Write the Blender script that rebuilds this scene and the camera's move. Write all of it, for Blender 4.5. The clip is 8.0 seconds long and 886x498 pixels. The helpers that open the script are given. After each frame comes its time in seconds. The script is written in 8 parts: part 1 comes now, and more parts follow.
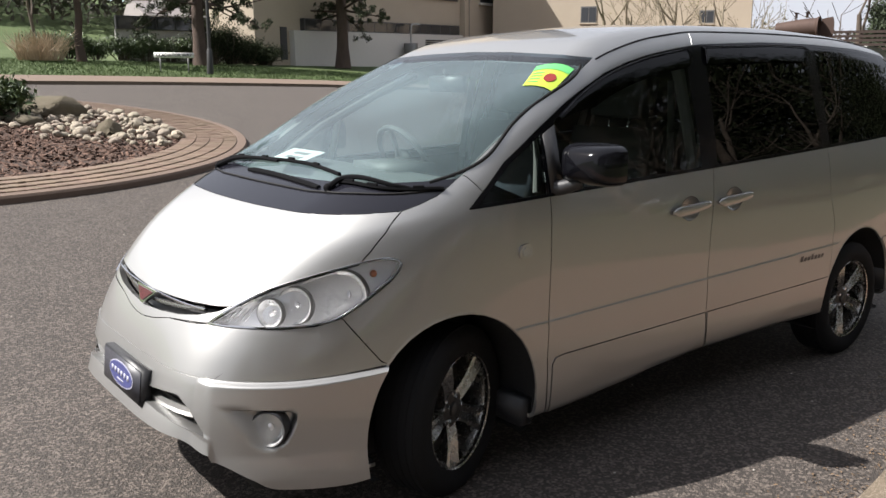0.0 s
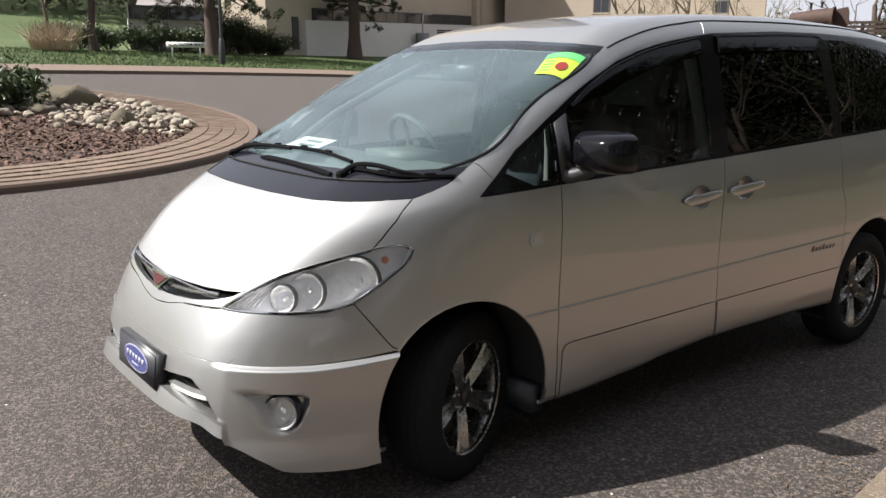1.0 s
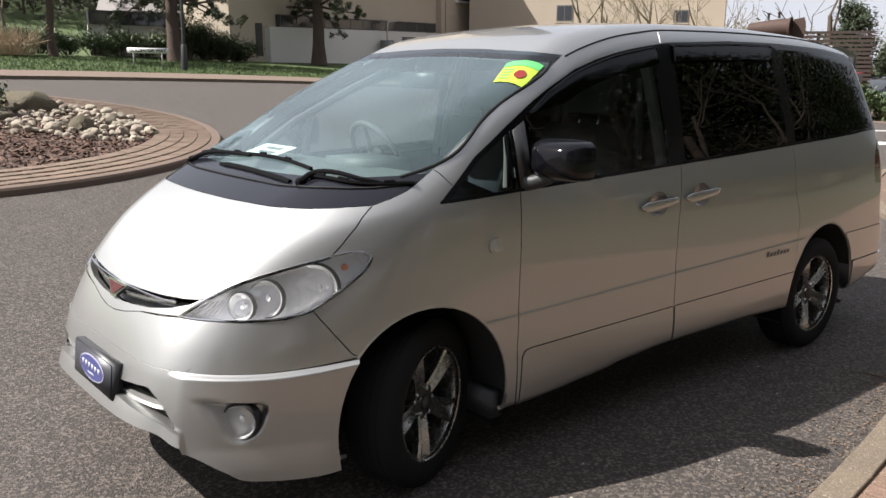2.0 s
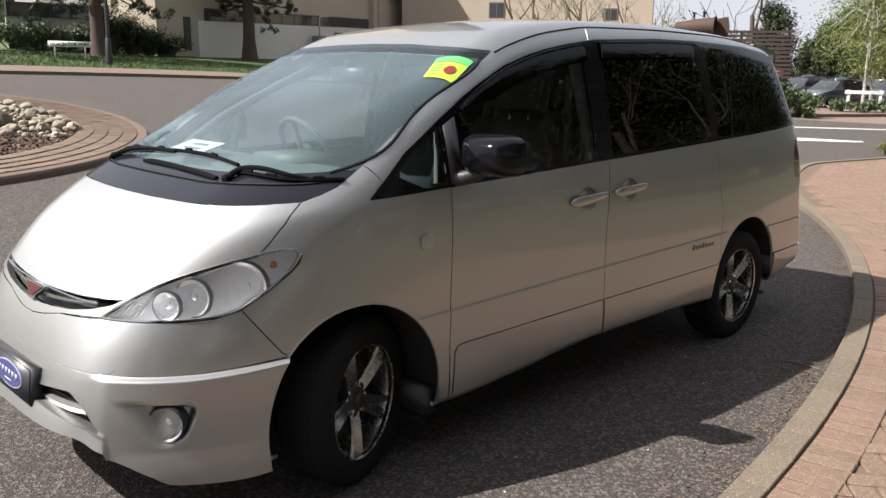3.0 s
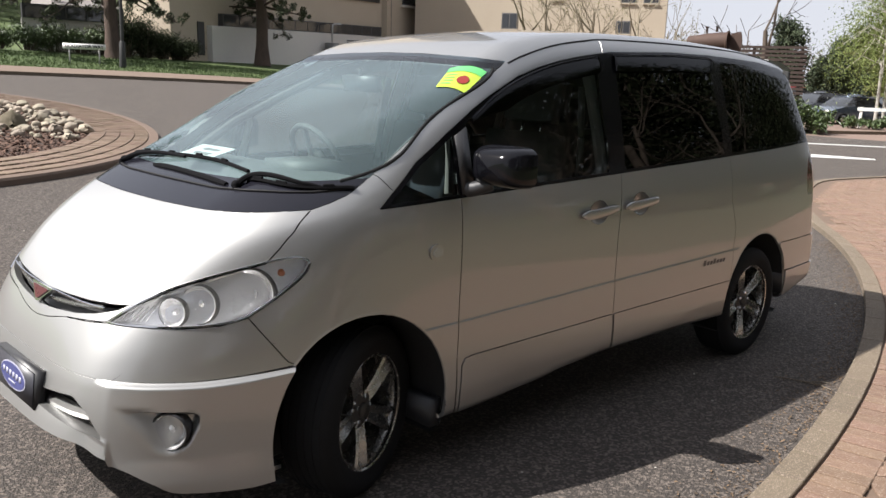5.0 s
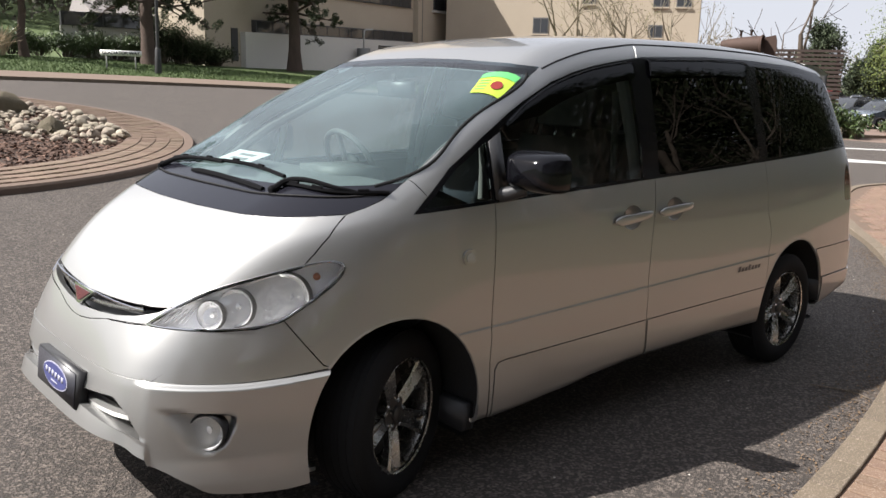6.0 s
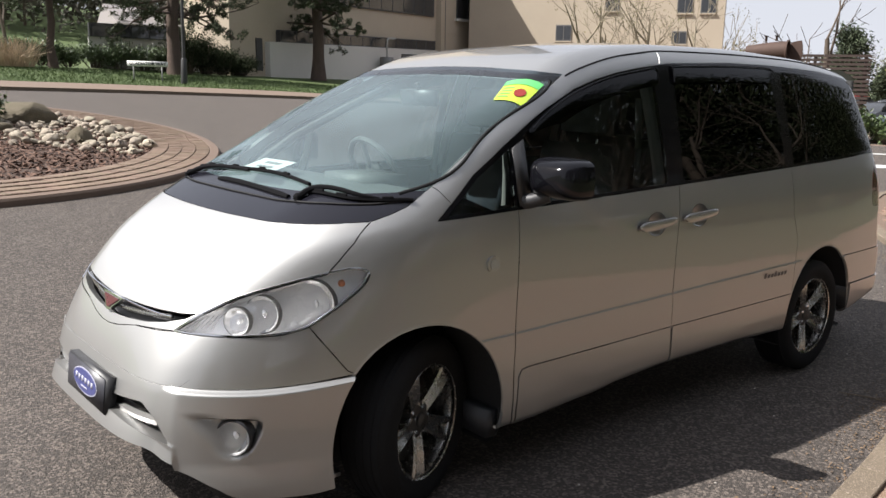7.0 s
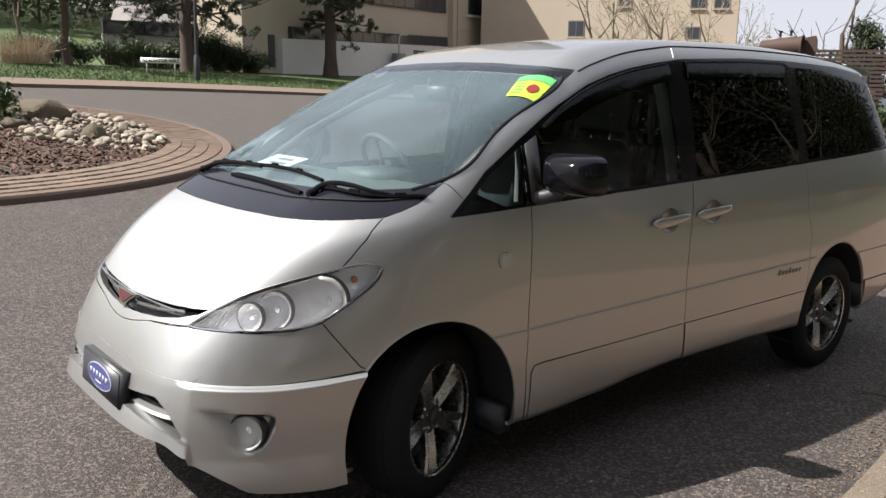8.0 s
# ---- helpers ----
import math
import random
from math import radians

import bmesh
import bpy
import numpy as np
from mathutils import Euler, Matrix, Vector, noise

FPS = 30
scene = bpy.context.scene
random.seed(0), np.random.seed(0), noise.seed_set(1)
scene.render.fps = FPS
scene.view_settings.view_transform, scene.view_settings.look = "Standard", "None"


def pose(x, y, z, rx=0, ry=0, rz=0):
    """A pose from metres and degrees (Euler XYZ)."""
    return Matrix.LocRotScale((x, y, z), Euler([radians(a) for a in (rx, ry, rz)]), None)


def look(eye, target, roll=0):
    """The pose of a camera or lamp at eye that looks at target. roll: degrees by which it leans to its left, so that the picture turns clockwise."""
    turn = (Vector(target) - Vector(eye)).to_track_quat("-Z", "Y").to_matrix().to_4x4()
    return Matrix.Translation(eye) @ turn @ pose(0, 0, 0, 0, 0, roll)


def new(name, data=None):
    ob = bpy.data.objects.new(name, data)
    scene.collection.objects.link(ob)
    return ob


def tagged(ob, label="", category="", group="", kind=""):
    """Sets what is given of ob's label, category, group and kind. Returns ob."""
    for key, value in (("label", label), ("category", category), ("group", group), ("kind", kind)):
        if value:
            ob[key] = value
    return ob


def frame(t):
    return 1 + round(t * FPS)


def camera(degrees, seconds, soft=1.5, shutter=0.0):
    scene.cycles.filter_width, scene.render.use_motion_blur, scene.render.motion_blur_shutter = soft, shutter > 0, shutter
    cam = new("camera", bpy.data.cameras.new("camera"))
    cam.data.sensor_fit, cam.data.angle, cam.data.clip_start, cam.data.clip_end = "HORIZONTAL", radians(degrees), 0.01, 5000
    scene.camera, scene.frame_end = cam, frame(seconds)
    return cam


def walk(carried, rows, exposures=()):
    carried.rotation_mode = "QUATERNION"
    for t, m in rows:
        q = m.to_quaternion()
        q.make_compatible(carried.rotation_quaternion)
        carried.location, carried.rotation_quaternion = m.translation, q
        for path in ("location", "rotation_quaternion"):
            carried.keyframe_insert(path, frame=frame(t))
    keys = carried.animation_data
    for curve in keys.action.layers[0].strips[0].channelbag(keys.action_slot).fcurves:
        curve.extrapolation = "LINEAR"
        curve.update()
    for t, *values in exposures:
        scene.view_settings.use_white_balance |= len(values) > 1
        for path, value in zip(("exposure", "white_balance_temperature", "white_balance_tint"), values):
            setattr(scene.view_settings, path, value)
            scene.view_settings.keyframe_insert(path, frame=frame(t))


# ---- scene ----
# ---------- camera ----------
cam = camera(55.5, 8.0)
PATH = [
    (0, (1.914, 3.131, 1.601), (0.7, 1.595, 1.196), 0.3),
    (0.5, (1.929, 3.14, 1.596), (0.727, 1.597, 1.179), 0.6),
    (1, (1.931, 3.151, 1.593), (0.739, 1.602, 1.166), 0.4),
    (2.5, (1.913, 3.177, 1.595), (0.601, 1.724, 1.189), 0.8),
    (3, (1.901, 3.176, 1.591), (0.531, 1.779, 1.175), 1.0),
    (3.5, (1.87, 3.167, 1.591), (0.449, 1.823, 1.173), 1.6),
    (4, (1.866, 3.157, 1.592), (0.449, 1.805, 1.187), 1.8),
    (4.5, (1.878, 3.152, 1.595), (0.489, 1.768, 1.199), 2.0),
    (5, (1.885, 3.15, 1.593), (0.526, 1.737, 1.197), 2.1),
    (6.5, (1.914, 3.157, 1.597), (0.628, 1.673, 1.218), 1.7),
    (7, (1.917, 3.162, 1.595), (0.649, 1.66, 1.224), 1.5),
    (7.5, (1.921, 3.162, 1.597), (0.668, 1.648, 1.226), 1.5),
    (8, (1.918, 3.16, 1.594), (0.673, 1.642, 1.214), 1.4),
]
walk(cam, [(t, look(eye, target, roll)) for t, eye, target, roll in PATH], exposures=[(0, 1.0), (8, 1.0)])

# ---------- world, sun, exposure ----------
SUN_AZ = Vector((0.872, -0.490, 0.0))      # towards the sun, level
SUN_EL = 49.0
world = bpy.data.worlds.new("sky")
scene.world = world
world.use_nodes = True
wn = world.node_tree.nodes
sky = wn.new("ShaderNodeTexSky")
sky.sky_type = 'NISHITA'
sky.sun_disc = False
sky.sun_elevation = radians(SUN_EL)
sky.sun_rotation = math.atan2(SUN_AZ.x, SUN_AZ.y)
sky.air_density, sky.dust_density, sky.ozone_density = 1.3, 3.5, 1.0
haze = wn.new("ShaderNodeMix")
haze.data_type = 'RGBA'
sky_dir, split, low = wn.new("ShaderNodeTexCoord"), wn.new("ShaderNodeSeparateXYZ"), wn.new("ShaderNodeMapRange")
low.inputs[1].default_value, low.inputs[2].default_value, low.inputs[3].default_value, low.inputs[4].default_value = 0.0, 0.26, 0.92, 0.70
world.node_tree.links.new(sky_dir.outputs["Generated"], split.inputs[0])
world.node_tree.links.new(split.outputs[2], low.inputs[0])
world.node_tree.links.new(low.outputs[0], haze.inputs[0])
haze.inputs[7].default_value = (10.1, 10.4, 11.6, 1)
world.node_tree.links.new(sky.outputs[0], haze.inputs[6])
world.node_tree.links.new(haze.outputs[2], wn["Background"].inputs[0])
wn["Background"].inputs[1].default_value = 0.042

sun_data = bpy.data.lights.new("sun", 'SUN')
sun_data.energy, sun_data.angle, sun_data.color = 5.0, radians(0.55), (1.0, 0.962, 0.925)
sun = new("sun", sun_data)
to_sun = SUN_AZ * math.cos(radians(SUN_EL)) + Vector((0, 0, math.sin(radians(SUN_EL))))
sun.matrix_world = look(to_sun * 60, (0, 0, 0))


# ---------- materials ----------
def material(name, base, rough=0.6, metal=0.0, second=None, scale=6.0, fine=60.0, amount=0.5, bump=0.0, bump_scale=None,
             spread=0.0, coat=0.0, emission=0.0, stretch=None, hue_spread=0.0, island=False, rough_vary=0.12, spec=0.5):
    """A procedural surface: two scales of noise between base and second, grain relief, per-object spread of tone."""
    m = bpy.data.materials.new(name)
    m.use_nodes = True
    n, l = m.node_tree.nodes, m.node_tree.links
    p = n["Principled BSDF"]
    p.inputs["Metallic"].default_value = metal
    p.inputs["Specular IOR Level"].default_value = spec
    if coat:
        p.inputs["Coat Weight"].default_value = coat
        p.inputs["Coat Roughness"].default_value = 0.03
    second = second or tuple(c * 0.7 for c in base)
    co = n.new("ShaderNodeTexCoord")
    src = co.outputs["Object"]
    if stretch:
        mp = n.new("ShaderNodeMapping")
        mp.inputs["Scale"].default_value = stretch
        l.new(src, mp.inputs[0])
        src = mp.outputs[0]
    big, small = n.new("ShaderNodeTexNoise"), n.new("ShaderNodeTexNoise")
    for node, s, d in ((big, scale, 4), (small, fine, 6)):
        node.inputs["Scale"].default_value = s
        node.inputs["Detail"].default_value = d
        l.new(src, node.inputs["Vector"])
    mean = n.new("ShaderNodeMath")
    mean.operation = 'ADD'
    l.new(big.outputs[0], mean.inputs[0])
    l.new(small.outputs[0], mean.inputs[1])
    ramp = n.new("ShaderNodeMapRange")
    ramp.inputs[1].default_value, ramp.inputs[2].default_value = 1.0 - 0.45, 1.0 + 0.45
    ramp.inputs[3].default_value, ramp.inputs[4].default_value = 0.5 - amount / 2, 0.5 + amount / 2
    l.new(mean.outputs[0], ramp.inputs[0])
    mix = n.new("ShaderNodeMix")
    mix.data_type = 'RGBA'
    mix.inputs[6].default_value, mix.inputs[7].default_value = (*base, 1), (*second, 1)
    l.new(ramp.outputs[0], mix.inputs[0])
    out = mix.outputs[2]
    if spread or hue_spread:
        if island:
            rnd = n.new("ShaderNodeNewGeometry").outputs["Random Per Island"]
        else:
            rnd = n.new("ShaderNodeObjectInfo").outputs["Random"]
        hsv = n.new("ShaderNodeHueSaturation")
        vr = n.new("ShaderNodeMapRange")
        vr.inputs[3].default_value, vr.inputs[4].default_value = 1 - spread, 1 + spread
        l.new(rnd, vr.inputs[0])
        l.new(vr.outputs[0], hsv.inputs["Value"])
        if hue_spread:
            w = n.new("ShaderNodeTexWhiteNoise")
            w.noise_dimensions = '1D'
            l.new(rnd, w.inputs["W"])
            hr = n.new("ShaderNodeMapRange")
            hr.inputs[3].default_value, hr.inputs[4].default_value = 0.5 - hue_spread, 0.5 + hue_spread
            l.new(w.outputs[0], hr.inputs[0])
            l.new(hr.outputs[0], hsv.inputs["Hue"])
        l.new(out, hsv.inputs["Color"])
        out = hsv.outputs[0]
    l.new(out, p.inputs["Base Color"])
    rr = n.new("ShaderNodeMapRange")
    rr.inputs[3].default_value, rr.inputs[4].default_value = max(0.02, rough - rough_vary), min(1, rough + rough_vary)
    l.new(small.outputs[0], rr.inputs[0])
    l.new(rr.outputs[0], p.inputs["Roughness"])
    if bump:
        b = n.new("ShaderNodeBump")
        b.inputs["Strength"].default_value = 1.0
        b.inputs["Distance"].default_value = bump
        if bump_scale:
            h = n.new("ShaderNodeTexNoise")
            h.inputs["Scale"].default_value = bump_scale
            h.inputs["Detail"].default_value = 5
            l.new(src, h.inputs["Vector"])
            l.new(h.outputs[0], b.inputs["Height"])
        else:
            l.new(small.outputs[0], b.inputs["Height"])
        l.new(b.outputs[0], p.inputs["Normal"])
    if emission:
        l.new(out, p.inputs["Emission Color"])
        p.inputs["Emission Strength"].default_value = emission
    return m


def glass(name, tint, ior=1.5, rough=0.0):
    """A thin pane: tinted see-through mixed with mirror gloss by Fresnel."""
    m = bpy.data.materials.new(name)
    m.use_nodes = True
    n, l = m.node_tree.nodes, m.node_tree.links
    n.remove(n["Principled BSDF"])
    tr, gl, fr, mx = (n.new(k) for k in ("ShaderNodeBsdfTransparent", "ShaderNodeBsdfGlossy", "ShaderNodeFresnel", "ShaderNodeMixShader"))
    tr.inputs[0].default_value = (*tint, 1)
    gl.inputs[0].default_value = (1, 1, 1, 1)
    gl.inputs["Roughness"].default_value = rough
    fr.inputs[0].default_value = ior
    l.new(fr.outputs[0], mx.inputs[0])
    l.new(tr.outputs[0], mx.inputs[1])
    l.new(gl.outputs[0], mx.inputs[2])
    l.new(mx.outputs[0], n["Material Output"].inputs[0])
    return m


PAINT = material("silver_paint", (0.430, 0.427, 0.416), 0.50, 1.0, (0.410, 0.407, 0.397), 1.2, 900, 0.5, coat=1.0, rough_vary=0.05)
PAINT.node_tree.nodes["Principled BSDF"].inputs["Coat IOR"].default_value = 1.6
PAINT.node_tree.nodes["Principled BSDF"].inputs["Coat Roughness"].default_value = 0.04
BLACK_GLOSS = material("gloss_black", (0.006, 0.006, 0.008), 0.10, 0.0, rough_vary=0.03, spec=0.28)
BLACK_PLASTIC = material("black_plastic", (0.022, 0.022, 0.024), 0.45, 0.0, (0.03, 0.03, 0.032), 5, 200, 0.6, bump=0.0004)
COWL = material("cowl_plastic", (0.008, 0.008, 0.012), 0.16, 0.0, (0.013, 0.013, 0.018), 3, 150, 0.6)
RUBBER = material("tyre_rubber", (0.008, 0.008, 0.009), 0.85, 0.0, (0.012, 0.0118, 0.0115), 4, 120, 0.7, bump=0.0006, spec=0.2)
SEAL = material("rubber_seal", (0.01, 0.01, 0.011), 0.7, spec=0.25)
LINER = material("wheel_well_plastic", (0.012, 0.012, 0.013), 0.8, 0.0, (0.02, 0.019, 0.018), 6, 80, 0.7)
CHROME = material("chrome", (0.82, 0.82, 0.83), 0.08, 1.0, (0.75, 0.75, 0.76), 8, 200, 0.4, rough_vary=0.04)
REFLECTOR = material("lamp_reflector", (0.95, 0.95, 0.95), 0.12, 0.65, (0.90, 0.90, 0.90), 14, 90, 0.6, rough_vary=0.08, bump=0.008, bump_scale=48)
HOUSING = material("lamp_housing", (0.93, 0.93, 0.93), 0.22, 0.50, (0.86, 0.86, 0.87), 10, 120, 0.5, bump=0.006, bump_scale=30)
AMBER = material("amber_bulb", (0.75, 0.26, 0.10), 0.25, 0.0, (0.55, 0.16, 0.07), 20, 100, 0.6)
ALLOY = material("wheel_alloy", (0.46, 0.455, 0.44), 0.25, 0.95, (0.36, 0.35, 0.335), 7, 60, 0.5)
ALLOY_DARK = material("brake_dust_alloy", (0.10, 0.095, 0.09), 0.5, 0.6, (0.05, 0.047, 0.045), 9, 120, 0.8)
RED = material("red_enamel", (0.09, 0.012, 0.02), 0.3, 0.0, coat=0.5)
TAIL_RED = material("tail_lamp_red", (0.10, 0.012, 0.012), 0.15, 0.0, coat=0.8)
DASH = material("dashboard_plastic", (0.060, 0.066, 0.064), 0.6, 0.0, (0.075, 0.080, 0.078), 4, 140, 0.5, bump=0.0004)
SEAT = material("seat_fabric", (0.16, 0.16, 0.15), 0.9, 0.0, (0.11, 0.11, 0.105), 6, 240, 0.6, bump=0.0006)
TRIM_LIGHT = material("pale_trim", (0.42, 0.41, 0.38), 0.7, 0.0, (0.36, 0.35, 0.33), 4, 160, 0.5)
TRIM_DARK = material("grey_pillar_trim", (0.07, 0.072, 0.072), 0.8, 0.0, (0.055, 0.056, 0.056), 4, 160, 0.5)
BELT = material("belt_webbing", (0.16, 0.16, 0.155), 0.8, 0.0, (0.2, 0.2, 0.19), 30, 300, 0.5)
CARPET = material("dark_carpet", (0.035, 0.035, 0.035), 0.95, 0.0, (0.05, 0.05, 0.05), 10, 200, 0.6)
WINDSCREEN = glass("windscreen_glass", (0.80, 0.90, 0.88), 1.52)
SHADE_GLASS = glass("screen_shade_band", (0.50, 0.66, 0.80), 1.6)
DOOR_GLASS = glass("door_glass", (0.34, 0.37, 0.37), 1.42)
PRIVACY_GLASS = glass("privacy_glass", (0.035, 0.035, 0.038), 1.38)
# a dusty film on the windscreen, with bluish sky glare put into its colour
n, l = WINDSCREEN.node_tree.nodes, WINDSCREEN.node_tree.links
film, film_mix, veil, rng_ = n.new("ShaderNodeBsdfDiffuse"), n.new("ShaderNodeMixShader"), n.new("ShaderNodeTexNoise"), n.new("ShaderNodeMapRange")
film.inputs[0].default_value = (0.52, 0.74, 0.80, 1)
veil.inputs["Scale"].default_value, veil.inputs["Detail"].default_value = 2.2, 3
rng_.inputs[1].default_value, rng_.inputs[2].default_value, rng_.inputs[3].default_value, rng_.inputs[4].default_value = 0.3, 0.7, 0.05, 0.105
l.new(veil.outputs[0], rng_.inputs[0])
l.new(rng_.outputs[0], film_mix.inputs[0])
l.new(n["Mix Shader"].outputs[0], film_mix.inputs[1])
l.new(film.outputs[0], film_mix.inputs[2])
l.new(film_mix.outputs[0], n["Material Output"].inputs[0])
LENS = glass("lamp_lens", (0.95, 0.95, 0.96), 1.35)
# thin white film added over the lens to lift its brightness
n, l = LENS.node_tree.nodes, LENS.node_tree.links
film, film_mix = n.new("ShaderNodeBsdfDiffuse"), n.new("ShaderNodeMixShader")
film.inputs[0].default_value = (0.80, 0.82, 0.82, 1)
film_mix.inputs[0].default_value = 0.04
l.new(n["Mix Shader"].outputs[0], film_mix.inputs[1])
l.new(film.outputs[0], film_mix.inputs[2])
l.new(film_mix.outputs[0], n["Material Output"].inputs[0])
VISOR = glass("smoked_acrylic", (0.10, 0.10, 0.11), 1.25)


# ---------- building helpers ----------
def mesh_part(name, verts, faces, mat, parent=None, label="", normals=None, smooth=True):
    me = bpy.data.meshes.new(name)
    me.from_pydata([tuple(v) for v in verts], [], [tuple(f) for f in faces])
    me.materials.append(mat)
    if smooth:
        me.polygons.foreach_set("use_smooth", [True] * len(me.polygons))
    me.validate(verbose=False)
    if normals is not None and len(normals) == len(me.vertices):
        me.normals_split_custom_set_from_vertices([tuple(v) for v in normals])
    me.update()
    ob = new(name, me)
    if parent is not None:
        ob.parent = parent
    if label:
        ob["label"] = label
    return ob


def part(name, bm, mat, parent=None, label="", smooth=True, bevel=0.0):
    """Links a bmesh as one mesh object under a thing or part."""
    if bevel:
        es = [e for e in bm.edges if len(e.link_faces) == 2 and e.calc_face_angle(0) > 0.6]
        bmesh.ops.bevel(bm, geom=es, offset=bevel, segments=2, profile=0.6, affect='EDGES', clamp_overlap=True)
    bmesh.ops.recalc_face_normals(bm, faces=bm.faces)
    if smooth:
        for e in bm.edges:
            e.smooth = not (len(e.link_faces) == 2 and e.calc_face_angle(0) > 0.75)
    me = bpy.data.meshes.new(name)
    bm.to_mesh(me)
    bm.free()
    me.materials.append(mat)
    if smooth:
        me.polygons.foreach_set("use_smooth", [True] * len(me.polygons))
    ob = new(name, me)
    if parent is not None:
        ob.parent = parent
    if label:
        ob["label"] = label
    return ob


def thing(name, label, category, group="", kind="", at=None):
    """An Empty that carries a thing's parts."""
    ob = tagged(new(name), label, category, group, kind)
    ob.empty_display_size = 0.1
    if at is not None:
        ob.matrix_world = at
    return ob


def box(bm, x0, x1, y0, y1, z0, z1, m=None):
    vs = [bm.verts.new((x, y, z)) for x in (x0, x1) for y in (y0, y1) for z in (z0, z1)]
    if m is not None:
        for v in vs:
            v.co = m @ v.co
    for f in ((0, 1, 3, 2), (4, 6, 7, 5), (0, 4, 5, 1), (2, 3, 7, 6), (0, 2, 6, 4), (1, 5, 7, 3)):
        bm.faces.new([vs[i] for i in f])
    return vs


def lathe(bm, profile, seg=32, m=None, arc=2 * math.pi):
    """Turns (radius, height) rows about z."""
    closed = abs(arc - 2 * math.pi) < 1e-6
    cols = seg if closed else seg + 1
    rings = []
    for r, h in profile:
        ring = []
        for k in range(cols):
            a = arc * k / seg
            v = Vector((r * math.cos(a), r * math.sin(a), h))
            ring.append(bm.verts.new(m @ v if m is not None else v))
        rings.append(ring)
    for a, b in zip(rings, rings[1:]):
        for k in range(seg):
            q = [a[k], a[(k + 1) % cols], b[(k + 1) % cols], b[k]]
            bm.faces.new(q)
    return rings


def tube(bm, pts, radii, seg=8, cap=True):
    """A round tapered tube along points."""
    pts = [Vector(p) for p in pts]
    if not hasattr(radii, "__len__"):
        radii = [radii] * len(pts)
    rings = []
    side = None
    for i, p in enumerate(pts):
        d = (pts[min(i + 1, len(pts) - 1)] - pts[max(i - 1, 0)]).normalized()
        if side is None:
            side = d.orthogonal().normalized()
        else:
            side = (side - d * side.dot(d)).normalized()
        up = d.cross(side)
        rings.append([bm.verts.new(p + (side * math.cos(2 * math.pi * k / seg) + up * math.sin(2 * math.pi * k / seg)) * radii[i]) for k in range(seg)])
    for a, b in zip(rings, rings[1:]):
        for k in range(seg):
            bm.faces.new((a[k], a[(k + 1) % seg], b[(k + 1) % seg], b[k]))
    if cap:
        bm.faces.new(rings[0][::-1])
        bm.faces.new(rings[-1])
    return rings


def prism(bm, outline, h0, h1, m=None):
    """Extrudes a 2D outline from height h0 to h1."""
    lo = [bm.verts.new((x, y, h0)) for x, y in outline]
    hi = [bm.verts.new((x, y, h1)) for x, y in outline]
    n = len(outline)
    bm.faces.new(lo[::-1])
    bm.faces.new(hi)
    for k in range(n):
        bm.faces.new((lo[k], lo[(k + 1) % n], hi[(k + 1) % n], hi[k]))
    if m is not None:
        for v in lo + hi:
            v.co = m @ v.co
    return lo, hi


def curve_through(pts, per=6):
    """Catmull-Rom points through a closed or open control line (open)."""
    p = [Vector(q) for q in pts]
    p = [p[0] * 2 - p[1]] + p + [p[-1] * 2 - p[-2]]
    out = []
    for i in range(1, len(p) - 2):
        a, b, c, d = p[i - 1:i + 3]
        for k in range(per):
            t = k / per
            out.append(0.5 * ((2 * b) + (c - a) * t + (2 * a - 5 * b + 4 * c - d) * t * t + (3 * b - a - 3 * c + d) * t ** 3))
    out.append(p[-2].copy())
    return out


def smooth_poly(pts, n=3, sharp=()):
    """A closed outline, rounded by corner cutting except at the corners listed."""
    pts = [(Vector(p), i in sharp) for i, p in enumerate(pts)]
    for _ in range(n):
        out = []
        for i, (p, s) in enumerate(pts):
            a, b = pts[i - 1][0], pts[(i + 1) % len(pts)][0]
            if s:
                out.append((p, True))
            else:
                out += [(p.lerp(a, 0.25), False), (p.lerp(b, 0.25), False)]
        pts = out
    return [p for p, _ in pts]


def pchip(xs, ys):
    """A smooth curve without overshoot through the given rows."""
    xs, ys = np.array(xs, float), np.array(ys, float)
    if xs[0] > xs[-1]:
        xs, ys = xs[::-1], ys[::-1]
    h, d = np.diff(xs), np.diff(ys) / np.diff(xs)
    m = np.zeros(len(xs))
    m[0], m[-1] = d[0], d[-1]
    for i in range(1, len(xs) - 1):
        if d[i - 1] * d[i] > 0:
            w1, w2 = 2 * h[i] + h[i - 1], h[i] + 2 * h[i - 1]
            m[i] = (w1 + w2) / (w1 / d[i - 1] + w2 / d[i])

    def f(x):
        x = np.asarray(x, float)
        c = np.clip(x, xs[0], xs[-1])
        i = np.clip(np.searchsorted(xs, c) - 1, 0, len(h) - 1)
        t = (c - xs[i]) / h[i]
        return ((1 + 2 * t) * (1 - t) ** 2 * ys[i] + t * (1 - t) ** 2 * h[i] * m[i] + t * t * (3 - 2 * t) * ys[i + 1]
                + t * t * (t - 1) * h[i] * m[i + 1]) + np.where(x < xs[0], m[0] * (x - xs[0]), 0) + np.where(x > xs[-1], m[-1] * (x - xs[-1]), 0)
    return f

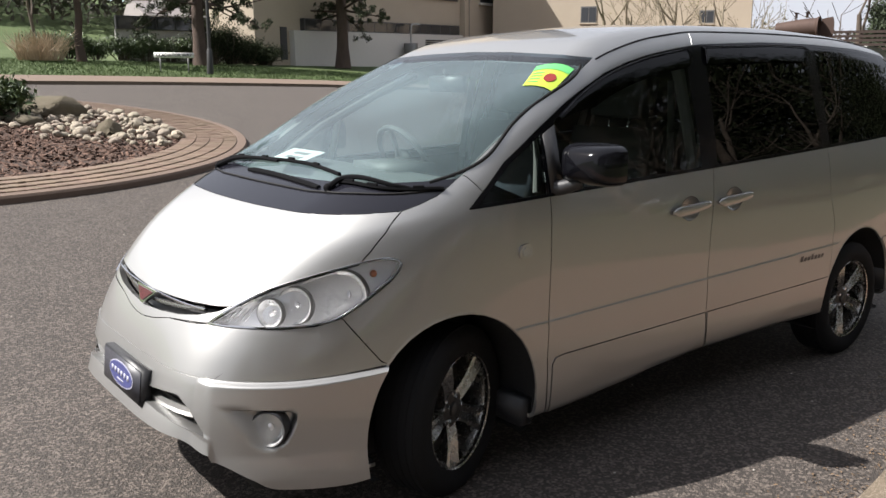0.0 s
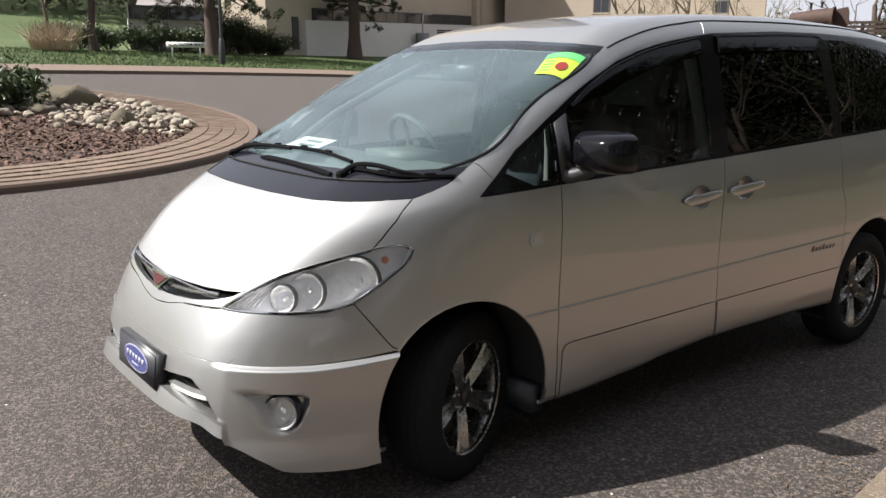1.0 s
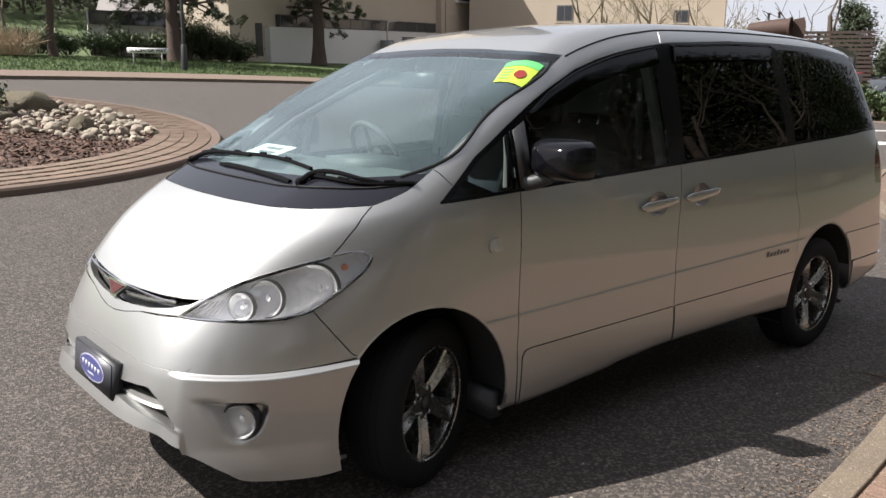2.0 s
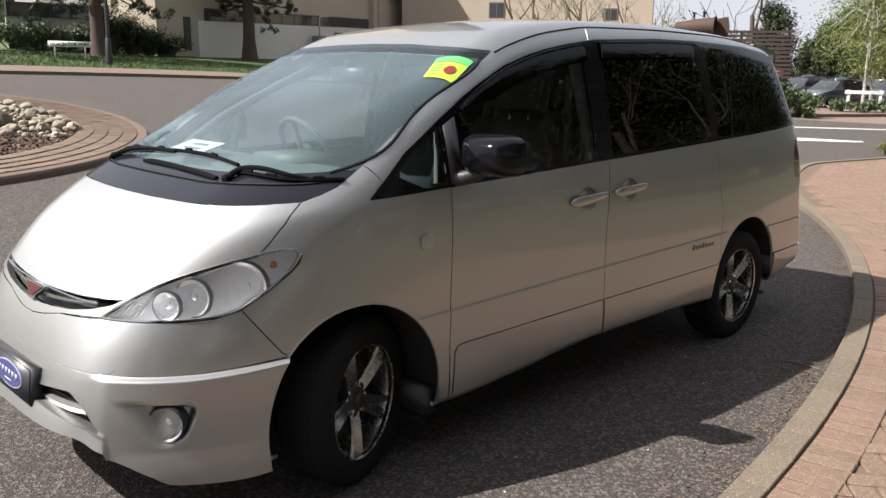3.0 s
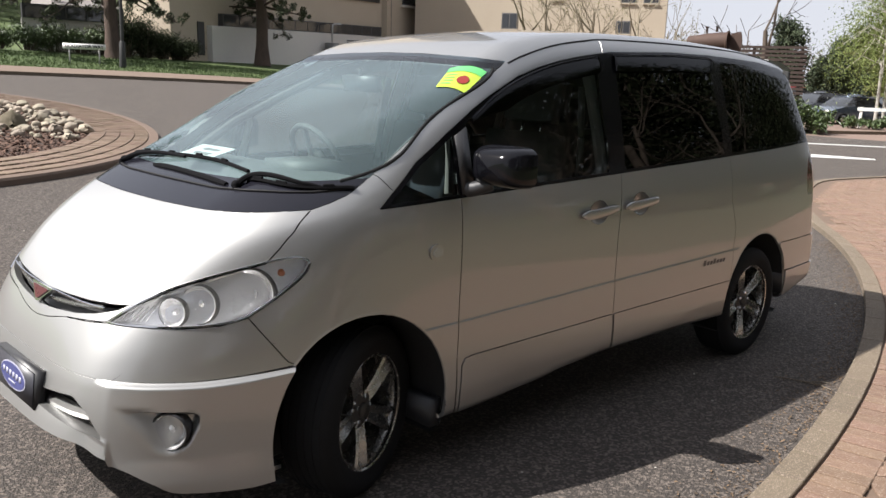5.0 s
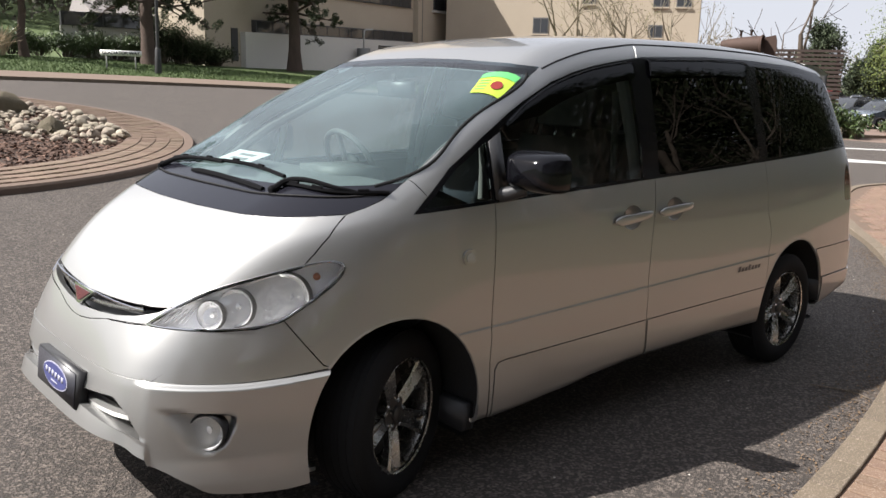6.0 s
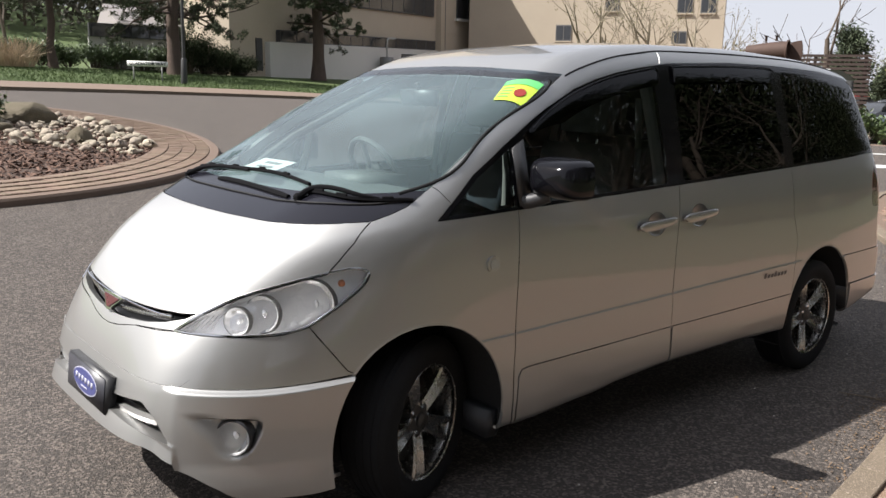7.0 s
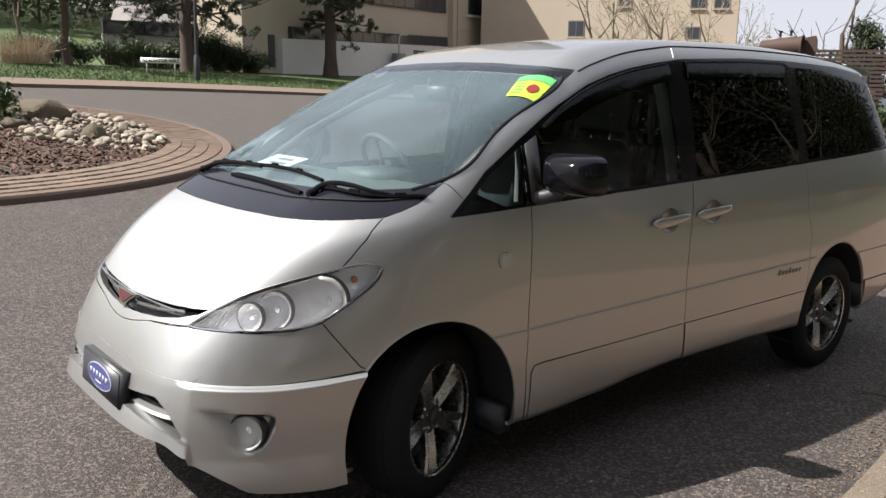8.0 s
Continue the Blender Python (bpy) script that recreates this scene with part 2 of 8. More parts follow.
# ---------- the minivan: the body's surface ----------
# car axes: x ahead from the front axle, y to its own left, z up from the road
TOP = pchip([1.05, 0.95, 0.90, 0.86, 0.75, 0.60, 0.46, 0.30, 0.10, -0.20, -0.50, -0.72, -0.90, -1.2, -1.6, -2.2, -2.8, -3.3, -3.6, -3.9],
            [0.45, 0.66, 0.745, 0.80, 0.91, 1.02, 1.10, 1.185, 1.29, 1.445, 1.595, 1.70, 1.765, 1.81, 1.84, 1.85, 1.835, 1.795, 1.755, 1.70])
BOW = pchip([1.0, 0.5, 0.0, -0.7, -1.2, -2.5], [0.02, 0.024, 0.025, 0.024, 0.01, 0.0])
CROWN = pchip([1.0, 0.4, -0.3, -0.9, -1.5, -3.6], [0.058, 0.058, 0.024, 0.035, 0.064, 0.07])
SECTION = pchip([0.1, 0.22, 0.3, 0.45, 0.6, 0.66, 0.9, 1.05, 1.15, 1.3, 1.5, 1.65, 1.75, 1.9],
                [0.835, 0.865, 0.878, 0.889, 0.890, 0.888, 0.886, 0.878, 0.862, 0.825, 0.762, 0.71, 0.675, 0.62])
FRONT_TAPER = pchip([0.2, 0.5, 0.66, 0.8, 0.945, 1.13, 1.4], [0.012, 0.024, 0.055, 0.09, 0.12, 0.14, 0.22])
NOSE = pchip([0.15, 0.22, 0.27, 0.33, 0.43, 0.57, 0.66, 0.74, 0.82, 1.0], [0.90, 0.965, 1.0, 1.012, 1.01, 0.99, 0.962, 0.93, 0.895, 0.82])
TAIL = pchip([0.2, 0.36, 0.6, 0.78, 0.98, 1.13, 1.28, 1.54, 1.73, 1.9], [-3.82, -3.90, -3.90, -3.86, -3.83, -3.79, -3.73, -3.62, -3.53, -3.45])
SILL = pchip([1.0, 0.9, 0.7, 0.45, -0.3, -0.7, -1.46, -2.0, -2.55, -3.3, -3.75], [0.345, 0.334, 0.242, 0.224, 0.25, 0.27, 0.325, 0.325, 0.305, 0.29, 0.345])


def smax(a, b, k):
    h = np.maximum(k - np.abs(a - b), 0) / k
    return np.maximum(a, b) + h * h * k * 0.25


def top_height(x, y):
    y2 = y * y
    swell = 0.042 * np.exp(-((x - 0.35) / 0.4) ** 2) + 0.007 * np.exp(-((x + 0.3) / 0.35) ** 2) + 0.02 / (1 + np.exp((x + 1.0) / 0.1))
    return TOP(x + BOW(x) * y2) - CROWN(x) * y2 + swell


LIP_BASE = pchip([0.0, 0.25, 0.48, 0.57, 0.62], [0.402, 0.402, 0.394, 0.362, 0.342])


def sill_line(x, y):
    """The lower edge: raised under the middle of the front bumper, between its two corner spats."""
    mid = 1 / (1 + np.exp(np.clip((y - 0.588) / 0.009, -50, 50))) / (1 + np.exp(np.clip(-(x - 0.80) / 0.02, -50, 50)))
    return SILL(x) + mid * (LIP_BASE(y) - SILL(x))


def crease_height(x):
    return 0.651 + (x + 0.25) * (0.697 - 0.651) / (-2.35)


def half_width(x, z):
    ends = 1 / (1 + np.exp(np.clip((x + 0.2) / 0.01, -50, 50))) / (1 + np.exp(np.clip((-2.66 - x) / 0.01, -50, 50)))
    low = np.clip((crease_height(x) - z) / 0.2, -1, 1)
    w = 0.0035 * ends / (1 + np.exp(np.clip((z - crease_height(x)) / 0.0010, -50, 50))) * (1 - 0.6 * np.maximum(low, 0))
    w = w + SECTION(z) + 0.002 - FRONT_TAPER(z) * np.maximum(0, x + 0.45) ** 2
    return w - 0.055 * np.maximum(0, -2.7 - x) ** 2


def hull(p):
    """Signed height over the body's surface, left open below."""
    x, y, z = p[..., 0], np.abs(p[..., 1]), p[..., 2]
    slope = (top_height(x + 0.01, y) - top_height(x - 0.01, y)) / 0.02
    side = y - half_width(x, z)
    top = (z - top_height(x, y)) / np.sqrt(1 + slope * slope)
    nose = (x - NOSE(z) + 0.204 * (y / 0.65) ** 4.6) * 0.85
    tail = TAIL(z) - 0.075 + 0.10 * (y / 0.84) ** 4 - x
    k = 0.09 + 0.19 / (1 + np.exp(-(x + 0.1) / 0.12)) + 0.03 / (1 + np.exp(-(x + 1.1) / 0.1))
    f = smax(side, top, k)
    f = smax(f, nose, 0.10)
    return smax(f, tail, 0.10)


def body(p):
    """Signed height over the closed body."""
    return smax(hull(p), sill_line(p[..., 0], np.abs(p[..., 1])) - p[..., 2], 0.03)


def surface_normal(p, e=0.002):
    g = np.stack([body(p + e * a) - body(p - e * a) for a in np.eye(3)], -1)
    return g / np.linalg.norm(g, axis=-1, keepdims=True)


def on_surface(inner, outer, shape=None):
    shape = shape or body
    lo, hi = np.zeros(inner.shape[:-1]), np.ones(inner.shape[:-1])
    for _ in range(36):
        mid = (lo + hi) / 2
        inside = shape(inner + (outer - inner) * mid[..., None]) < 0
        lo, hi = np.where(inside, mid, lo), np.where(inside, hi, mid)
    return inner + (outer - inner) * lo[..., None]


OUT = ((-4.2, 1.3), (0.0, 1.15), (-0.05, 2.15))
INN = ((-3.05, 0.12), (0.0, 0.42), (0.62, 1.0))


def shell_half():
    """The left half of the closed body as one mesh, car axes."""
    nx, ny, nz = 150, 26, 50
    us, vs, ws = np.linspace(0, 1, nx + 1), np.linspace(0, 1, ny + 1), np.linspace(0, 1, nz + 1)
    bm = bmesh.new()
    seen = {}

    def point(key, q):
        if key not in seen:
            seen[key] = bm.verts.new(q)
        return seen[key]

    def lerp(rng, t):
        return rng[0] + (rng[1] - rng[0]) * t

    def sheet(ii, jj, keyfn, parfn):
        I, J = np.meshgrid(ii, jj, indexing="ij")
        par = parfn(I, J)
        outer = np.stack([lerp(OUT[a], par[a]) for a in range(3)], -1)
        inner = np.stack([lerp(INN[a], par[a]) for a in range(3)], -1)
        P = on_surface(inner, outer)
        for i in range(len(ii) - 1):
            for j in range(len(jj) - 1):
                q = [point(keyfn(a, b), P[a, b]) for a, b in ((i, j), (i + 1, j), (i + 1, j + 1), (i, j + 1))]
                if len(set(q)) == 4:
                    bm.faces.new(q)

    one = np.ones_like
    sheet(us, ws, lambda i, j: (i, ny, j), lambda I, J: (I, one(I), J))
    sheet(us, vs, lambda i, j: (i, j, nz), lambda I, J: (I, J, one(I)))
    sheet(us, vs, lambda i, j: (i, j, 0), lambda I, J: (I, J, 0 * I))
    sheet(vs, ws, lambda i, j: (nx, i, j), lambda I, J: (one(I), I, J))
    sheet(vs, ws, lambda i, j: (0, i, j), lambda I, J: (0 * I, I, J))
    for v in bm.verts:
        if abs(v.co.y) < 2e-3:
            v.co.y = 0.0
    bmesh.ops.recalc_face_normals(bm, faces=bm.faces)
    return bm


def in_poly(u, v, poly):
    c = False
    n = len(poly)
    for i in range(n):
        (x0, y0), (x1, y1) = poly[i - 1], poly[i]
        if (y0 > v) != (y1 > v) and u < (x1 - x0) * (v - y0) / (y1 - y0) + x0:
            c = not c
    return c


class Shell:
    """The half body, cut along outlines that are laid on it from the side, the front or above."""
    def __init__(self):
        self.bm = shell_half()
        self.layer = self.bm.faces.layers.int.new("panel")
        self.names = ["body"]

    def axes(self, view):
        if isinstance(view, str):
            return {"side": (Vector((1, 0, 0)), Vector((0, 0, 1)), Vector((0, 1, 0))),
                    "front": (Vector((0, 1, 0)), Vector((0, 0, 1)), Vector((1, 0, 0))),
                    "top": (Vector((1, 0, 0)), Vector((0, 1, 0)), Vector((0, 0, 1)))}[view]
        d = Vector(view).normalized()
        u = Vector((0, 0, 1)).cross(d).normalized()
        return u, d.cross(u), d

    def cut(self, name, poly, view, where=lambda c, n: True, over=None):
        """Cuts along the closed outline and hands the faces within to the named panel. over: panels it may take from."""
        poly = [tuple(p) for p in poly]
        u, v, d = self.axes(view)
        bm = self.bm
        self.score(poly + [poly[0]], view, where)
        if name not in self.names:
            self.names.append(name)
        k = self.names.index(name)
        allowed = None if over is None else {self.names.index(o) for o in over}
        us = [p[0] for p in poly]
        vs = [p[1] for p in poly]
        for f in bm.faces:
            if allowed is not None and f[self.layer] not in allowed:
                continue
            c = f.calc_center_median()
            a, b = c.dot(u), c.dot(v)
            if min(us) < a < max(us) and min(vs) < b < max(vs) and f.normal.dot(d) > 0.02 and where(c, f.normal) and in_poly(a, b, poly):
                f[self.layer] = k

    def score(self, line, view, where=lambda c, n: True, pad=0.012):
        """Cuts edges along an open line."""
        u, v, d = self.axes(view)
        bm = self.bm
        us = [p[0] for p in line]
        vs = [p[1] for p in line]
        m = 0.09
        near = []
        for f in bm.faces:
            c = f.calc_center_median()
            a, b = c.dot(u), c.dot(v)
            if min(us) - m < a < max(us) + m and min(vs) - m < b < max(vs) + m and f.normal.dot(d) > -0.05 and where(c, f.normal):
                near.append(f)
        for (a0, b0), (a1, b1) in zip(line, line[1:]):
            e = Vector((a1 - a0, b1 - b0))
            L = e.length
            if L < 1e-5:
                continue
            e /= L
            pick = []
            for f in near:
                if not f.is_valid:
                    continue
                s = [((w.co.dot(u) - a0) * e.x + (w.co.dot(v) - b0) * e.y, -(w.co.dot(u) - a0) * e.y + (w.co.dot(v) - b0) * e.x) for w in f.verts]
                if max(q[0] for q in s) > -pad * 0.1 and min(q[0] for q in s) < L + pad * 0.1 and min(q[1] for q in s) < 1e-6 < max(q[1] for q in s) + 2e-6:
                    pick.append(f)
            if not pick:
                continue
            geom = set(pick)
            for f in pick:
                geom.update(f.edges)
                geom.update(f.verts)
            no = (u * -e.y + v * e.x)
            res = bmesh.ops.bisect_plane(bm, geom=list(geom), dist=1e-5, plane_co=u * a0 + v * b0, plane_no=no)
            near += [g for g in res["geom"] if isinstance(g, bmesh.types.BMFace)]
            near = [f for f in dict.fromkeys(near) if f.is_valid]

    def take(self, name):
        """Verts and faces of one panel, on the left half."""
        k = self.names.index(name)
        idx, verts, faces = {}, [], []
        for f in self.bm.faces:
            if f[self.layer] == k:
                row = []
                for w in f.verts:
                    if w not in idx:
                        idx[w] = len(verts)
                        verts.append(tuple(w.co))
                    row.append(idx[w])
                faces.append(row)
        return np.array(verts), faces


def dress(verts, faces, gap=0.002, rim=0.014, lift=0.0, centre=False):
    """Draws a panel's free edge in by half a gap, turns it inwards, and gives smooth normals. centre: its edge on y = 0 stays."""
    V = np.array(verts, float)
    N = surface_normal(V)
    edges = {}
    for f in faces:
        for a, b in zip(f, f[1:] + f[:1]):
            edges[(a, b)] = edges.get((a, b), 0) + 1
    free = [(a, b) for (a, b) in edges if (b, a) not in edges]
    if centre:
        free = [(a, b) for a, b in free if not (abs(V[a, 1]) < 1e-6 and abs(V[b, 1]) < 1e-6)]
    pull = np.zeros_like(V)
    for a, b in free:
        t = V[b] - V[a]
        ins = np.cross(N[a], t)
        ln = np.linalg.norm(ins)
        if ln > 1e-9:
            pull[a] += ins / ln
            pull[b] += ins / ln
    ln = np.linalg.norm(pull, axis=1)
    has = ln > 1e-6
    pull[has] /= ln[has][:, None]
    if centre:
        pull[np.abs(V[:, 1]) < 1e-6, 1] = 0
    W = V + pull * gap
    W += N * (lift(V) if callable(lift) else lift)[..., None] if callable(lift) else N * lift
    out_v, out_n, out_f = [tuple(q) for q in W], [tuple(q) for q in N], [list(f) for f in faces]
    made = {}

    def low(i):
        if i not in made:
            n0 = -pull[i] if has[i] else N[i]
            made[i] = (len(out_v), len(out_v) + 1)
            out_v.append(tuple(W[i]))
            out_n.append(tuple(n0))
            out_v.append(tuple(W[i] - N[i] * rim))
            out_n.append(tuple(n0))
        return made[i]
    if rim:
        for a, b in free:
            (a0, a1), (b0, b1) = low(a), low(b)
            out_f.append([b0, a0, a1, b1])
    return out_v, out_f, out_n


def mirrored(v, f, n):
    return [(x, -y, z) for x, y, z in v], [q[::-1] for q in f], [(x, -y, z) for x, y, z in n]


def both(v, f, n):
    v2, f2, n2 = mirrored(v, f, n)
    k = len(v)
    return v + v2, f + [[i + k for i in q] for q in f2], n + n2

# ---------- the minivan: cutting the panels ----------
def ellipse(cx, cz, rx, rz, n=28):
    return [(cx + rx * math.cos(2 * math.pi * k / n), cz + rz * math.sin(2 * math.pi * k / n)) for k in range(n)]


FRONT, CORNER = "front", (0.72, 0.69, 0.0)
left_side = lambda c, n: c.y > 0.35 and n.y > 0.12
ahead = lambda c, n: c.x > 0.1
shell = Shell()


def flat(view, pts):
    u, v, d = shell.axes(view)
    return [(Vector(p).dot(u), Vector(p).dot(v)) for p in pts]


hood_rear = [(0.0, 1.112), (0.18, 1.112), (0.35, 1.114), (0.526, 1.116), (0.628, 1.119), (0.693, 1.124), (0.746, 1.131)]
screen_base = [(0.0, 1.174), (0.289, 1.174), (0.45, 1.177), (0.579, 1.179), (0.695, 1.185), (0.755, 1.194), (0.777, 1.208)]
SCREEN_SIDE = [(0.778, 1.263), (0.769, 1.399), (0.747, 1.490), (0.723, 1.576), (0.702, 1.635), (0.684, 1.675)]
shell.cut("windscreen", [(-0.1, 1.174)] + screen_base + SCREEN_SIDE + [(0.60, 1.686), (0.264, 1.702), (-0.1, 1.708)],
          FRONT, lambda c, n: -1.2 < c.x < 0.6 and n.z > 0.3)
shell.cut("shade_band", [(-0.1, 1.668), (0.264, 1.664), (0.60, 1.650), (0.705, 1.640), (0.71, 1.69), (0.264, 1.72), (-0.1, 1.72)], FRONT, lambda c, n: c.x < -0.4, over=["windscreen"])
shell.cut("screen_band", [(-0.1, 1.174)] + screen_base + [(0.776, 1.233), (0.739, 1.227), (0.715, 1.224)] + [(y, z + 0.034) for y, z in screen_base[3::-1]] + [(-0.1, 1.208)], FRONT, lambda c, n: c.x > -0.2, over=["windscreen"])
shell.cut("cowl_panel", [(-0.1, 1.112)] + hood_rear + [(0.763, 1.150), (0.776, 1.177), (0.777, 1.208)] + screen_base[-2::-1] + [(-0.1, 1.174)], FRONT, ahead_c := (lambda c, n: c.x > -0.2), over=["body"])
lamp_top = [(0.554, 0.833), (0.619, 0.887), (0.693, 0.930), (0.749, 0.962)]
shell.cut("hood", [(-0.1, 0.798), (0.0, 0.798), (0.165, 0.804), (0.34, 0.814), (0.43, 0.822)] + lamp_top + [(0.755, 1.004), (0.758, 1.063), (0.746, 1.131)] + hood_rear[-2::-1] + [(-0.1, 1.112)], FRONT, ahead_c, over=["body"])
lamp = [(0.835, 0.490, 0.769), (0.777, 0.585, 0.768), (0.659, 0.681, 0.766), (0.558, 0.731, 0.771), (0.472, 0.761, 0.792), (0.387, 0.782, 0.840), (0.303, 0.798, 0.897),
        (0.268, 0.803, 0.930), (0.255, 0.803, 0.956), (0.269, 0.796, 0.969), (0.313, 0.779, 0.975), (0.402, 0.748, 0.961), (0.532, 0.694, 0.930), (0.664, 0.620, 0.887), (0.759, 0.554, 0.833)]
shell.cut("headlamp_lens", flat(CORNER, lamp), CORNER, ahead, over=["body", "hood"])
shell.cut("grille_surround", [(-0.1, 0.708), (0.043, 0.710), (0.12, 0.719), (0.249, 0.745), (0.476, 0.772), (0.515, 0.795), (0.558, 0.834), (0.43, 0.822), (0.34, 0.814), (0.165, 0.804), (0.0, 0.798), (-0.1, 0.798)], FRONT, ahead, over=["body"])
shell.cut("grille_opening", [(-0.1, 0.742), (0.013, 0.744), (0.15, 0.752), (0.30, 0.768), (0.42, 0.789), (0.50, 0.812), (0.53, 0.832), (0.43, 0.822), (0.34, 0.814), (0.165, 0.804), (0.0, 0.798), (-0.1, 0.798)], FRONT, ahead, over=["grille_surround"])
ledge = [(0.28, 0.838, 0.618), (0.327, 0.829, 0.613), (0.504, 0.781, 0.598), (0.647, 0.725, 0.593), (0.76, 0.663, 0.596), (0.869, 0.572, 0.602), (0.95, 0.40, 0.604), (1.0, 0.0, 0.604), (1.05, -0.4, 0.604)]
seam = [(0.466, 0.752, 0.789), (0.416, 0.788, 0.712), (0.356, 0.820, 0.627)]
shell.cut("bumper_cover", flat(CORNER, [(0.92, -0.4, 0.708), (0.904, 0.043, 0.710), (0.882, 0.249, 0.745), (0.836, 0.493, 0.770), (0.778, 0.588, 0.769), (0.658, 0.679, 0.765), (0.555, 0.725, 0.769)]
                                + seam + ledge[1:]), CORNER, ahead, over=["body"])
shell.cut("bumper_skirt", flat(CORNER, ledge + [(1.1, -0.4, 0.0), (0.3, 0.9, 0.0)]), CORNER, lambda c, n: c.x > 0.28, over=["body"])
shell.cut("air_intake", [(-0.1, 0.516), (0.227, 0.516), (0.40, 0.530), (0.463, 0.535), (0.500, 0.515), (0.572, 0.432), (0.563, 0.412), (0.543, 0.416), (0.441, 0.446), (0.285, 0.462), (-0.1, 0.466)], FRONT, ahead, over=["bumper_skirt"])
# fog lamp recess, seen along the corner: sharp above and outside, fading towards the intake
RECESS = [(-0.184, 0.528), (0.083, 0.495), (0.088, 0.466), (0.052, 0.388), (-0.012, 0.355), (-0.064, 0.369)]
RECESS_SOFT = [0.014, 0.014, 0.016, 0.022, 0.034, 0.13]

belt = [(-0.019, 1.127), (-0.40, 1.145), (-0.95, 1.166), (-1.47, 1.187), (-2.37, 1.222), (-3.20, 1.256), (-3.67, 1.277)]
opening = belt + [(-3.58, 1.52), (-3.50, 1.695), (-3.44, 1.728), (-3.1, 1.757), (-2.55, 1.772), (-2.1, 1.770), (-1.547, 1.746), (-1.45, 1.734), (-1.30, 1.714), (-1.14, 1.688),
                  (-0.99, 1.655), (-0.849, 1.614), (-0.649, 1.531), (-0.554, 1.486), (-0.38, 1.392), (-0.203, 1.285)]
shell.cut("window_surround", opening, "side", left_side, over=["body"])
shell.cut("quarter_glass", [(-0.065, 1.143), (-0.385, 1.157), (-0.395, 1.375), (-0.215, 1.270)], "side", left_side, over=["window_surround"])
shell.cut("front_glass", [(-0.485, 1.163), (-1.385, 1.197), (-1.405, 1.50), (-1.43, 1.715), (-1.30, 1.697), (-1.14, 1.669), (-0.99, 1.636), (-0.86, 1.595), (-0.66, 1.513), (-0.56, 1.464), (-0.485, 1.424)],
          "side", left_side, over=["window_surround"])
shell.cut("rear_glass", [(-1.51, 1.215), (-1.525, 1.203), (-2.445, 1.239), (-2.465, 1.255), (-2.48, 1.740), (-2.46, 1.752), (-1.60, 1.732), (-1.585, 1.718)], "side", left_side, over=["window_surround"])
shell.cut("side_glass", [(-2.555, 1.246), (-3.63, 1.290), (-3.545, 1.52), (-3.47, 1.675), (-3.42, 1.708), (-3.1, 1.740), (-2.60, 1.755)], "side", left_side, over=["window_surround"])
gap_front = [(-0.402, 1.145), (-0.396, 0.95), (-0.389, 0.68), (-0.385, 0.51), (-0.405, 0.18)]
gap_mid = [(-1.472, 1.1862), (-1.442, 0.90), (-1.437, 0.68), (-1.439, 0.505), (-1.465, 0.18)]
shell.cut("front_door", [gap_front[0], (-0.95, 1.166)] + gap_mid + gap_front[:0:-1], "side", left_side, over=["body"])
shell.cut("sliding_door", [gap_mid[0], (-2.37, 1.222), (-2.52, 1.228), (-2.53, 0.98), (-2.60, 0.82), (-2.56, 0.18)] + gap_mid[:0:-1], "side", left_side, over=["body"])
shell.cut("fender", [(-0.019, 1.1265), (-0.085, 1.185), (-0.045, 1.238), (0.06, 1.30), (1.3, 1.30), (1.3, 0.1), (-0.405, 0.1)] + gap_front[::-1][1:], "side", left_side, over=["body"])
shell.cut("fender", [(0.3, 0.60), (0.3, 1.3), (-0.02, 1.3), (-0.02, 0.6)], "side", lambda c, n: c.y > 0.70 and c.z < 1.22, over=["body"])
for nm, src, cx in (("front_door_skirt", "front_door", 0), ("sliding_door_skirt", "sliding_door", 0)):
    lo = [(-0.414, 0.47), (-0.43, 0.496), (-0.47, 0.502), (-1.431, 0.511), (-1.446, 0.30), (-1.458, 0.18), (-0.418, 0.18)] if src == "front_door" else [(-1.446, 0.511), (-2.70, 0.518), (-2.70, 0.18), (-1.474, 0.18), (-1.46, 0.30)]
    shell.cut(nm, lo, "side", left_side, over=[src])
for dz in (-0.010, -0.0035, 0.0, 0.0035, 0.010):
    shell.score([(-0.21, crease_height(-0.21) + dz), (-2.64, crease_height(-2.64) + dz)], "side", left_side)
ARCH_F, ARCH_R = ellipse(0.045, 0.335, 0.386, 0.418, 44), ellipse(-2.945, 0.335, 0.405, 0.420, 44)
for nm, poly in (("arch_front", ARCH_F), ("arch_rear", ARCH_R)):
    shell.cut(nm, poly + [], "side", lambda c, n: c.y > 0.3, over=None)
    k = shell.names.index(nm)
    cx = 0.045 if nm == "arch_front" else -2.945
    for f in shell.bm.faces:
        c = f.calc_center_median()
        if abs(c.x - cx) < 0.33 and c.z < 0.45 and c.y > 0.42:
            f[shell.layer] = k
shell.cut("rear_bumper", [(-3.20, 0.668), (-3.45, 0.664), (-3.80, 0.660), (-4.3, 0.66), (-4.3, 0.1), (-3.2, 0.1)], "side", lambda c, n: c.x < -3.22, over=["body"])
shell.cut("rear_skirt", [(-3.20, 0.480), (-3.45, 0.476), (-3.80, 0.470), (-4.3, 0.47), (-4.3, 0.1), (-3.2, 0.1)], "side", lambda c, n: c.x < -3.22, over=["rear_bumper"])
shell.cut("tail_lamp", smooth_poly([(-3.595, 1.08), (-3.605, 0.98), (-3.64, 0.93), (-4.1, 0.93), (-4.1, 1.25), (-3.70, 1.25), (-3.63, 1.16)], 1), "side", lambda c, n: c.y > 0.35, over=["body"])
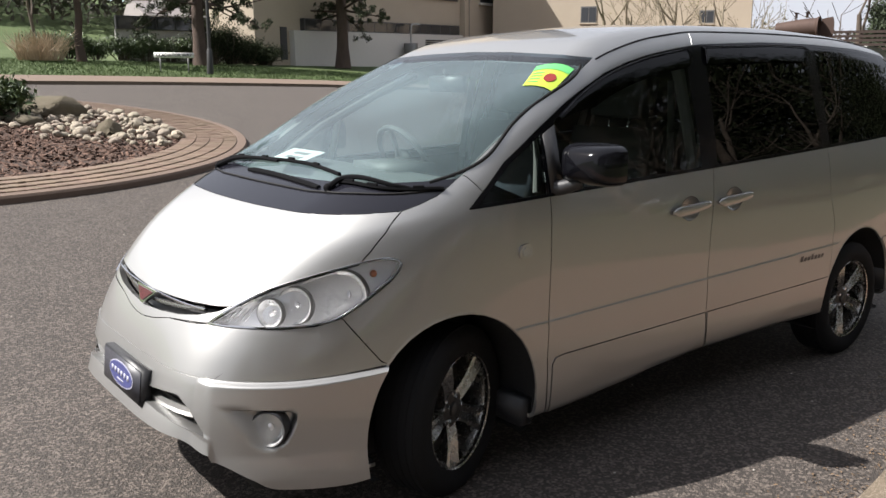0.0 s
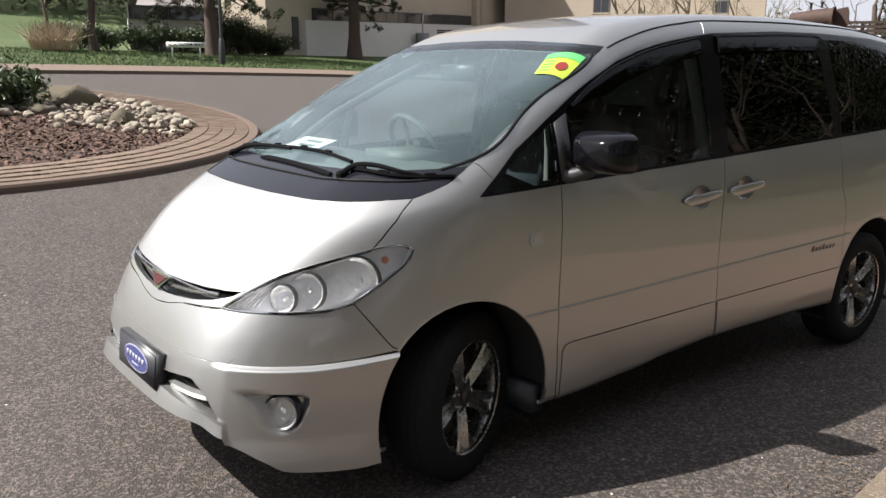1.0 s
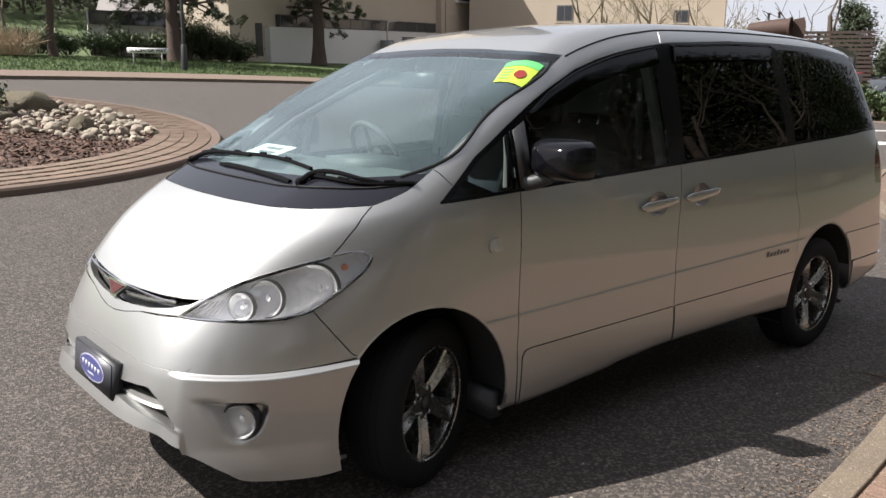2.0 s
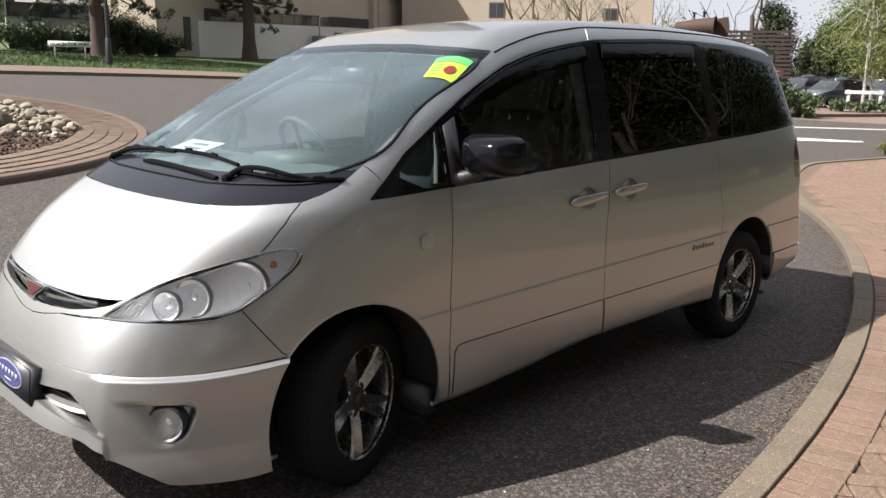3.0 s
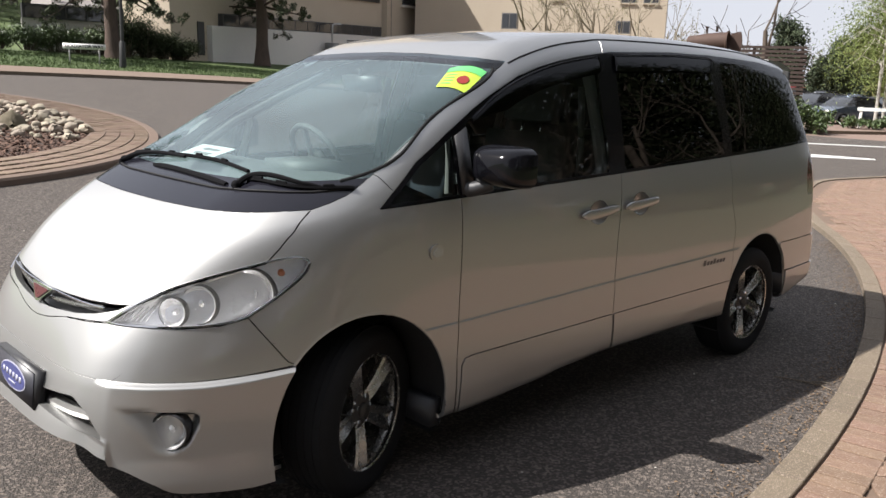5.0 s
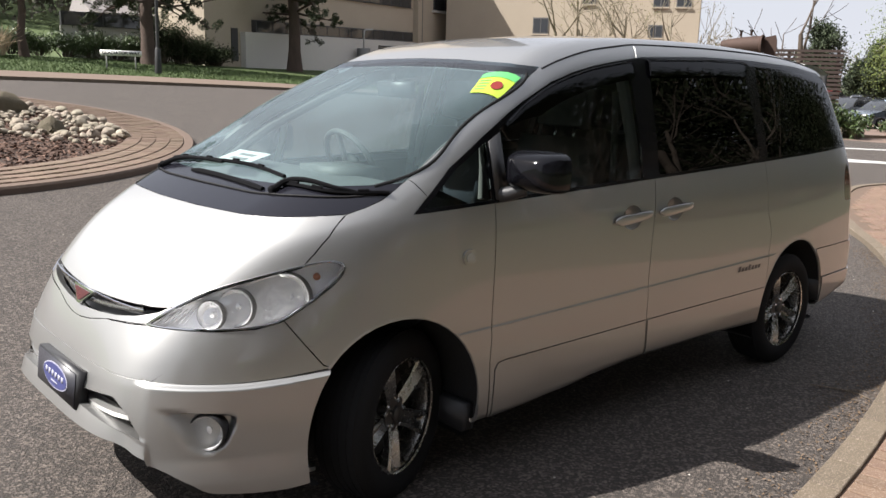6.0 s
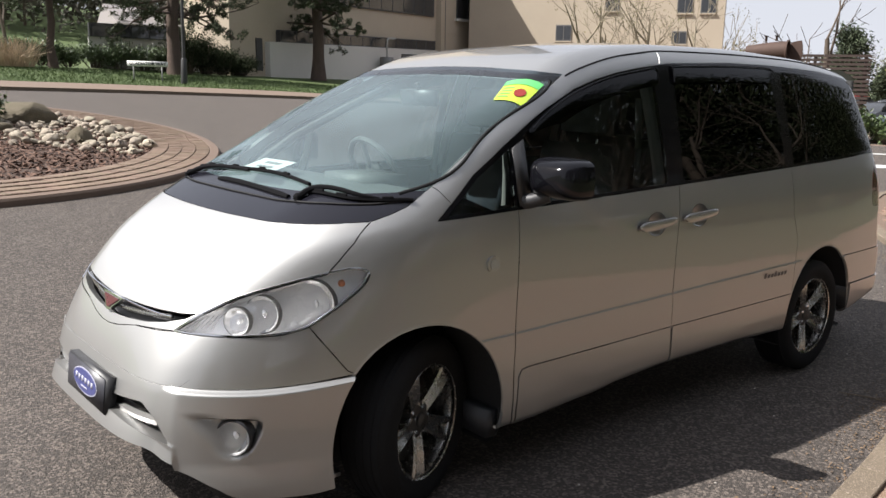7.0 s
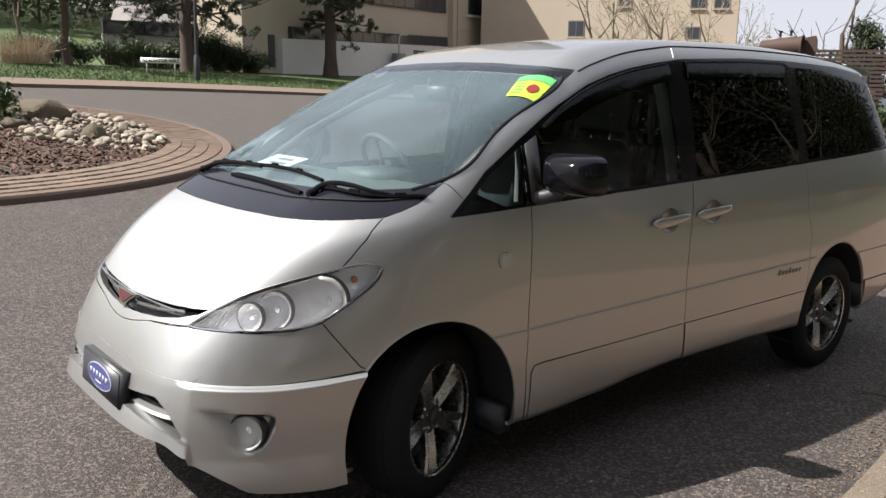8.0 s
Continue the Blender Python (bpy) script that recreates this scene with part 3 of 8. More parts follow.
shell.cut("tailgate", [(-0.1, 0.78), (0.68, 0.78), (0.72, 1.28), (0.60, 1.70), (-0.1, 1.72)], (-1.0, 0.0, 0.0), lambda c, n: n.x < -0.3, over=["body"])
for f in shell.bm.faces:
    c, n = f.calc_center_median(), f.normal
    if c.x < -3.3 and n.x < -0.6 and f[shell.layer] == 0:
        if "tailgate" not in shell.names:
            shell.names.append("tailgate")
        f[shell.layer] = shell.names.index("tailgate")
HANDLES = ((-1.282, 1.018), (-1.622, 1.034))
for (hx, hz), src, nm in zip(HANDLES, ("front_door", "sliding_door"), ("front_handle_recess", "rear_handle_recess")):
    for q in (0.45, 0.75):
        shell.score(ellipse(hx, hz, 0.070 * q, 0.054 * q, 20) + [(hx + 0.070 * q, hz)], "side", left_side)
    shell.cut(nm, ellipse(hx, hz, 0.070, 0.054, 24), "side", left_side, over=[src])

van = thing("minivan", "silver people carrier with dark tinted glass and turned front wheels", "minivan")


def panel(name, mat, label="", gap=0.002, rim=0.016, lift=0.0, centre=False, obj=None, parent=None, right=True):
    v, f = shell.take(name)
    got = dress(v, f, gap, rim, lift, centre)
    par = parent or van
    if centre:
        v, f, n = both(*got)
        return [mesh_part(obj or name, v, f, mat, par, label, n)]
    out = [mesh_part(obj or name, got[0], got[1], mat, par, label, got[2])]
    if right:
        v, f, n = mirrored(*got)
        out.append(mesh_part(obj or name, v, f, mat, par, label, n))
    return out


LIP_TOP = pchip([0.0, 0.285, 0.441, 0.543, 0.598, 0.64], [0.466, 0.462, 0.446, 0.416, 0.388, 0.36])


LEDGE_Z = pchip([(-0.69 * p[0] + 0.72 * p[1]) / math.hypot(0.69, 0.72) for p in ledge[::-1]], [p[2] for p in ledge[::-1]])


def soft(t):
    t = np.clip(t, 0, 1)
    return t * t * (3 - 2 * t)


def skirt_lift(V):
    """How far the skirt stands off the body: a ledge above, the lip below the intake, the sunk fog lamp bay."""
    x, y, z = V[:, 0], V[:, 1], V[:, 2]
    u = (-0.69 * x + 0.72 * y) / math.hypot(0.69, 0.72)
    lift = 0.002 + 0.026 * soft((y - 0.52) / 0.07) * (0.15 + 0.85 * soft((LEDGE_Z(u) - z) / 0.015))
    lift = lift + (0.004 + 0.018 * np.clip((LIP_TOP(y) - z) / 0.085, 0, 1)) * np.clip((0.594 - y) / 0.008, 0, 1) * (z < LIP_TOP(y) + 0.02)
    lift = lift + 0.022 * soft((0.36 - z) / 0.13) * soft((y - 0.56) / 0.1) * soft((0.84 - y) / 0.06)
    bay = np.ones_like(u)
    for (a, b), (c, d), w in zip(RECESS, RECESS[1:] + RECESS[:1], RECESS_SOFT):
        L = math.hypot(c - a, d - b)
        bay *= soft(((u - a) * (d - b) - (z - b) * (c - a)) / L / w)
    return lift - 0.038 * bay


def front_skirt():
    """The lower bumper as one shaped sheet: columns round the nose, rows from the ledge to the lower edge, open at the intake."""
    intake_top = pchip([0.0, 0.227, 0.40, 0.463, 0.50, 0.572, 0.60, 0.80], [0.516, 0.516, 0.530, 0.535, 0.515, 0.430, 0.395, 0.340])
    lip_top = pchip([0.0, 0.285, 0.441, 0.543, 0.572, 0.60, 0.80], [0.466, 0.462, 0.446, 0.424, 0.418, 0.393, 0.338])

    def at(a, z):
        c, w = np.cos(a), np.sin(a)
        return on_surface(np.stack([0.30 + 0.1 * c, 0.1 * w, z], -1), np.stack([0.30 + 1.3 * c, 1.3 * w, z], -1), hull)

    aa = np.concatenate([np.linspace(0, math.radians(28), 50), np.linspace(math.radians(28.4), math.radians(85), 130)])
    mid = at(aa, np.full(len(aa), 0.45))
    x, y = mid[:, 0], mid[:, 1]
    split = y < 0.588
    top = np.full(len(aa), 0.604)
    for _ in range(4):
        q = at(aa, top)
        top = LEDGE_Z((-0.69 * q[:, 0] + 0.72 * q[:, 1]) / math.hypot(0.69, 0.72))
    low = np.where(split, LIP_BASE(y), SILL(x) + 0.004)
    it, lt = intake_top(y), lip_top(y)
    shut = y > 0.572
    t1 = np.concatenate([np.linspace(0, 0.020, 6), np.linspace(0.026, 1, 22)])
    t2 = np.linspace(0, 1, 20)

    def band(za, zb, t):
        d = t[None, :] if t[1] > 0.01 else np.minimum(t, 1)[None, :]
        Z = za[:, None] + (zb - za)[:, None] * d
        if t is t1:
            near = np.array([0, 0.004, 0.008, 0.012, 0.016, 0.020])
            Z[:, :6] = za[:, None] - near[None, :]
            Z[:, 6:] = (za - 0.020)[:, None] + (zb - za + 0.020)[:, None] * np.linspace(0, 1, 23)[None, 1:]
        return Z

    def sheet(Z):
        end = 0.045 + 0.386 * np.sqrt(np.clip(1 - ((Z - 0.335) / 0.418) ** 2, 0, 1))
        a_end = np.arctan2(0.845, end - 0.30)
        w = np.clip((aa - math.radians(55)) / (aa[-1] - math.radians(55)), 0, 1)[:, None]
        A = aa[:, None] + w * (a_end - aa[-1])
        P = at(A, Z)
        N = np.stack([hull(P + 0.002 * e) - hull(P - 0.002 * e) for e in np.eye(3)], -1)
        N /= np.linalg.norm(N, axis=-1, keepdims=True)
        flat_p = P.reshape(-1, 3)
        return P + N * skirt_lift(flat_p).reshape(Z.shape)[..., None], N

    V, F = [], []

    def lay(G, keep=None):
        base = len(V)
        n, m = G.shape[:2]
        V.extend(tuple(q) for q in G.reshape(-1, 3))
        for i in range(n - 1):
            for j in range(m - 1):
                if keep is None or keep(i, j):
                    F.append((base + i * m + j, base + (i + 1) * m + j, base + (i + 1) * m + j + 1, base + i * m + j + 1))

    upper, nu = sheet(band(top, np.where(shut, (it + lt) / 2, it), t1))
    lower, nl = sheet(band(np.where(shut, (it + lt) / 2, lt), low, t2))
    k = int(np.argmax(shut))
    # one sheet outside the intake, two beside it
    lay(np.concatenate([upper[k - 1:], lower[k - 1:, 1:]], 1))
    lay(upper[:k])
    lay(lower[:k])
    # turned-in edges
    into = lambda n, d: np.stack([-n[..., 0] * d, -n[..., 1] * d, n[..., 2] * 0], -1)
    for edge, nn, d in ((upper[:, 0], nu[:, 0], 0.03), (upper[:k, -1], nu[:k, -1], 0.06), (lower[:k, 0], nl[:k, 0], 0.06), (lower[:, -1], nl[:, -1], 0.05)):
        lay(np.stack([edge, edge + into(nn, d)], 1))
    tail = np.concatenate([upper[-1], lower[-1, 1:]])
    lay(np.stack([tail, tail + np.array((0.0, -0.03, 0.0))], 1))
    m = len(V)
    V2 = [(x, -y, z) for x, y, z in V]
    bm = bmesh.new()
    vs = [bm.verts.new(q) for q in V + V2]
    for q in F:
        bm.faces.new([vs[i] for i in q])
        bm.faces.new([vs[i + m] for i in q[::-1]])
    bmesh.ops.remove_doubles(bm, verts=[v for v in bm.verts if abs(v.co.y) < 1e-5], dist=1e-5)
    return part("bumper_skirt", bm, PAINT, van, "lower front bumper with sunk fog lamp bays")


front_skirt()
panel("body", PAINT, "silver roof, pillars and quarter panels", centre=True, obj="body_shell", gap=0.0015)
panel("hood", PAINT, centre=True, gap=0.0025, lift=0.001)
panel("fender", PAINT, gap=0.002)
panel("grille_surround", PAINT, "silver frame below the grille", centre=True, gap=0.0015, rim=0.03)
panel("bumper_cover", PAINT, centre=True, obj="front_bumper")
panel("rear_bumper", PAINT, lift=0.006)
panel("rear_skirt", PAINT, lift=lambda V: 0.010 + 0.010 * np.clip((V[:, 2] - 0.36) / 0.2, 0, 1))
panel("tailgate", PAINT, centre=True)
front_doors = panel("front_door", PAINT)
sliding_doors = panel("sliding_door", PAINT)
for k in (0, 1):
    for nm, doors in (("front_door_skirt", front_doors), ("sliding_door_skirt", sliding_doors)):
        v, f = shell.take(nm)
        got = dress(v, f, 0.0015, 0.012, 0.004)
        if k:
            got = mirrored(*got)
        mesh_part("skirt", got[0], got[1], PAINT, doors[k], "", got[2])
    for nm, doors, (hx, hz) in (("front_handle_recess", front_doors, HANDLES[0]), ("rear_handle_recess", sliding_doors, HANDLES[1])):
        v, f = shell.take(nm)
        dish = lambda V: -0.020 * np.clip(1 - ((V[:, 0] - hx) / 0.070) ** 2 - ((V[:, 2] - hz) / 0.054) ** 2, 0, 1) ** 0.7
        got = dress(v, f, 0.0, 0.0, dish)
        got = (got[0], got[1], [tuple(Vector((-(a[0] - hx) * 7, 1, -(a[2] - hz) * 12)).normalized()) for a in got[0]])
        if k:
            got = mirrored(*got)
        mesh_part("handle_recess", got[0], got[1], PAINT, doors[k], "", got[2])
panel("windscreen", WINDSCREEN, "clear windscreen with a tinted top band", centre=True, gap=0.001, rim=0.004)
panel("shade_band", SHADE_GLASS, "blue tinted band along the top of the windscreen", centre=True, gap=0.0, rim=0.003)
panel("screen_band", COWL, "black band below the windscreen", centre=True, gap=0.0, rim=0.004)
panel("cowl_panel", COWL, "glossy black cowl below the windscreen", centre=True, gap=0.0015)
panel("window_surround", BLACK_GLOSS, "gloss black window surround", gap=0.001)
panel("quarter_glass", DOOR_GLASS, "", gap=0.0, rim=0.003)
panel("front_glass", DOOR_GLASS, "lightly tinted door glass", gap=0.0, rim=0.003)
panel("rear_glass", PRIVACY_GLASS, "dark privacy glass", gap=0.0, rim=0.003)
panel("side_glass", PRIVACY_GLASS, "dark privacy glass", gap=0.0, rim=0.003, obj="rear_side_glass")
panel("tail_lamp", TAIL_RED, "dark red tail lamp", gap=0.001)
headlamps = panel("headlamp_lens", LENS, "clear headlamp with chrome bowls and an amber indicator", gap=0.003, rim=0.006, obj="headlamp")
for lamp_glass in headlamps:
    lamp_glass.visible_shadow = False


def side_y(x, z):
    """Where the body's side stands at x and z."""
    x, z = np.atleast_1d(np.asarray(x, float)), np.atleast_1d(np.asarray(z, float))
    a = np.stack([x, 0 * x + 0.3, z], -1)
    b = np.stack([x, 0 * x + 1.2, z], -1)
    return on_surface(a, b)


def side_sheet(name, xs, lo, hi, rows, lift, mat, parent, label="", thick=0.003):
    """A thin sheet that follows the body's side between two lines."""
    V, N, F = [], [], []
    for i, x in enumerate(xs):
        z = np.linspace(lo(x), hi(x), rows + 1)
        P = side_y(np.full(rows + 1, x), z)
        n = surface_normal(P)
        t = np.linspace(0, 1, rows + 1)[:, None]
        P = P + n * (lift * (0.30 + 0.70 * np.sqrt(np.maximum(0, 1 - t ** 2))))
        V += [tuple(q) for q in P]
        N += [tuple(q) for q in n]
    k = rows + 1
    for i in range(len(xs) - 1):
        for j in range(rows):
            F.append((i * k + j, i * k + j + 1, (i + 1) * k + j + 1, (i + 1) * k + j))
    if xs[0] > xs[-1]:
        F = [q[::-1] for q in F]
    m = len(V)
    V2 = [tuple(np.array(v) - np.array(n) * thick) for v, n in zip(V, N)]
    F2 = [tuple(i + m for i in q[::-1]) for q in F]
    rim = [i * k for i in range(len(xs))] + [(len(xs) - 1) * k + j for j in range(1, k)] + [i * k + rows for i in range(len(xs) - 2, -1, -1)] + [j for j in range(rows - 1, 0, -1)]
    F3 = [(a, b, b + m, a + m) for a, b in zip(rim, rim[1:] + rim[:1])]
    obs = []
    for sgn in (1, -1):
        bm = bmesh.new()
        vs = [bm.verts.new((x, y * sgn, z)) for x, y, z in V + V2]
        for q in F + F2 + F3:
            try:
                bm.faces.new([vs[i] for i in q])
            except ValueError:
                pass
        obs.append(part(name, bm, mat, parent, label))
    return obs



# ---------- the minivan: lamps, grille, wheels, glass fittings ----------
def inner_panel(name, obj, mat, depth, parent, label="", grow=0.0):
    """The lamp's housing: the lens outline sunk into the body."""
    out = []
    v, f = shell.take(name)
    n = surface_normal(v)
    bm = bmesh.new()
    vs = [bm.verts.new(q) for q in v - n * depth]
    for q in f:
        bm.faces.new([vs[i] for i in q])
    edge = [e for e in bm.edges if len(e.link_faces) == 1]
    ring = bmesh.ops.extrude_edge_only(bm, edges=edge)
    for w in [g for g in ring["geom"] if isinstance(g, bmesh.types.BMVert)]:
        w.co += Vector(surface_normal(np.array(w.co))) * (depth - 0.004)
    for k in (0, 1):
        b2 = bm.copy()
        if k:
            for w in b2.verts:
                w.co.y *= -1
        out.append(part(obj, b2, mat, parent[k], label))
    bm.free()
    return out


inner_panel("headlamp_lens", "housing", HOUSING, 0.060, headlamps)


def bowl(parent, at, aim, radius, depth, mat, name, flip, label=""):
    """A round reflector bowl with a bulb hood, opening along aim."""
    p, d = Vector(at), Vector(aim)
    if flip:
        p.y, d.y = -p.y, -d.y
    m = Matrix.Translation(p) @ d.to_track_quat("Z", "Y").to_matrix().to_4x4()
    bm = bmesh.new()
    lathe(bm, [(0.012, -depth), (radius * 0.45, -depth * 0.8), (radius * 0.75, -depth * 0.45), (radius * 0.95, -depth * 0.05), (radius, 0.0), (radius * 1.06, 0.002), (radius * 1.07, -0.006), (radius * 0.9, -depth)], 28, m)
    lathe(bm, [(0.0001, -depth * 0.15), (radius * 0.2, -depth * 0.2), (radius * 0.24, -depth * 0.5), (radius * 0.2, -depth)], 14, m)
    ring = bmesh.new()
    lathe(ring, [(radius * 1.07, -0.012), (radius * 1.08, 0.003), (radius * 1.13, 0.001), (radius * 1.13, -0.02)], 28, m)
    part("bezel", ring, ALLOY_DARK, parent)
    return part(name, bm, mat, parent, label, smooth=False)


for k in (0, 1):
    hl = headlamps[k]
    bowl(hl, (0.670, 0.612, 0.806), (0.80, 0.50, 0.1), 0.045, 0.045, REFLECTOR, "reflector", k)
    bowl(hl, (0.590, 0.640, 0.826), (0.80, 0.50, 0.12), 0.060, 0.06, REFLECTOR, "reflector", k)
    bowl(hl, (0.430, 0.705, 0.852), (0.80, 0.50, 0.12), 0.078, 0.065, REFLECTOR, "reflector", k)
    bm = bmesh.new()
    s = -1 if k else 1
    bmesh.ops.create_uvsphere(bm, u_segments=14, v_segments=8, radius=0.013, matrix=Matrix.Translation((0.325, s * 0.728, 0.918)))
    part("indicator_bulb", bm, AMBER, hl, "amber indicator bulb")
    bm = bmesh.new()
    for q in range(6):
        x = 0.780 - 0.012 * q
        tube(bm, [(x + 0.02, s * (0.505 + 0.012 * q), 0.778), (x - 0.02, s * (0.520 + 0.012 * q), 0.812 + 0.004 * q)], 0.0022, 5)
    part("lens_ribs", bm, CHROME, hl)
    # rim round the lens
    u3 = curve_through([(p[0], s * p[1], p[2]) for p in lamp] + [(lamp[0][0], s * lamp[0][1], lamp[0][2])], 3)
    bm = bmesh.new()
    pts = [Vector(on_surface(np.array((p.x - 0.25, p.y * 0.55, p.z - 0.03)), np.array((p.x + 0.12, p.y * 1.2, p.z + 0.02)))) for p in u3]
    tube(bm, pts, 0.0042, 6, cap=False)
    part("lamp_rim", bm, CHROME, hl, "thin bright rim")

# grille: dark recess, chrome bar, badge
v, f = shell.take("grille_opening")
gv, gf, gn = both(*dress(v, f, 0.0, 0.0, -0.045))
mesh_part("grille", gv, gf, BLACK_PLASTIC, van, "black slit grille", gn)
grille = [o for o in van.children if o.name.startswith("grille")][0]


def front_point(y, z, lift=0.0):
    p = on_surface(np.array((0.2, y * 0.9, z)), np.array((1.3, y, z)))
    p = p + surface_normal(p) * lift
    return Vector(p)


bm = bmesh.new()
tube(bm, [front_point(y, 0.772 + 0.040 * (abs(y) / 0.45) ** 1.4, -0.012) for y in np.linspace(-0.44, 0.44, 29)], [0.009] * 29, 8)
part("grille_bar", bm, ALLOY, grille, "satin silver grille bar")
bm = bmesh.new()
tube(bm, [front_point(y, 0.797 + 0.01 * (abs(y) / 0.45) ** 2, 0.0) for y in np.linspace(-0.46, 0.46, 29)], [0.0045] * 29, 6)
part("grille_trim", bm, CHROME, grille)
m = look(front_point(0.0, 0.776, 0.012), front_point(0.0, 0.776, 0.012) - Vector((0.9, 0, 0.4)))
bm = bmesh.new()
prism(bm, [(-0.100, 0.026), (0.100, 0.026), (0.014, -0.036), (-0.014, -0.036)], -0.008, 0.006, m)
part("badge", bm, CHROME, grille, "chrome winged badge", bevel=0.003)
bm = bmesh.new()
prism(bm, [(-0.076, 0.018), (0.076, 0.018), (0.009, -0.026), (-0.009, -0.026)], 0.0, 0.010, m)
part("badge_enamel", bm, RED, grille, "dark red enamel", bevel=0.002)

# lower intake: dark box with a silver bar
v, f = shell.take("air_intake")
gv, gf, gn = both(*dress(v, f, 0.0, 0.0, -0.075))
intake = mesh_part("air_intake", gv, gf, BLACK_PLASTIC, van, "dark lower air intake", gn)
bm = bmesh.new()
ys = np.linspace(-0.525, 0.525, 33)
rows = []
for y in ys:
    q = front_point(y, 0.474, 0)
    rows.append([bm.verts.new(q + Vector(o)) for o in ((-0.024, 0, -0.014), (-0.020, 0, 0.004), (-0.060, 0, 0.012), (-0.065, 0, -0.016))])
for a, b in zip(rows, rows[1:]):
    for k in range(4):
        bm.faces.new((a[k], a[(k + 1) % 4], b[(k + 1) % 4], b[k]))
part("intake_bar", bm, PAINT, intake, "silver bar across the intake")

# unseen dark boxes added behind the grille to keep sun off the tyre
bm = bmesh.new()
box(bm, -0.30, 0.62, -0.46, 0.46, 0.30, 0.70)
part("bay_sun_stop", bm, LINER, van, "dark box added behind the grille to stop the sun", bevel=0.02)
for s in (1, -1):
    bm = bmesh.new()
    box(bm, 0.40, 0.60, min(s * 0.46, s * 0.69), max(s * 0.46, s * 0.69), 0.30, 0.68)
    part("wing_sun_stop", bm, LINER, van, "", bevel=0.02)

# dealer plate on its holder; its lettering is a plain oval shape
PLATE_DARK = material("plate_dark", (0.035, 0.036, 0.045), 0.4, 0.0, (0.05, 0.05, 0.06), 8, 90, 0.6)
PLATE_BLUE = material("plate_blue", (0.06, 0.07, 0.20), 0.35, 0.0, (0.05, 0.055, 0.16), 8, 90, 0.4)
PLATE_WHITE = material("plate_white", (0.42, 0.42, 0.50), 0.4, 0.0, (0.34, 0.34, 0.42), 8, 90, 0.4)
pm = look((0.998, 0.065, 0.507), (0.0, 0.065, 0.507 - 0.10))
bm = bmesh.new()
prism(bm, [(-0.206, -0.066), (0.206, -0.066), (0.206, 0.066), (-0.206, 0.066)], -0.03, 0.008, pm)
plate = part("plate_holder", bm, BLACK_PLASTIC, van, "plain dark plate holder with a blue oval", bevel=0.004)
bm = bmesh.new()
pm = pm @ pose(0, 0, 0.0085)
prism(bm, [(-0.200, -0.060), (0.200, -0.060), (0.200, 0.060), (-0.200, 0.060)], 0.0, 0.004, pm)
part("plate", bm, PLATE_DARK, plate, "dark blank plate")
bm = bmesh.new()
prism(bm, ellipse(0.0, 0.0, 0.130, 0.046, 36), 0.004, 0.0055, pm)
part("oval_rim", bm, PLATE_WHITE, plate)
bm = bmesh.new()
prism(bm, ellipse(0.0, 0.0, 0.124, 0.041, 36), 0.0055, 0.007, pm)
part("oval", bm, PLATE_BLUE, plate)
bm = bmesh.new()
for q in range(6):
    x = -0.098 + 0.034 * q
    prism(bm, [(x, -0.006), (x + 0.020, -0.006), (x + 0.020, 0.015), (x, 0.015)], 0.007, 0.008, pm)
prism(bm, [(-0.035, -0.026), (0.035, -0.026), (0.035, -0.019), (-0.035, -0.019)], 0.007, 0.008, pm)
part("oval_marks", bm, PLATE_WHITE, plate)

# fog lamps
for k in (0, 1):
    s = -1 if k else 1
    c = Vector((0.737, s * 0.707, 0.440))
    aim = Vector((0.74, s * 0.67, 0.02))
    m = Matrix.Translation(c) @ aim.to_track_quat("Z", "Y").to_matrix().to_4x4()
    bm = bmesh.new()
    lathe(bm, [(0.061, -0.05), (0.064, 0.004), (0.060, 0.010), (0.056, 0.006)], 32, m)
    fog = part("fog_lamp", bm, BLACK_PLASTIC, van, "round clear fog lamp")
    bm = bmesh.new()
    lathe(bm, [(0.010, -0.05), (0.035, -0.035), (0.052, -0.008), (0.057, 0.003)], 28, m)
    lathe(bm, [(0.0001, -0.012), (0.013, -0.016), (0.014, -0.05)], 12, m)
    part("reflector", bm, HOUSING, fog)
    bm = bmesh.new()
    lathe(bm, [(0.0001, 0.014), (0.03, 0.012), (0.057, 0.005)], 28, m)
    part("lens", bm, LENS, fog).visible_shadow = False


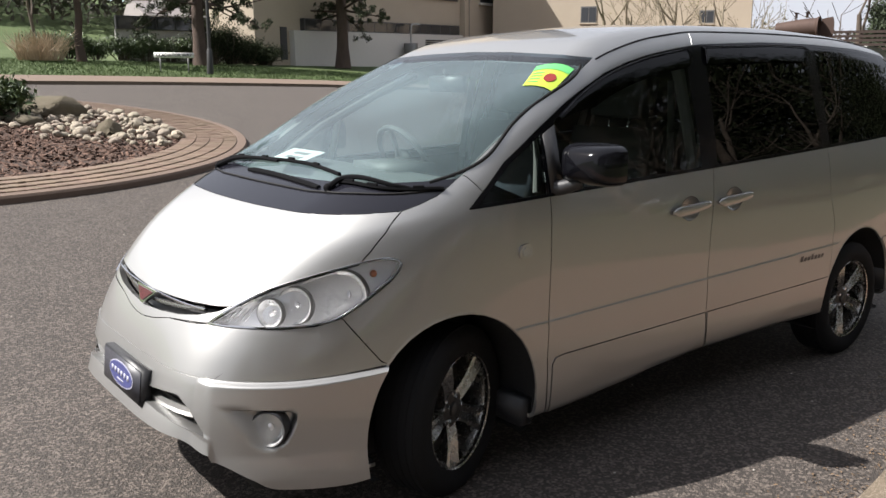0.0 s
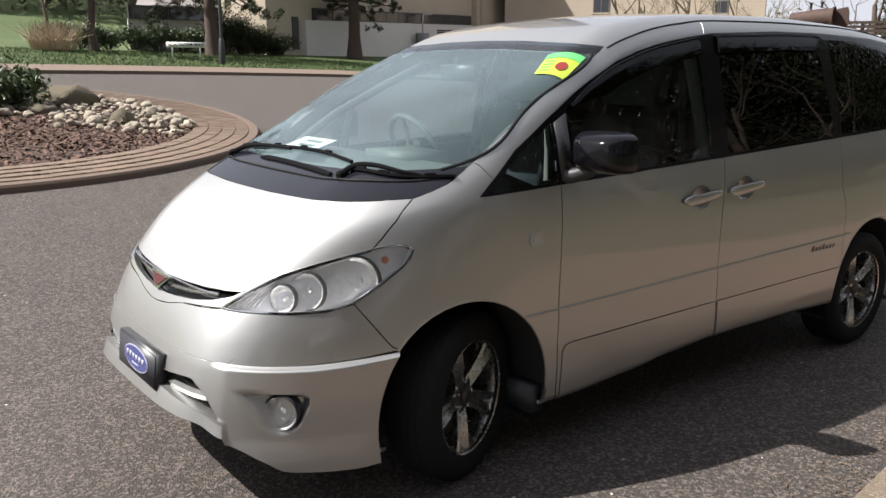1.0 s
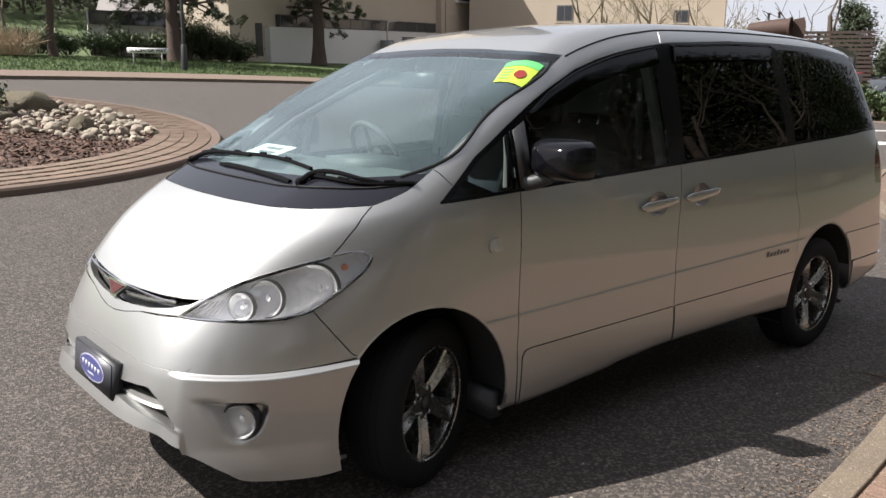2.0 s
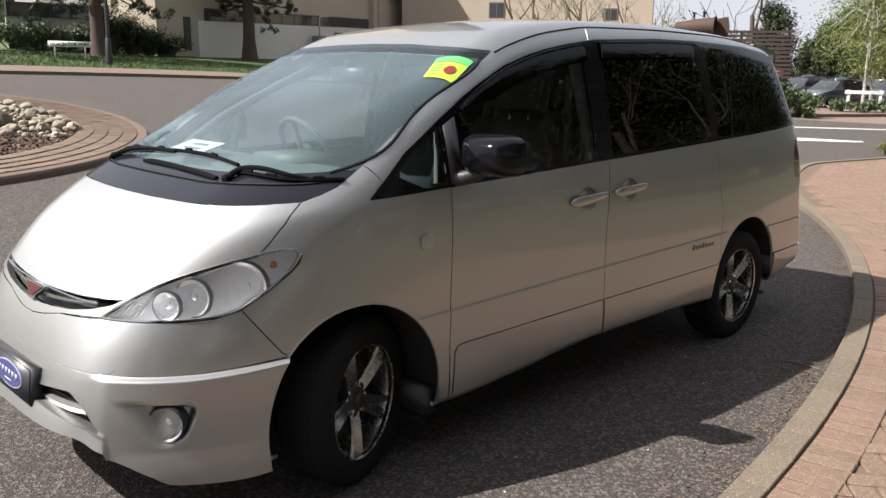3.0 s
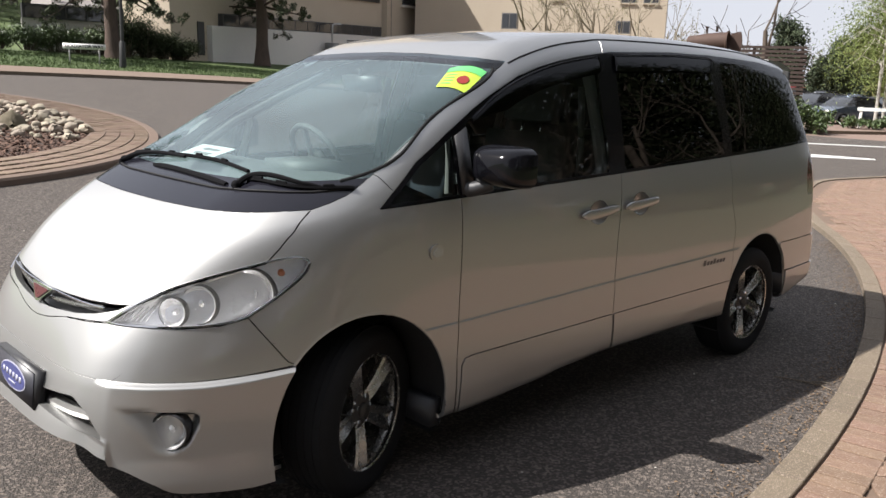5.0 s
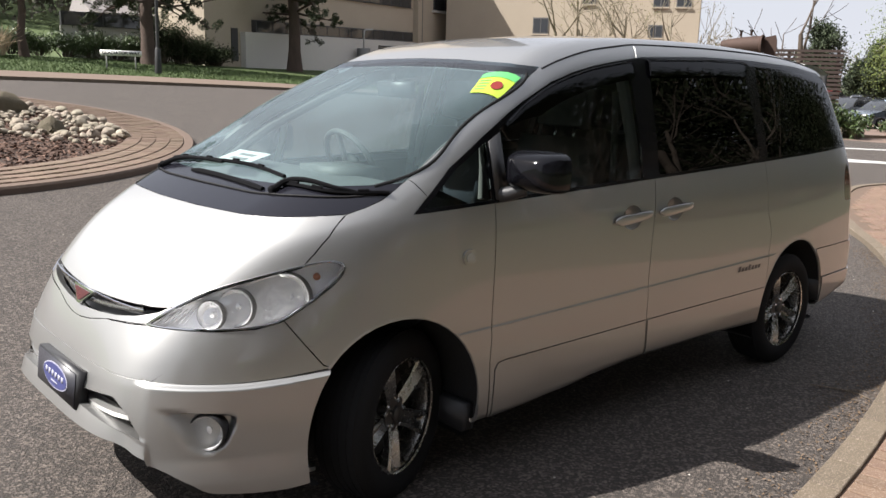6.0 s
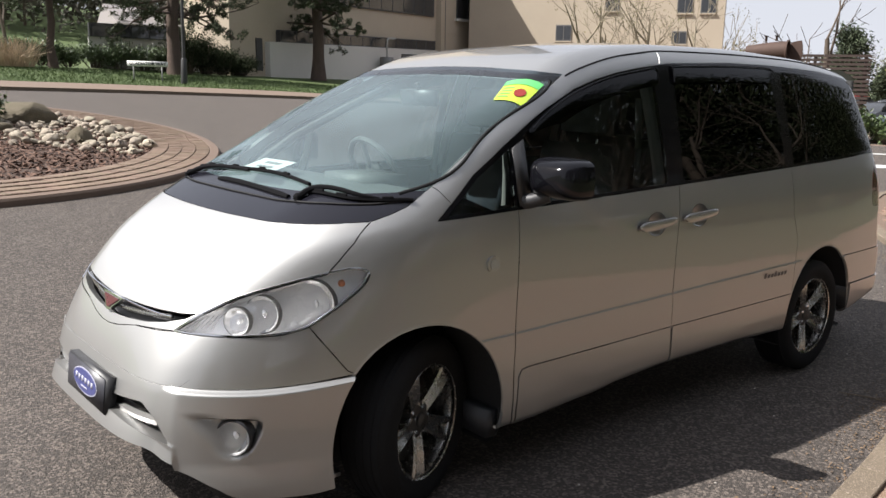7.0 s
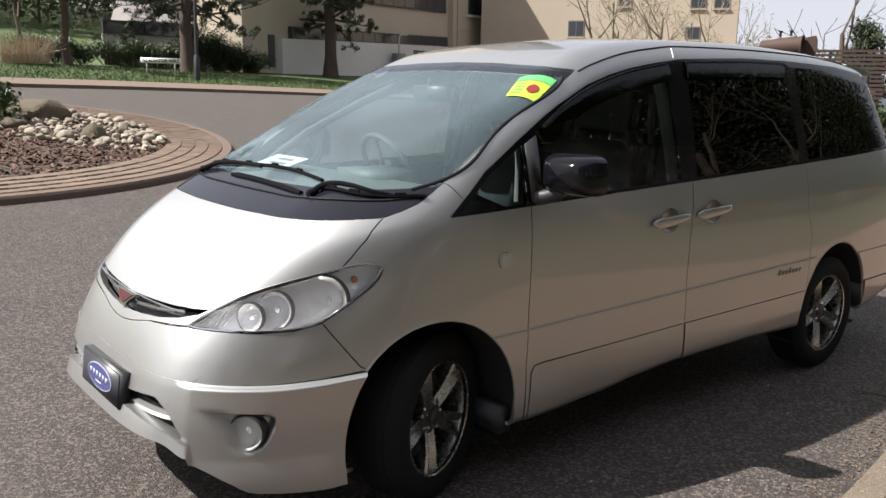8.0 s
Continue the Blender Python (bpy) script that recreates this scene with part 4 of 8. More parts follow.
# wheels
def wheel(at, steer, side):
    """tyre, alloy rim with five split spokes, hub cap, five nuts; its axle along local z, outside up."""
    m = Matrix.Translation(at) @ pose(0, 0, 0, 0, 0, steer) @ pose(0, 0, 0, -90 * side, 0, 0)
    R, w = 0.332, 0.108
    bm = bmesh.new()
    prof = [(0.222, 0.085), (0.230, 0.100), (0.262, 0.110), (0.295, 0.106), (0.316, 0.096), (0.326, 0.082)]
    tr = []
    for a, b in ((0.078, 0.055), (0.048, 0.020), (0.013, -0.013), (-0.020, -0.048), (-0.055, -0.078)):
        tr += [(R - 0.003, a + 0.0005), (R, a), (R, b), (R - 0.003, b - 0.0005)]
    lathe(bm, prof + tr + [(r, -z) for r, z in reversed(prof)], 64, m)
    wh = part("wheel", bm, RUBBER, van, "steered front wheel" if steer else "")
    wh.data.name = "tyre"
    bm = bmesh.new()
    lathe(bm, [(0.219, 0.094), (0.226, 0.098), (0.230, 0.094), (0.229, 0.086), (0.214, 0.080), (0.206, 0.050), (0.200, -0.06), (0.215, -0.09)], 56, m)
    part("rim", bm, ALLOY, wh, "grey alloy rim")
    bm = bmesh.new()
    lathe(bm, [(0.0001, -0.030), (0.20, -0.030), (0.203, -0.05)], 40, m)
    part("brake_cover", bm, ALLOY_DARK, wh, "dusty brake disc")
    for k in range(5):
        bm = bmesh.new()
        a = m @ pose(0, 0, 0, 0, 0, 72 * k + 8)
        L = [(0.050, 0.034, 0.056), (0.085, 0.036, 0.066), (0.14, 0.040, 0.077), (0.195, 0.047, 0.083), (0.218, 0.056, 0.085)]
        rings = []
        for x, hw, z in L:
            rings.append([bm.verts.new(a @ Vector(q)) for q in ((x, -hw, z - 0.034), (x, -hw, z - 0.006), (x, -hw * 0.72, z), (x, hw * 0.10, z - 0.017), (x, hw * 0.72, z), (x, hw, z - 0.006), (x, hw, z - 0.034))])
        for p, q in zip(rings, rings[1:]):
            for j in range(7):
                bm.faces.new((p[j], p[(j + 1) % 7], q[(j + 1) % 7], q[j]))
        part("spoke", bm, ALLOY, wh, "")
    bm = bmesh.new()
    lathe(bm, [(0.0001, 0.074), (0.024, 0.073), (0.030, 0.068), (0.031, 0.058), (0.056, 0.056), (0.070, 0.054), (0.076, 0.020)], 30, m)
    part("hub_cap", bm, ALLOY_DARK, wh)
    for k in range(5):
        bm = bmesh.new()
        lathe(bm, [(0.0001, 0.070), (0.008, 0.070), (0.0095, 0.067), (0.0105, 0.05)], 6, m @ pose(*(0.052 * math.cos(math.radians(72 * k + 44)), 0.052 * math.sin(math.radians(72 * k + 44)), 0)))
        part("wheel_nut", bm, CHROME, wh)
    return wh


STEER = 21.0
wheel((-0.005, 0.694, 0.332), STEER, 1)
wheel((-0.005, -0.694, 0.332), STEER, -1)
wheel((-2.9, 0.768, 0.332), 0.0, 1)
wheel((-2.9, -0.768, 0.332), 0.0, -1)

# wheel wells
for poly, nm, cx in ((ARCH_F, "front", 0.045), (ARCH_R, "rear", -2.945)):
    for s in (1, -1):
        bm = bmesh.new()
        top = [(x, z) for x, z in ellipse(cx, 0.335, 0.40, 0.43, 44) if z > 0.1]
        top = sorted(top, key=lambda q: (math.atan2(q[1] - 0.335, q[0] - cx) + math.pi / 2) % (2 * math.pi))
        rows = []
        for x, z in top:
            yo = float(side_y(x, max(z, 0.26))[0][1]) - 0.004 if z > 0.27 else 0.84
            rows.append([bm.verts.new((x, s * y, max(z, 0.2))) for y in (yo, 0.48)])
        for a, b in zip(rows, rows[1:]):
            bm.faces.new((a[0], b[0], b[1], a[1]))
        bm.faces.new([r[1] for r in rows])
        part("wheel_well", bm, LINER, van, "black wheel well liner")

# rolled lip of each arch, and mud flap behind each rear wheel
for poly in (ARCH_F, ARCH_R):
    for s in (1, -1):
        pts = []
        for x, z in poly:
            if z > 0.29:
                pts.append((x, z))
        cx = sum(p[0] for p in pts) / len(pts)
        pts.sort(key=lambda q: math.atan2(q[1] - 0.3, q[0] - cx))
        bm = bmesh.new()
        line = [Vector(side_y(x, z)[0]) for x, z in pts]
        tube(bm, [Vector((p.x, s * (p.y - 0.004), p.z)) for p in line], 0.006, 6)
        part("arch_lip", bm, PAINT, van)
for s in (1, -1):
    bm = bmesh.new()
    box(bm, -3.345, -3.330, s * 0.66, s * 0.865, 0.32, 0.50)
    part("mud_flap", bm, BLACK_PLASTIC, van, bevel=0.004)

# black boxes added in the shade behind the front wheels, hiding a ragged edge
for s in (1, -1):
    bm = bmesh.new()
    box(bm, -0.356, -0.292, min(s * 0.50, s * 0.842), max(s * 0.50, s * 0.842), 0.218, 0.33)
    part("edge_cover", bm, BLACK_PLASTIC, van, bevel=0.006)

# underside
bm = bmesh.new()
box(bm, -3.6, 0.75, -0.62, 0.62, 0.19, 0.34)
part("underbody", bm, LINER, van, "dark underside with exhaust and axles")

# door handles: a flat grip with rounded ends, standing off the dish
for k in (0, 1):
    s = -1 if k else 1
    for door, hx, hz in ((front_doors[k], HANDLES[0][0], HANDLES[0][1]), (sliding_doors[k], HANDLES[1][0], HANDLES[1][1])):
        bm = bmesh.new()
        rings = []
        for i in range(25):
            t = -1 + i / 12
            x = hx - 0.138 * t
            z = hz + 0.004 + 0.010 * t
            end = max(0.05, (1 - abs(t) ** 6)) ** 0.5
            hh, th = (0.0205 - 0.004 * t) * end, 0.011 * end
            y = float(side_y(x, z)[0][1]) + 0.011 + 0.014 * (1 - t * t) ** 0.5 if abs(t) < 1 else float(side_y(x, z)[0][1]) + 0.011
            ring = []
            for q in range(12):
                a = 2 * math.pi * q / 12
                ca, sa = math.cos(a), math.sin(a)
                ring.append(bm.verts.new((x, s * (y + th * math.copysign(abs(ca) ** 0.6, ca)), z + hh * math.copysign(abs(sa) ** 0.6, sa))))
            rings.append(ring)
        for a, b in zip(rings, rings[1:]):
            for q in range(12):
                bm.faces.new((a[q], a[(q + 1) % 12], b[(q + 1) % 12], b[q]))
        bm.faces.new(rings[0])
        bm.faces.new(rings[-1])
        part("door_handle", bm, PAINT, door, "silver pull handle")

# small square repeater on each fender
REPEATER = material("repeater_lens", (0.45, 0.45, 0.42), 0.2, 0.1, (0.35, 0.35, 0.33), 20, 100, 0.5, coat=0.5)
for s in (1, -1):
    p = Vector(side_y(-0.262, 0.948)[0])
    bm = bmesh.new()
    mm = Matrix.Translation((p.x, s * p.y, p.z)) @ pose(0, 0, 0, -90 * s, 0, 0)
    prism(bm, smooth_poly([(-0.034, -0.030), (0.034, -0.030), (0.034, 0.030), (-0.034, 0.030)], 2), -0.004, 0.006, mm)
    rp = part("side_repeater", bm, PAINT, van, "small square side repeater", bevel=0.002)
    bm = bmesh.new()
    prism(bm, smooth_poly([(-0.022, -0.019), (0.022, -0.019), (0.022, 0.019), (-0.022, 0.019)], 2), 0.006, 0.009, mm)
    part("lens", bm, REPEATER, rp)

# script along the sliding door: plain slanted bars
DECAL = material("dark_decal", (0.11, 0.10, 0.10), 0.5)
for k in (0, 1):
    s = -1 if k else 1
    bm = bmesh.new()
    for i in range(7):
        x = -2.26 - 0.035 * i
        h = 0.030 if i in (0, 3) else 0.020
        q = [side_y(a, b)[0] for a, b in ((x, 0.640), (x - 0.024, 0.641), (x - 0.030, 0.641 + h), (x - 0.006, 0.640 + h))]
        vs = [bm.verts.new((p[0], s * (p[1] + 0.0015), p[2])) for p in q]
        bm.faces.new(vs)
    part("script_decal", bm, DECAL, sliding_doors[k], "faded dark script as bars")

# wind deflectors over the door windows
fr_hi = pchip([-0.50, -0.65, -0.85, -1.14, -1.30, -1.455], [1.432, 1.520, 1.605, 1.680, 1.706, 1.728])
side_sheet("wind_deflector", np.linspace(-0.52, -1.44, 40), lambda x: fr_hi(x) - 0.085 * min(1, (-(x) - 0.50) / 0.25 + 0.1) * min(1, (1.452 + x) / 0.02 + 0.3), fr_hi, 5, 0.012, VISOR, van, "smoked wind deflector")
re_hi = lambda x: 1.737 + 0.022 * min(1.0, (-1.56 - x) / 0.6)
side_sheet("wind_deflector", np.linspace(-1.575, -2.50, 40), lambda x: re_hi(x) - 0.085 * min(1, (2.505 + x) / 0.06 + 0.15), re_hi, 5, 0.012, VISOR, van, "smoked wind deflector")

# rolled upper and end edges of the deflectors
for s in (1, -1):
    for top, xs, ends in ((fr_hi, np.linspace(-0.54, -1.43, 24), ((-1.44, 0.075),)), (re_hi, np.linspace(-1.58, -2.46, 24), ((-1.575, 0.08), (-2.50, 0.075)))):
        line = [(x, float(top(x)) - 0.004) for x in xs]
        if len(ends) == 2:
            line = [(ends[0][0] + 0.008, float(top(ends[0][0])) - ends[0][1])] + line
        line = line + [(ends[-1][0] - 0.012, float(top(ends[-1][0])) - 0.02), (ends[-1][0] - 0.020, float(top(ends[-1][0])) - ends[-1][1])]
        bm = bmesh.new()
        pts = [side_y(x, z)[0] for x, z in line]
        tube(bm, [Vector((p[0], s * (p[1] + 0.012), p[2] + 0.003)) for p in pts], 0.0028, 6)
        part("deflector_edge", bm, BLACK_GLOSS, van, "rolled edge of the wind deflector")

# door mirrors
for k in (0, 1):
    s = -1 if k else 1
    bm = bmesh.new()
    c = Vector((-0.500, 0.972, 1.270))
    n_u, n_v = 24, 14
    rings = []
    for j in range(n_v + 1):
        t = j / n_v
        x = c.x + 0.075 - 0.135 * t
        hw, hh = 0.122 * (1 - (1 - t) ** 2.8) ** 0.40 + 0.002, 0.078 * (1 - (1 - t) ** 2.8) ** 0.40 + 0.002
        ring = []
        for i in range(n_u):
            a = 2 * math.pi * i / n_u
            ca, sa = math.cos(a), math.sin(a)
            px = math.copysign(abs(ca) ** 0.42, ca) * hw
            pz = math.copysign(abs(sa) ** 0.42, sa) * hh
            ring.append(bm.verts.new((x - 0.10 * px, s * (c.y + px), c.z + pz - 0.02 * px)))
        rings.append(ring)
    for a, b in zip(rings, rings[1:]):
        for i in range(n_u):
            bm.faces.new((a[i], a[(i + 1) % n_u], b[(i + 1) % n_u], b[i]))
    bm.faces.new(rings[0])
    mir = part("door_mirror", bm, BLACK_GLOSS, van, "gloss black door mirror")
    bm = bmesh.new()
    ring = []
    for i in range(n_u):
        a = 2 * math.pi * i / n_u
        ca, sa = math.cos(a), math.sin(a)
        px, pz = math.copysign(abs(ca) ** 0.42, ca) * 0.112, math.copysign(abs(sa) ** 0.42, sa) * 0.069
        ring.append(bm.verts.new((c.x - 0.056 - 0.10 * px, s * (c.y + px), c.z + pz - 0.02 * px)))
    bm.faces.new(ring)
    part("mirror_glass", bm, CHROME, mir, "mirror glass")
    bm = bmesh.new()
    tube(bm, [(-0.44, s * 0.835, 1.168), (-0.46, s * 0.88, 1.178), (-0.50, s * 0.93, 1.20)], [0.034, 0.030, 0.026], 10)
    part("mirror_arm", bm, BLACK_PLASTIC, mir)
    bm = bmesh.new()
    line = [(-0.405, 1.158), (-0.475, 1.160), (-0.478, 1.412), (-0.408, 1.378)]
    q = [side_y(a, b)[0] for a, b in line]
    vs = [bm.verts.new((p[0], s * (p[1] + 0.003), p[2])) for p in q]
    f = bm.faces.new(vs)
    ex = bmesh.ops.extrude_face_region(bm, geom=[f])
    for w in [g for g in ex["geom"] if isinstance(g, bmesh.types.BMVert)]:
        w.co.y += s * 0.004
    part("mirror_mount", bm, BLACK_PLASTIC, mir)

# roof spoiler and the joints in the roof rails
bm = bmesh.new()
rows = []
for y in np.linspace(-0.60, 0.60, 25):
    e = (abs(y) / 0.60) ** 4
    x0, x1 = -3.36, -3.80 + 0.10 * e
    za, zb = float(top_height(np.array(x0), np.array(abs(y)))), 1.772 - 0.035 * y * y / 0.36
    rows.append([bm.verts.new(q) for q in ((x0, y, za + 0.002), (0.5 * (x0 + x1), y, 0.5 * (za + zb) + 0.016), (x1 + 0.02, y, zb + 0.004), (x1, y, zb - 0.010), (x1 + 0.03, y, zb - 0.030), (x0, y, za - 0.03))])
for a, b in zip(rows, rows[1:]):
    for k in range(6):
        bm.faces.new((a[k], a[(k + 1) % 6], b[(k + 1) % 6], b[k]))
bm.faces.new(rows[0])
bm.faces.new(rows[-1][::-1])
part("roof_spoiler", bm, PAINT, van, "silver roof spoiler over the tailgate")

# wipers
def on_glass(q, h):
    x, y = q
    p = on_surface(np.array((x, y, 0.7)), np.array((x, y, 2.0)))
    return Vector(p + surface_normal(p) * h)


WIPER = material("wiper_black", (0.006, 0.006, 0.007), 0.7, 0.0, (0.009, 0.009, 0.010), 6, 120, 0.6, spec=0.04)
for arm, blade in (([(0.335, -0.50), (0.30, -0.40), (0.285, -0.22), (0.275, -0.05)], [(0.272, -0.52), (0.268, -0.18), (0.256, 0.14), (0.270, 0.43)]),
                   ([(0.345, 0.47), (0.285, 0.50), (0.215, 0.645), (0.15, 0.715)], [(0.305, 0.475), (0.250, 0.615), (0.166, 0.705), (0.050, 0.775)])):
    bm = bmesh.new()
    line = [Vector((p.x, p.y, 0)) for p in curve_through([(x, y, 0) for x, y in arm], 5)]
    n = len(line) - 1
    line = [on_glass((p.x, p.y), 0.008 + 0.012 * math.sin(math.pi * k / n)) for k, p in enumerate(line)]
    tube(bm, line, [0.013 - 0.007 * k / n for k in range(n + 1)], 8)
    bmesh.ops.create_uvsphere(bm, u_segments=12, v_segments=8, radius=0.017, matrix=Matrix.Translation(line[0]))
    wp = part("wiper", bm, WIPER, van, "black windscreen wiper")
    bm = bmesh.new()
    line = curve_through([(x, y, 0) for x, y in blade], 6)
    line = [on_glass((p.x, p.y), 0.007) for p in line]
    tube(bm, line, 0.0075, 6)
    for t in range(2, len(line) - 1, 4):
        p, d = line[t], (line[t + 1] - line[t - 1]).normalized() * 0.02
        tube(bm, [p - d + Vector((0, 0, 0.008)), p + d + Vector((0, 0, 0.008))], 0.006, 6)
    part("blade", bm, WIPER, wp)
# long slot in the cowl between the wiper spindles
bm = bmesh.new()
tube(bm, [on_glass((0.348 - 0.004 * math.cos(i * 0.3), -0.19 + 0.06 * i), 0.001) for i in range(11)], [0.008] + [0.013] * 9 + [0.010], 8)
part("cowl_slot", bm, WIPER, van, "dark slot along the cowl")
for y in (-0.50, 0.475):
    bm = bmesh.new()
    lathe(bm, [(0.0001, 0.020), (0.010, 0.018), (0.013, 0.0)], 12, Matrix.Translation(on_glass((0.352, y), 0.0)))
    part("spindle_cap", bm, WIPER, van, "")
bm = bmesh.new()
seam_x = pchip([-0.764, -0.715, -0.616, -0.497, -0.328, 0.0, 0.328, 0.497, 0.616, 0.715, 0.764], [0.068, 0.170, 0.285, 0.354, 0.384, 0.396, 0.384, 0.354, 0.285, 0.170, 0.068])
tube(bm, [on_glass((float(seam_x(y)), y), 0.002) for y in np.linspace(-0.758, 0.758, 61)], 0.0045, 6)
part("cowl_seam", bm, SEAL, van, "raised rubber edge of the cowl")

# dark ditch between the roof and its side rails, and the bright joint across each rail
for s in (1, -1):
    ditch = pchip([-0.82, -0.95, -1.15, -1.38, -1.51, -1.9, -2.45, -2.9, -3.40], [0.692, 0.679, 0.661, 0.646, 0.638, 0.634, 0.630, 0.620, 0.60])
    bm = bmesh.new()
    pts = []
    for x in np.linspace(-0.82, -3.40, 60):
        p = on_surface(np.array((x, float(ditch(x)), 1.2)), np.array((x, float(ditch(x)), 2.1)))
        pts.append(Vector((p[0], s * p[1], p[2] - 0.001)))
    tube(bm, pts, 0.0045, 6)
    part("roof_ditch", bm, SEAL, van, "dark joint beside the roof rail")
    bm = bmesh.new()
    pts = [side_y(-1.512 + 0.015 * t, 1.795 - 0.05 * t)[0] for t in np.linspace(0, 1, 6)]
    tube(bm, [Vector((p[0], s * p[1], p[2])) for p in pts], 0.0016, 6)
    part("rail_joint", bm, PAINT, van, "bright joint across the roof rail")

# windscreen edge seals
for s in (1, -1):
    bm = bmesh.new()
    sv, sf = shell.take("windscreen")
    ed = {}
    for q in sf:
        for a, b in zip(q, q[1:] + q[:1]):
            ed[(a, b)] = 1
    rim_ids = {a for (a, b) in ed if (b, a) not in ed}
    line = sorted((Vector(sv[i]) for i in rim_ids if sv[i][1] > 0.675 and 1.215 < sv[i][2] < 1.674), key=lambda q: q.z)
    zs = np.array([p.z for p in line])
    fx, fy = np.polyfit(zs, [p.x for p in line], 4), np.polyfit(zs, [p.y for p in line], 4)
    tube(bm, [Vector((float(np.polyval(fx, z)), s * float(np.polyval(fy, z)), z)) for z in np.linspace(zs.min(), zs.max(), 24)], 0.007 if s > 0 else 0.012, 8)
    part("screen_seal", bm, SEAL, van)

# ---------- the minivan: inside ----------
bm = bmesh.new()
box(bm, -3.5, 0.0, -0.46, 0.46, 0.36, 0.42)
part("cabin_floor", bm, CARPET, van, "dark cabin floor")
bm = bmesh.new()
rows = []
for y in np.linspace(-0.70, 0.70, 23):
    c = 0.10 * (y / 0.7) ** 2
    rows.append([bm.verts.new(q) for q in ((0.31 - c * 1.6, y, 1.150), (0.12 - c, y, 1.195), (-0.25, y, 1.185), (-0.42, y, 1.12), (-0.45, y, 0.95), (-0.34, y, 0.70), (0.1, y, 0.60))])
for a, b in zip(rows, rows[1:]):
    for k in range(6):
        bm.faces.new((a[k], a[k + 1], b[k + 1], b[k]))
dash = part("dashboard", bm, DASH, van, "grey dashboard")
bm = bmesh.new()
box(bm, -0.40, -0.16, -0.16, 0.16, 1.15, 1.215)
part("meter_hood", bm, DASH, dash, bevel=0.02)

bm = bmesh.new()
wm = Matrix.Translation((-0.60, -0.37, 1.175)) @ pose(0, 0, 0, 0, -62, 0)
R = 0.188
ring = [wm @ Vector((R * math.cos(2 * math.pi * k / 40), R * math.sin(2 * math.pi * k / 40), 0)) for k in range(41)]
tube(bm, ring, 0.015, 8, cap=False)
for a in (0, 120, 240):
    tube(bm, [wm @ Vector((0, 0, -0.03)), wm @ Vector((R * math.cos(math.radians(a)), R * math.sin(math.radians(a)), 0))], 0.014, 6)
bmesh.ops.create_uvsphere(bm, u_segments=16, v_segments=8, radius=0.065, matrix=wm @ Matrix.Diagonal((1, 1, 0.5, 1)))
tube(bm, [wm @ Vector((0, 0, -0.02)), wm @ Vector((0, 0, -0.3))], 0.04, 10)
part("steering_wheel", bm, DASH, van, "grey four spoke steering wheel")


def car_seat(x, y, wide=0.50):
    bm = bmesh.new()
    box(bm, x - 0.25, x + 0.27, y - wide / 2, y + wide / 2, 0.62, 0.78, None)
    st = part("car_seat", bm, SEAT, van, "grey fabric seat", bevel=0.05)
    bm = bmesh.new()
    box(bm, -0.07, 0.07, -wide / 2, wide / 2, 0.0, 0.64, Matrix.Translation((x - 0.26, y, 0.72)) @ pose(0, 0, 0, 0, -16, 0))
    part("seat_back", bm, SEAT, st, bevel=0.045)
    bm = bmesh.new()
    box(bm, -0.05, 0.05, -0.14, 0.14, 0.70, 0.90, Matrix.Translation((x - 0.26, y, 0.72)) @ pose(0, 0, 0, 0, -13, 0))
    hd = part("headrest", bm, SEAT, st, bevel=0.045)
    for d in (-0.06, 0.06):
        bm = bmesh.new()
        tube(bm, [Matrix.Translation((x - 0.26, y, 0.72)) @ pose(0, 0, 0, 0, -14, 0) @ Vector((0, d, z)) for z in (0.6, 0.74)], 0.007, 6)
        part("headrest_post", bm, CHROME, hd)
    return st


for y in (0.37, -0.37):
    car_seat(-0.95, y)
for y in (0.37, -0.37):
    car_seat(-1.95, y)
car_seat(-2.85, 0.0, 1.2)

# pale inner pillars, belts and roof lining
for s in (1, -1):
    for x0, z0, x1, z1, w in ((-1.40, 1.10, -1.43, 1.70, 0.055), (-2.50, 1.15, -2.52, 1.72, 0.07)):
        bm = bmesh.new()
        tube(bm, [(x0 + (x1 - x0) * t, s * (float(side_y(x0, z0 + (z1 - z0) * t)[0][1]) - 0.055), z0 + (z1 - z0) * t) for t in np.linspace(0, 1, 8)], w * 0.6, 8)
        part("inner_pillar", bm, TRIM_LIGHT, van, "pale inner pillar trim")
    bm = bmesh.new()
    q = [(-0.05, 0.70, 1.20), (-0.30, 0.675, 1.37), (-0.62, 0.64, 1.53), (-0.85, 0.62, 1.63)]
    tube(bm, [Vector((x, s * y, z - 0.03)) for x, y, z in q], 0.022, 8)
    part("inner_pillar", bm, TRIM_DARK, van)
    bm = bmesh.new()
    tube(bm, [(-0.405, s * 0.79, 1.15), (-0.43, s * 0.765, 1.27), (-0.44, s * 0.745, 1.40)], 0.018, 8)
    part("inner_pillar", bm, TRIM_LIGHT, van)
    bm = bmesh.new()
    bl = [(-1.33, 0.70, 1.58), (-1.31, 0.73, 1.35), (-1.29, 0.75, 1.12), (-1.27, 0.76, 0.85)]
    for a, b in zip(bl, bl[1:]):
        vs = [bm.verts.new(c) for c in ((a[0] - 0.024, s * a[1], a[2]), (a[0] + 0.024, s * a[1], a[2]), (b[0] + 0.024, s * b[1], b[2]), (b[0] - 0.024, s * b[1], b[2]))]
        bm.faces.new(vs)
    ex = bmesh.ops.extrude_face_region(bm, geom=list(bm.faces))
    for w in [g for g in ex["geom"] if isinstance(g, bmesh.types.BMVert)]:
        w.co.y -= s * 0.003
    part("seat_belt", bm, BELT, van, "grey seat belt")
bm = bmesh.new()
rows = []
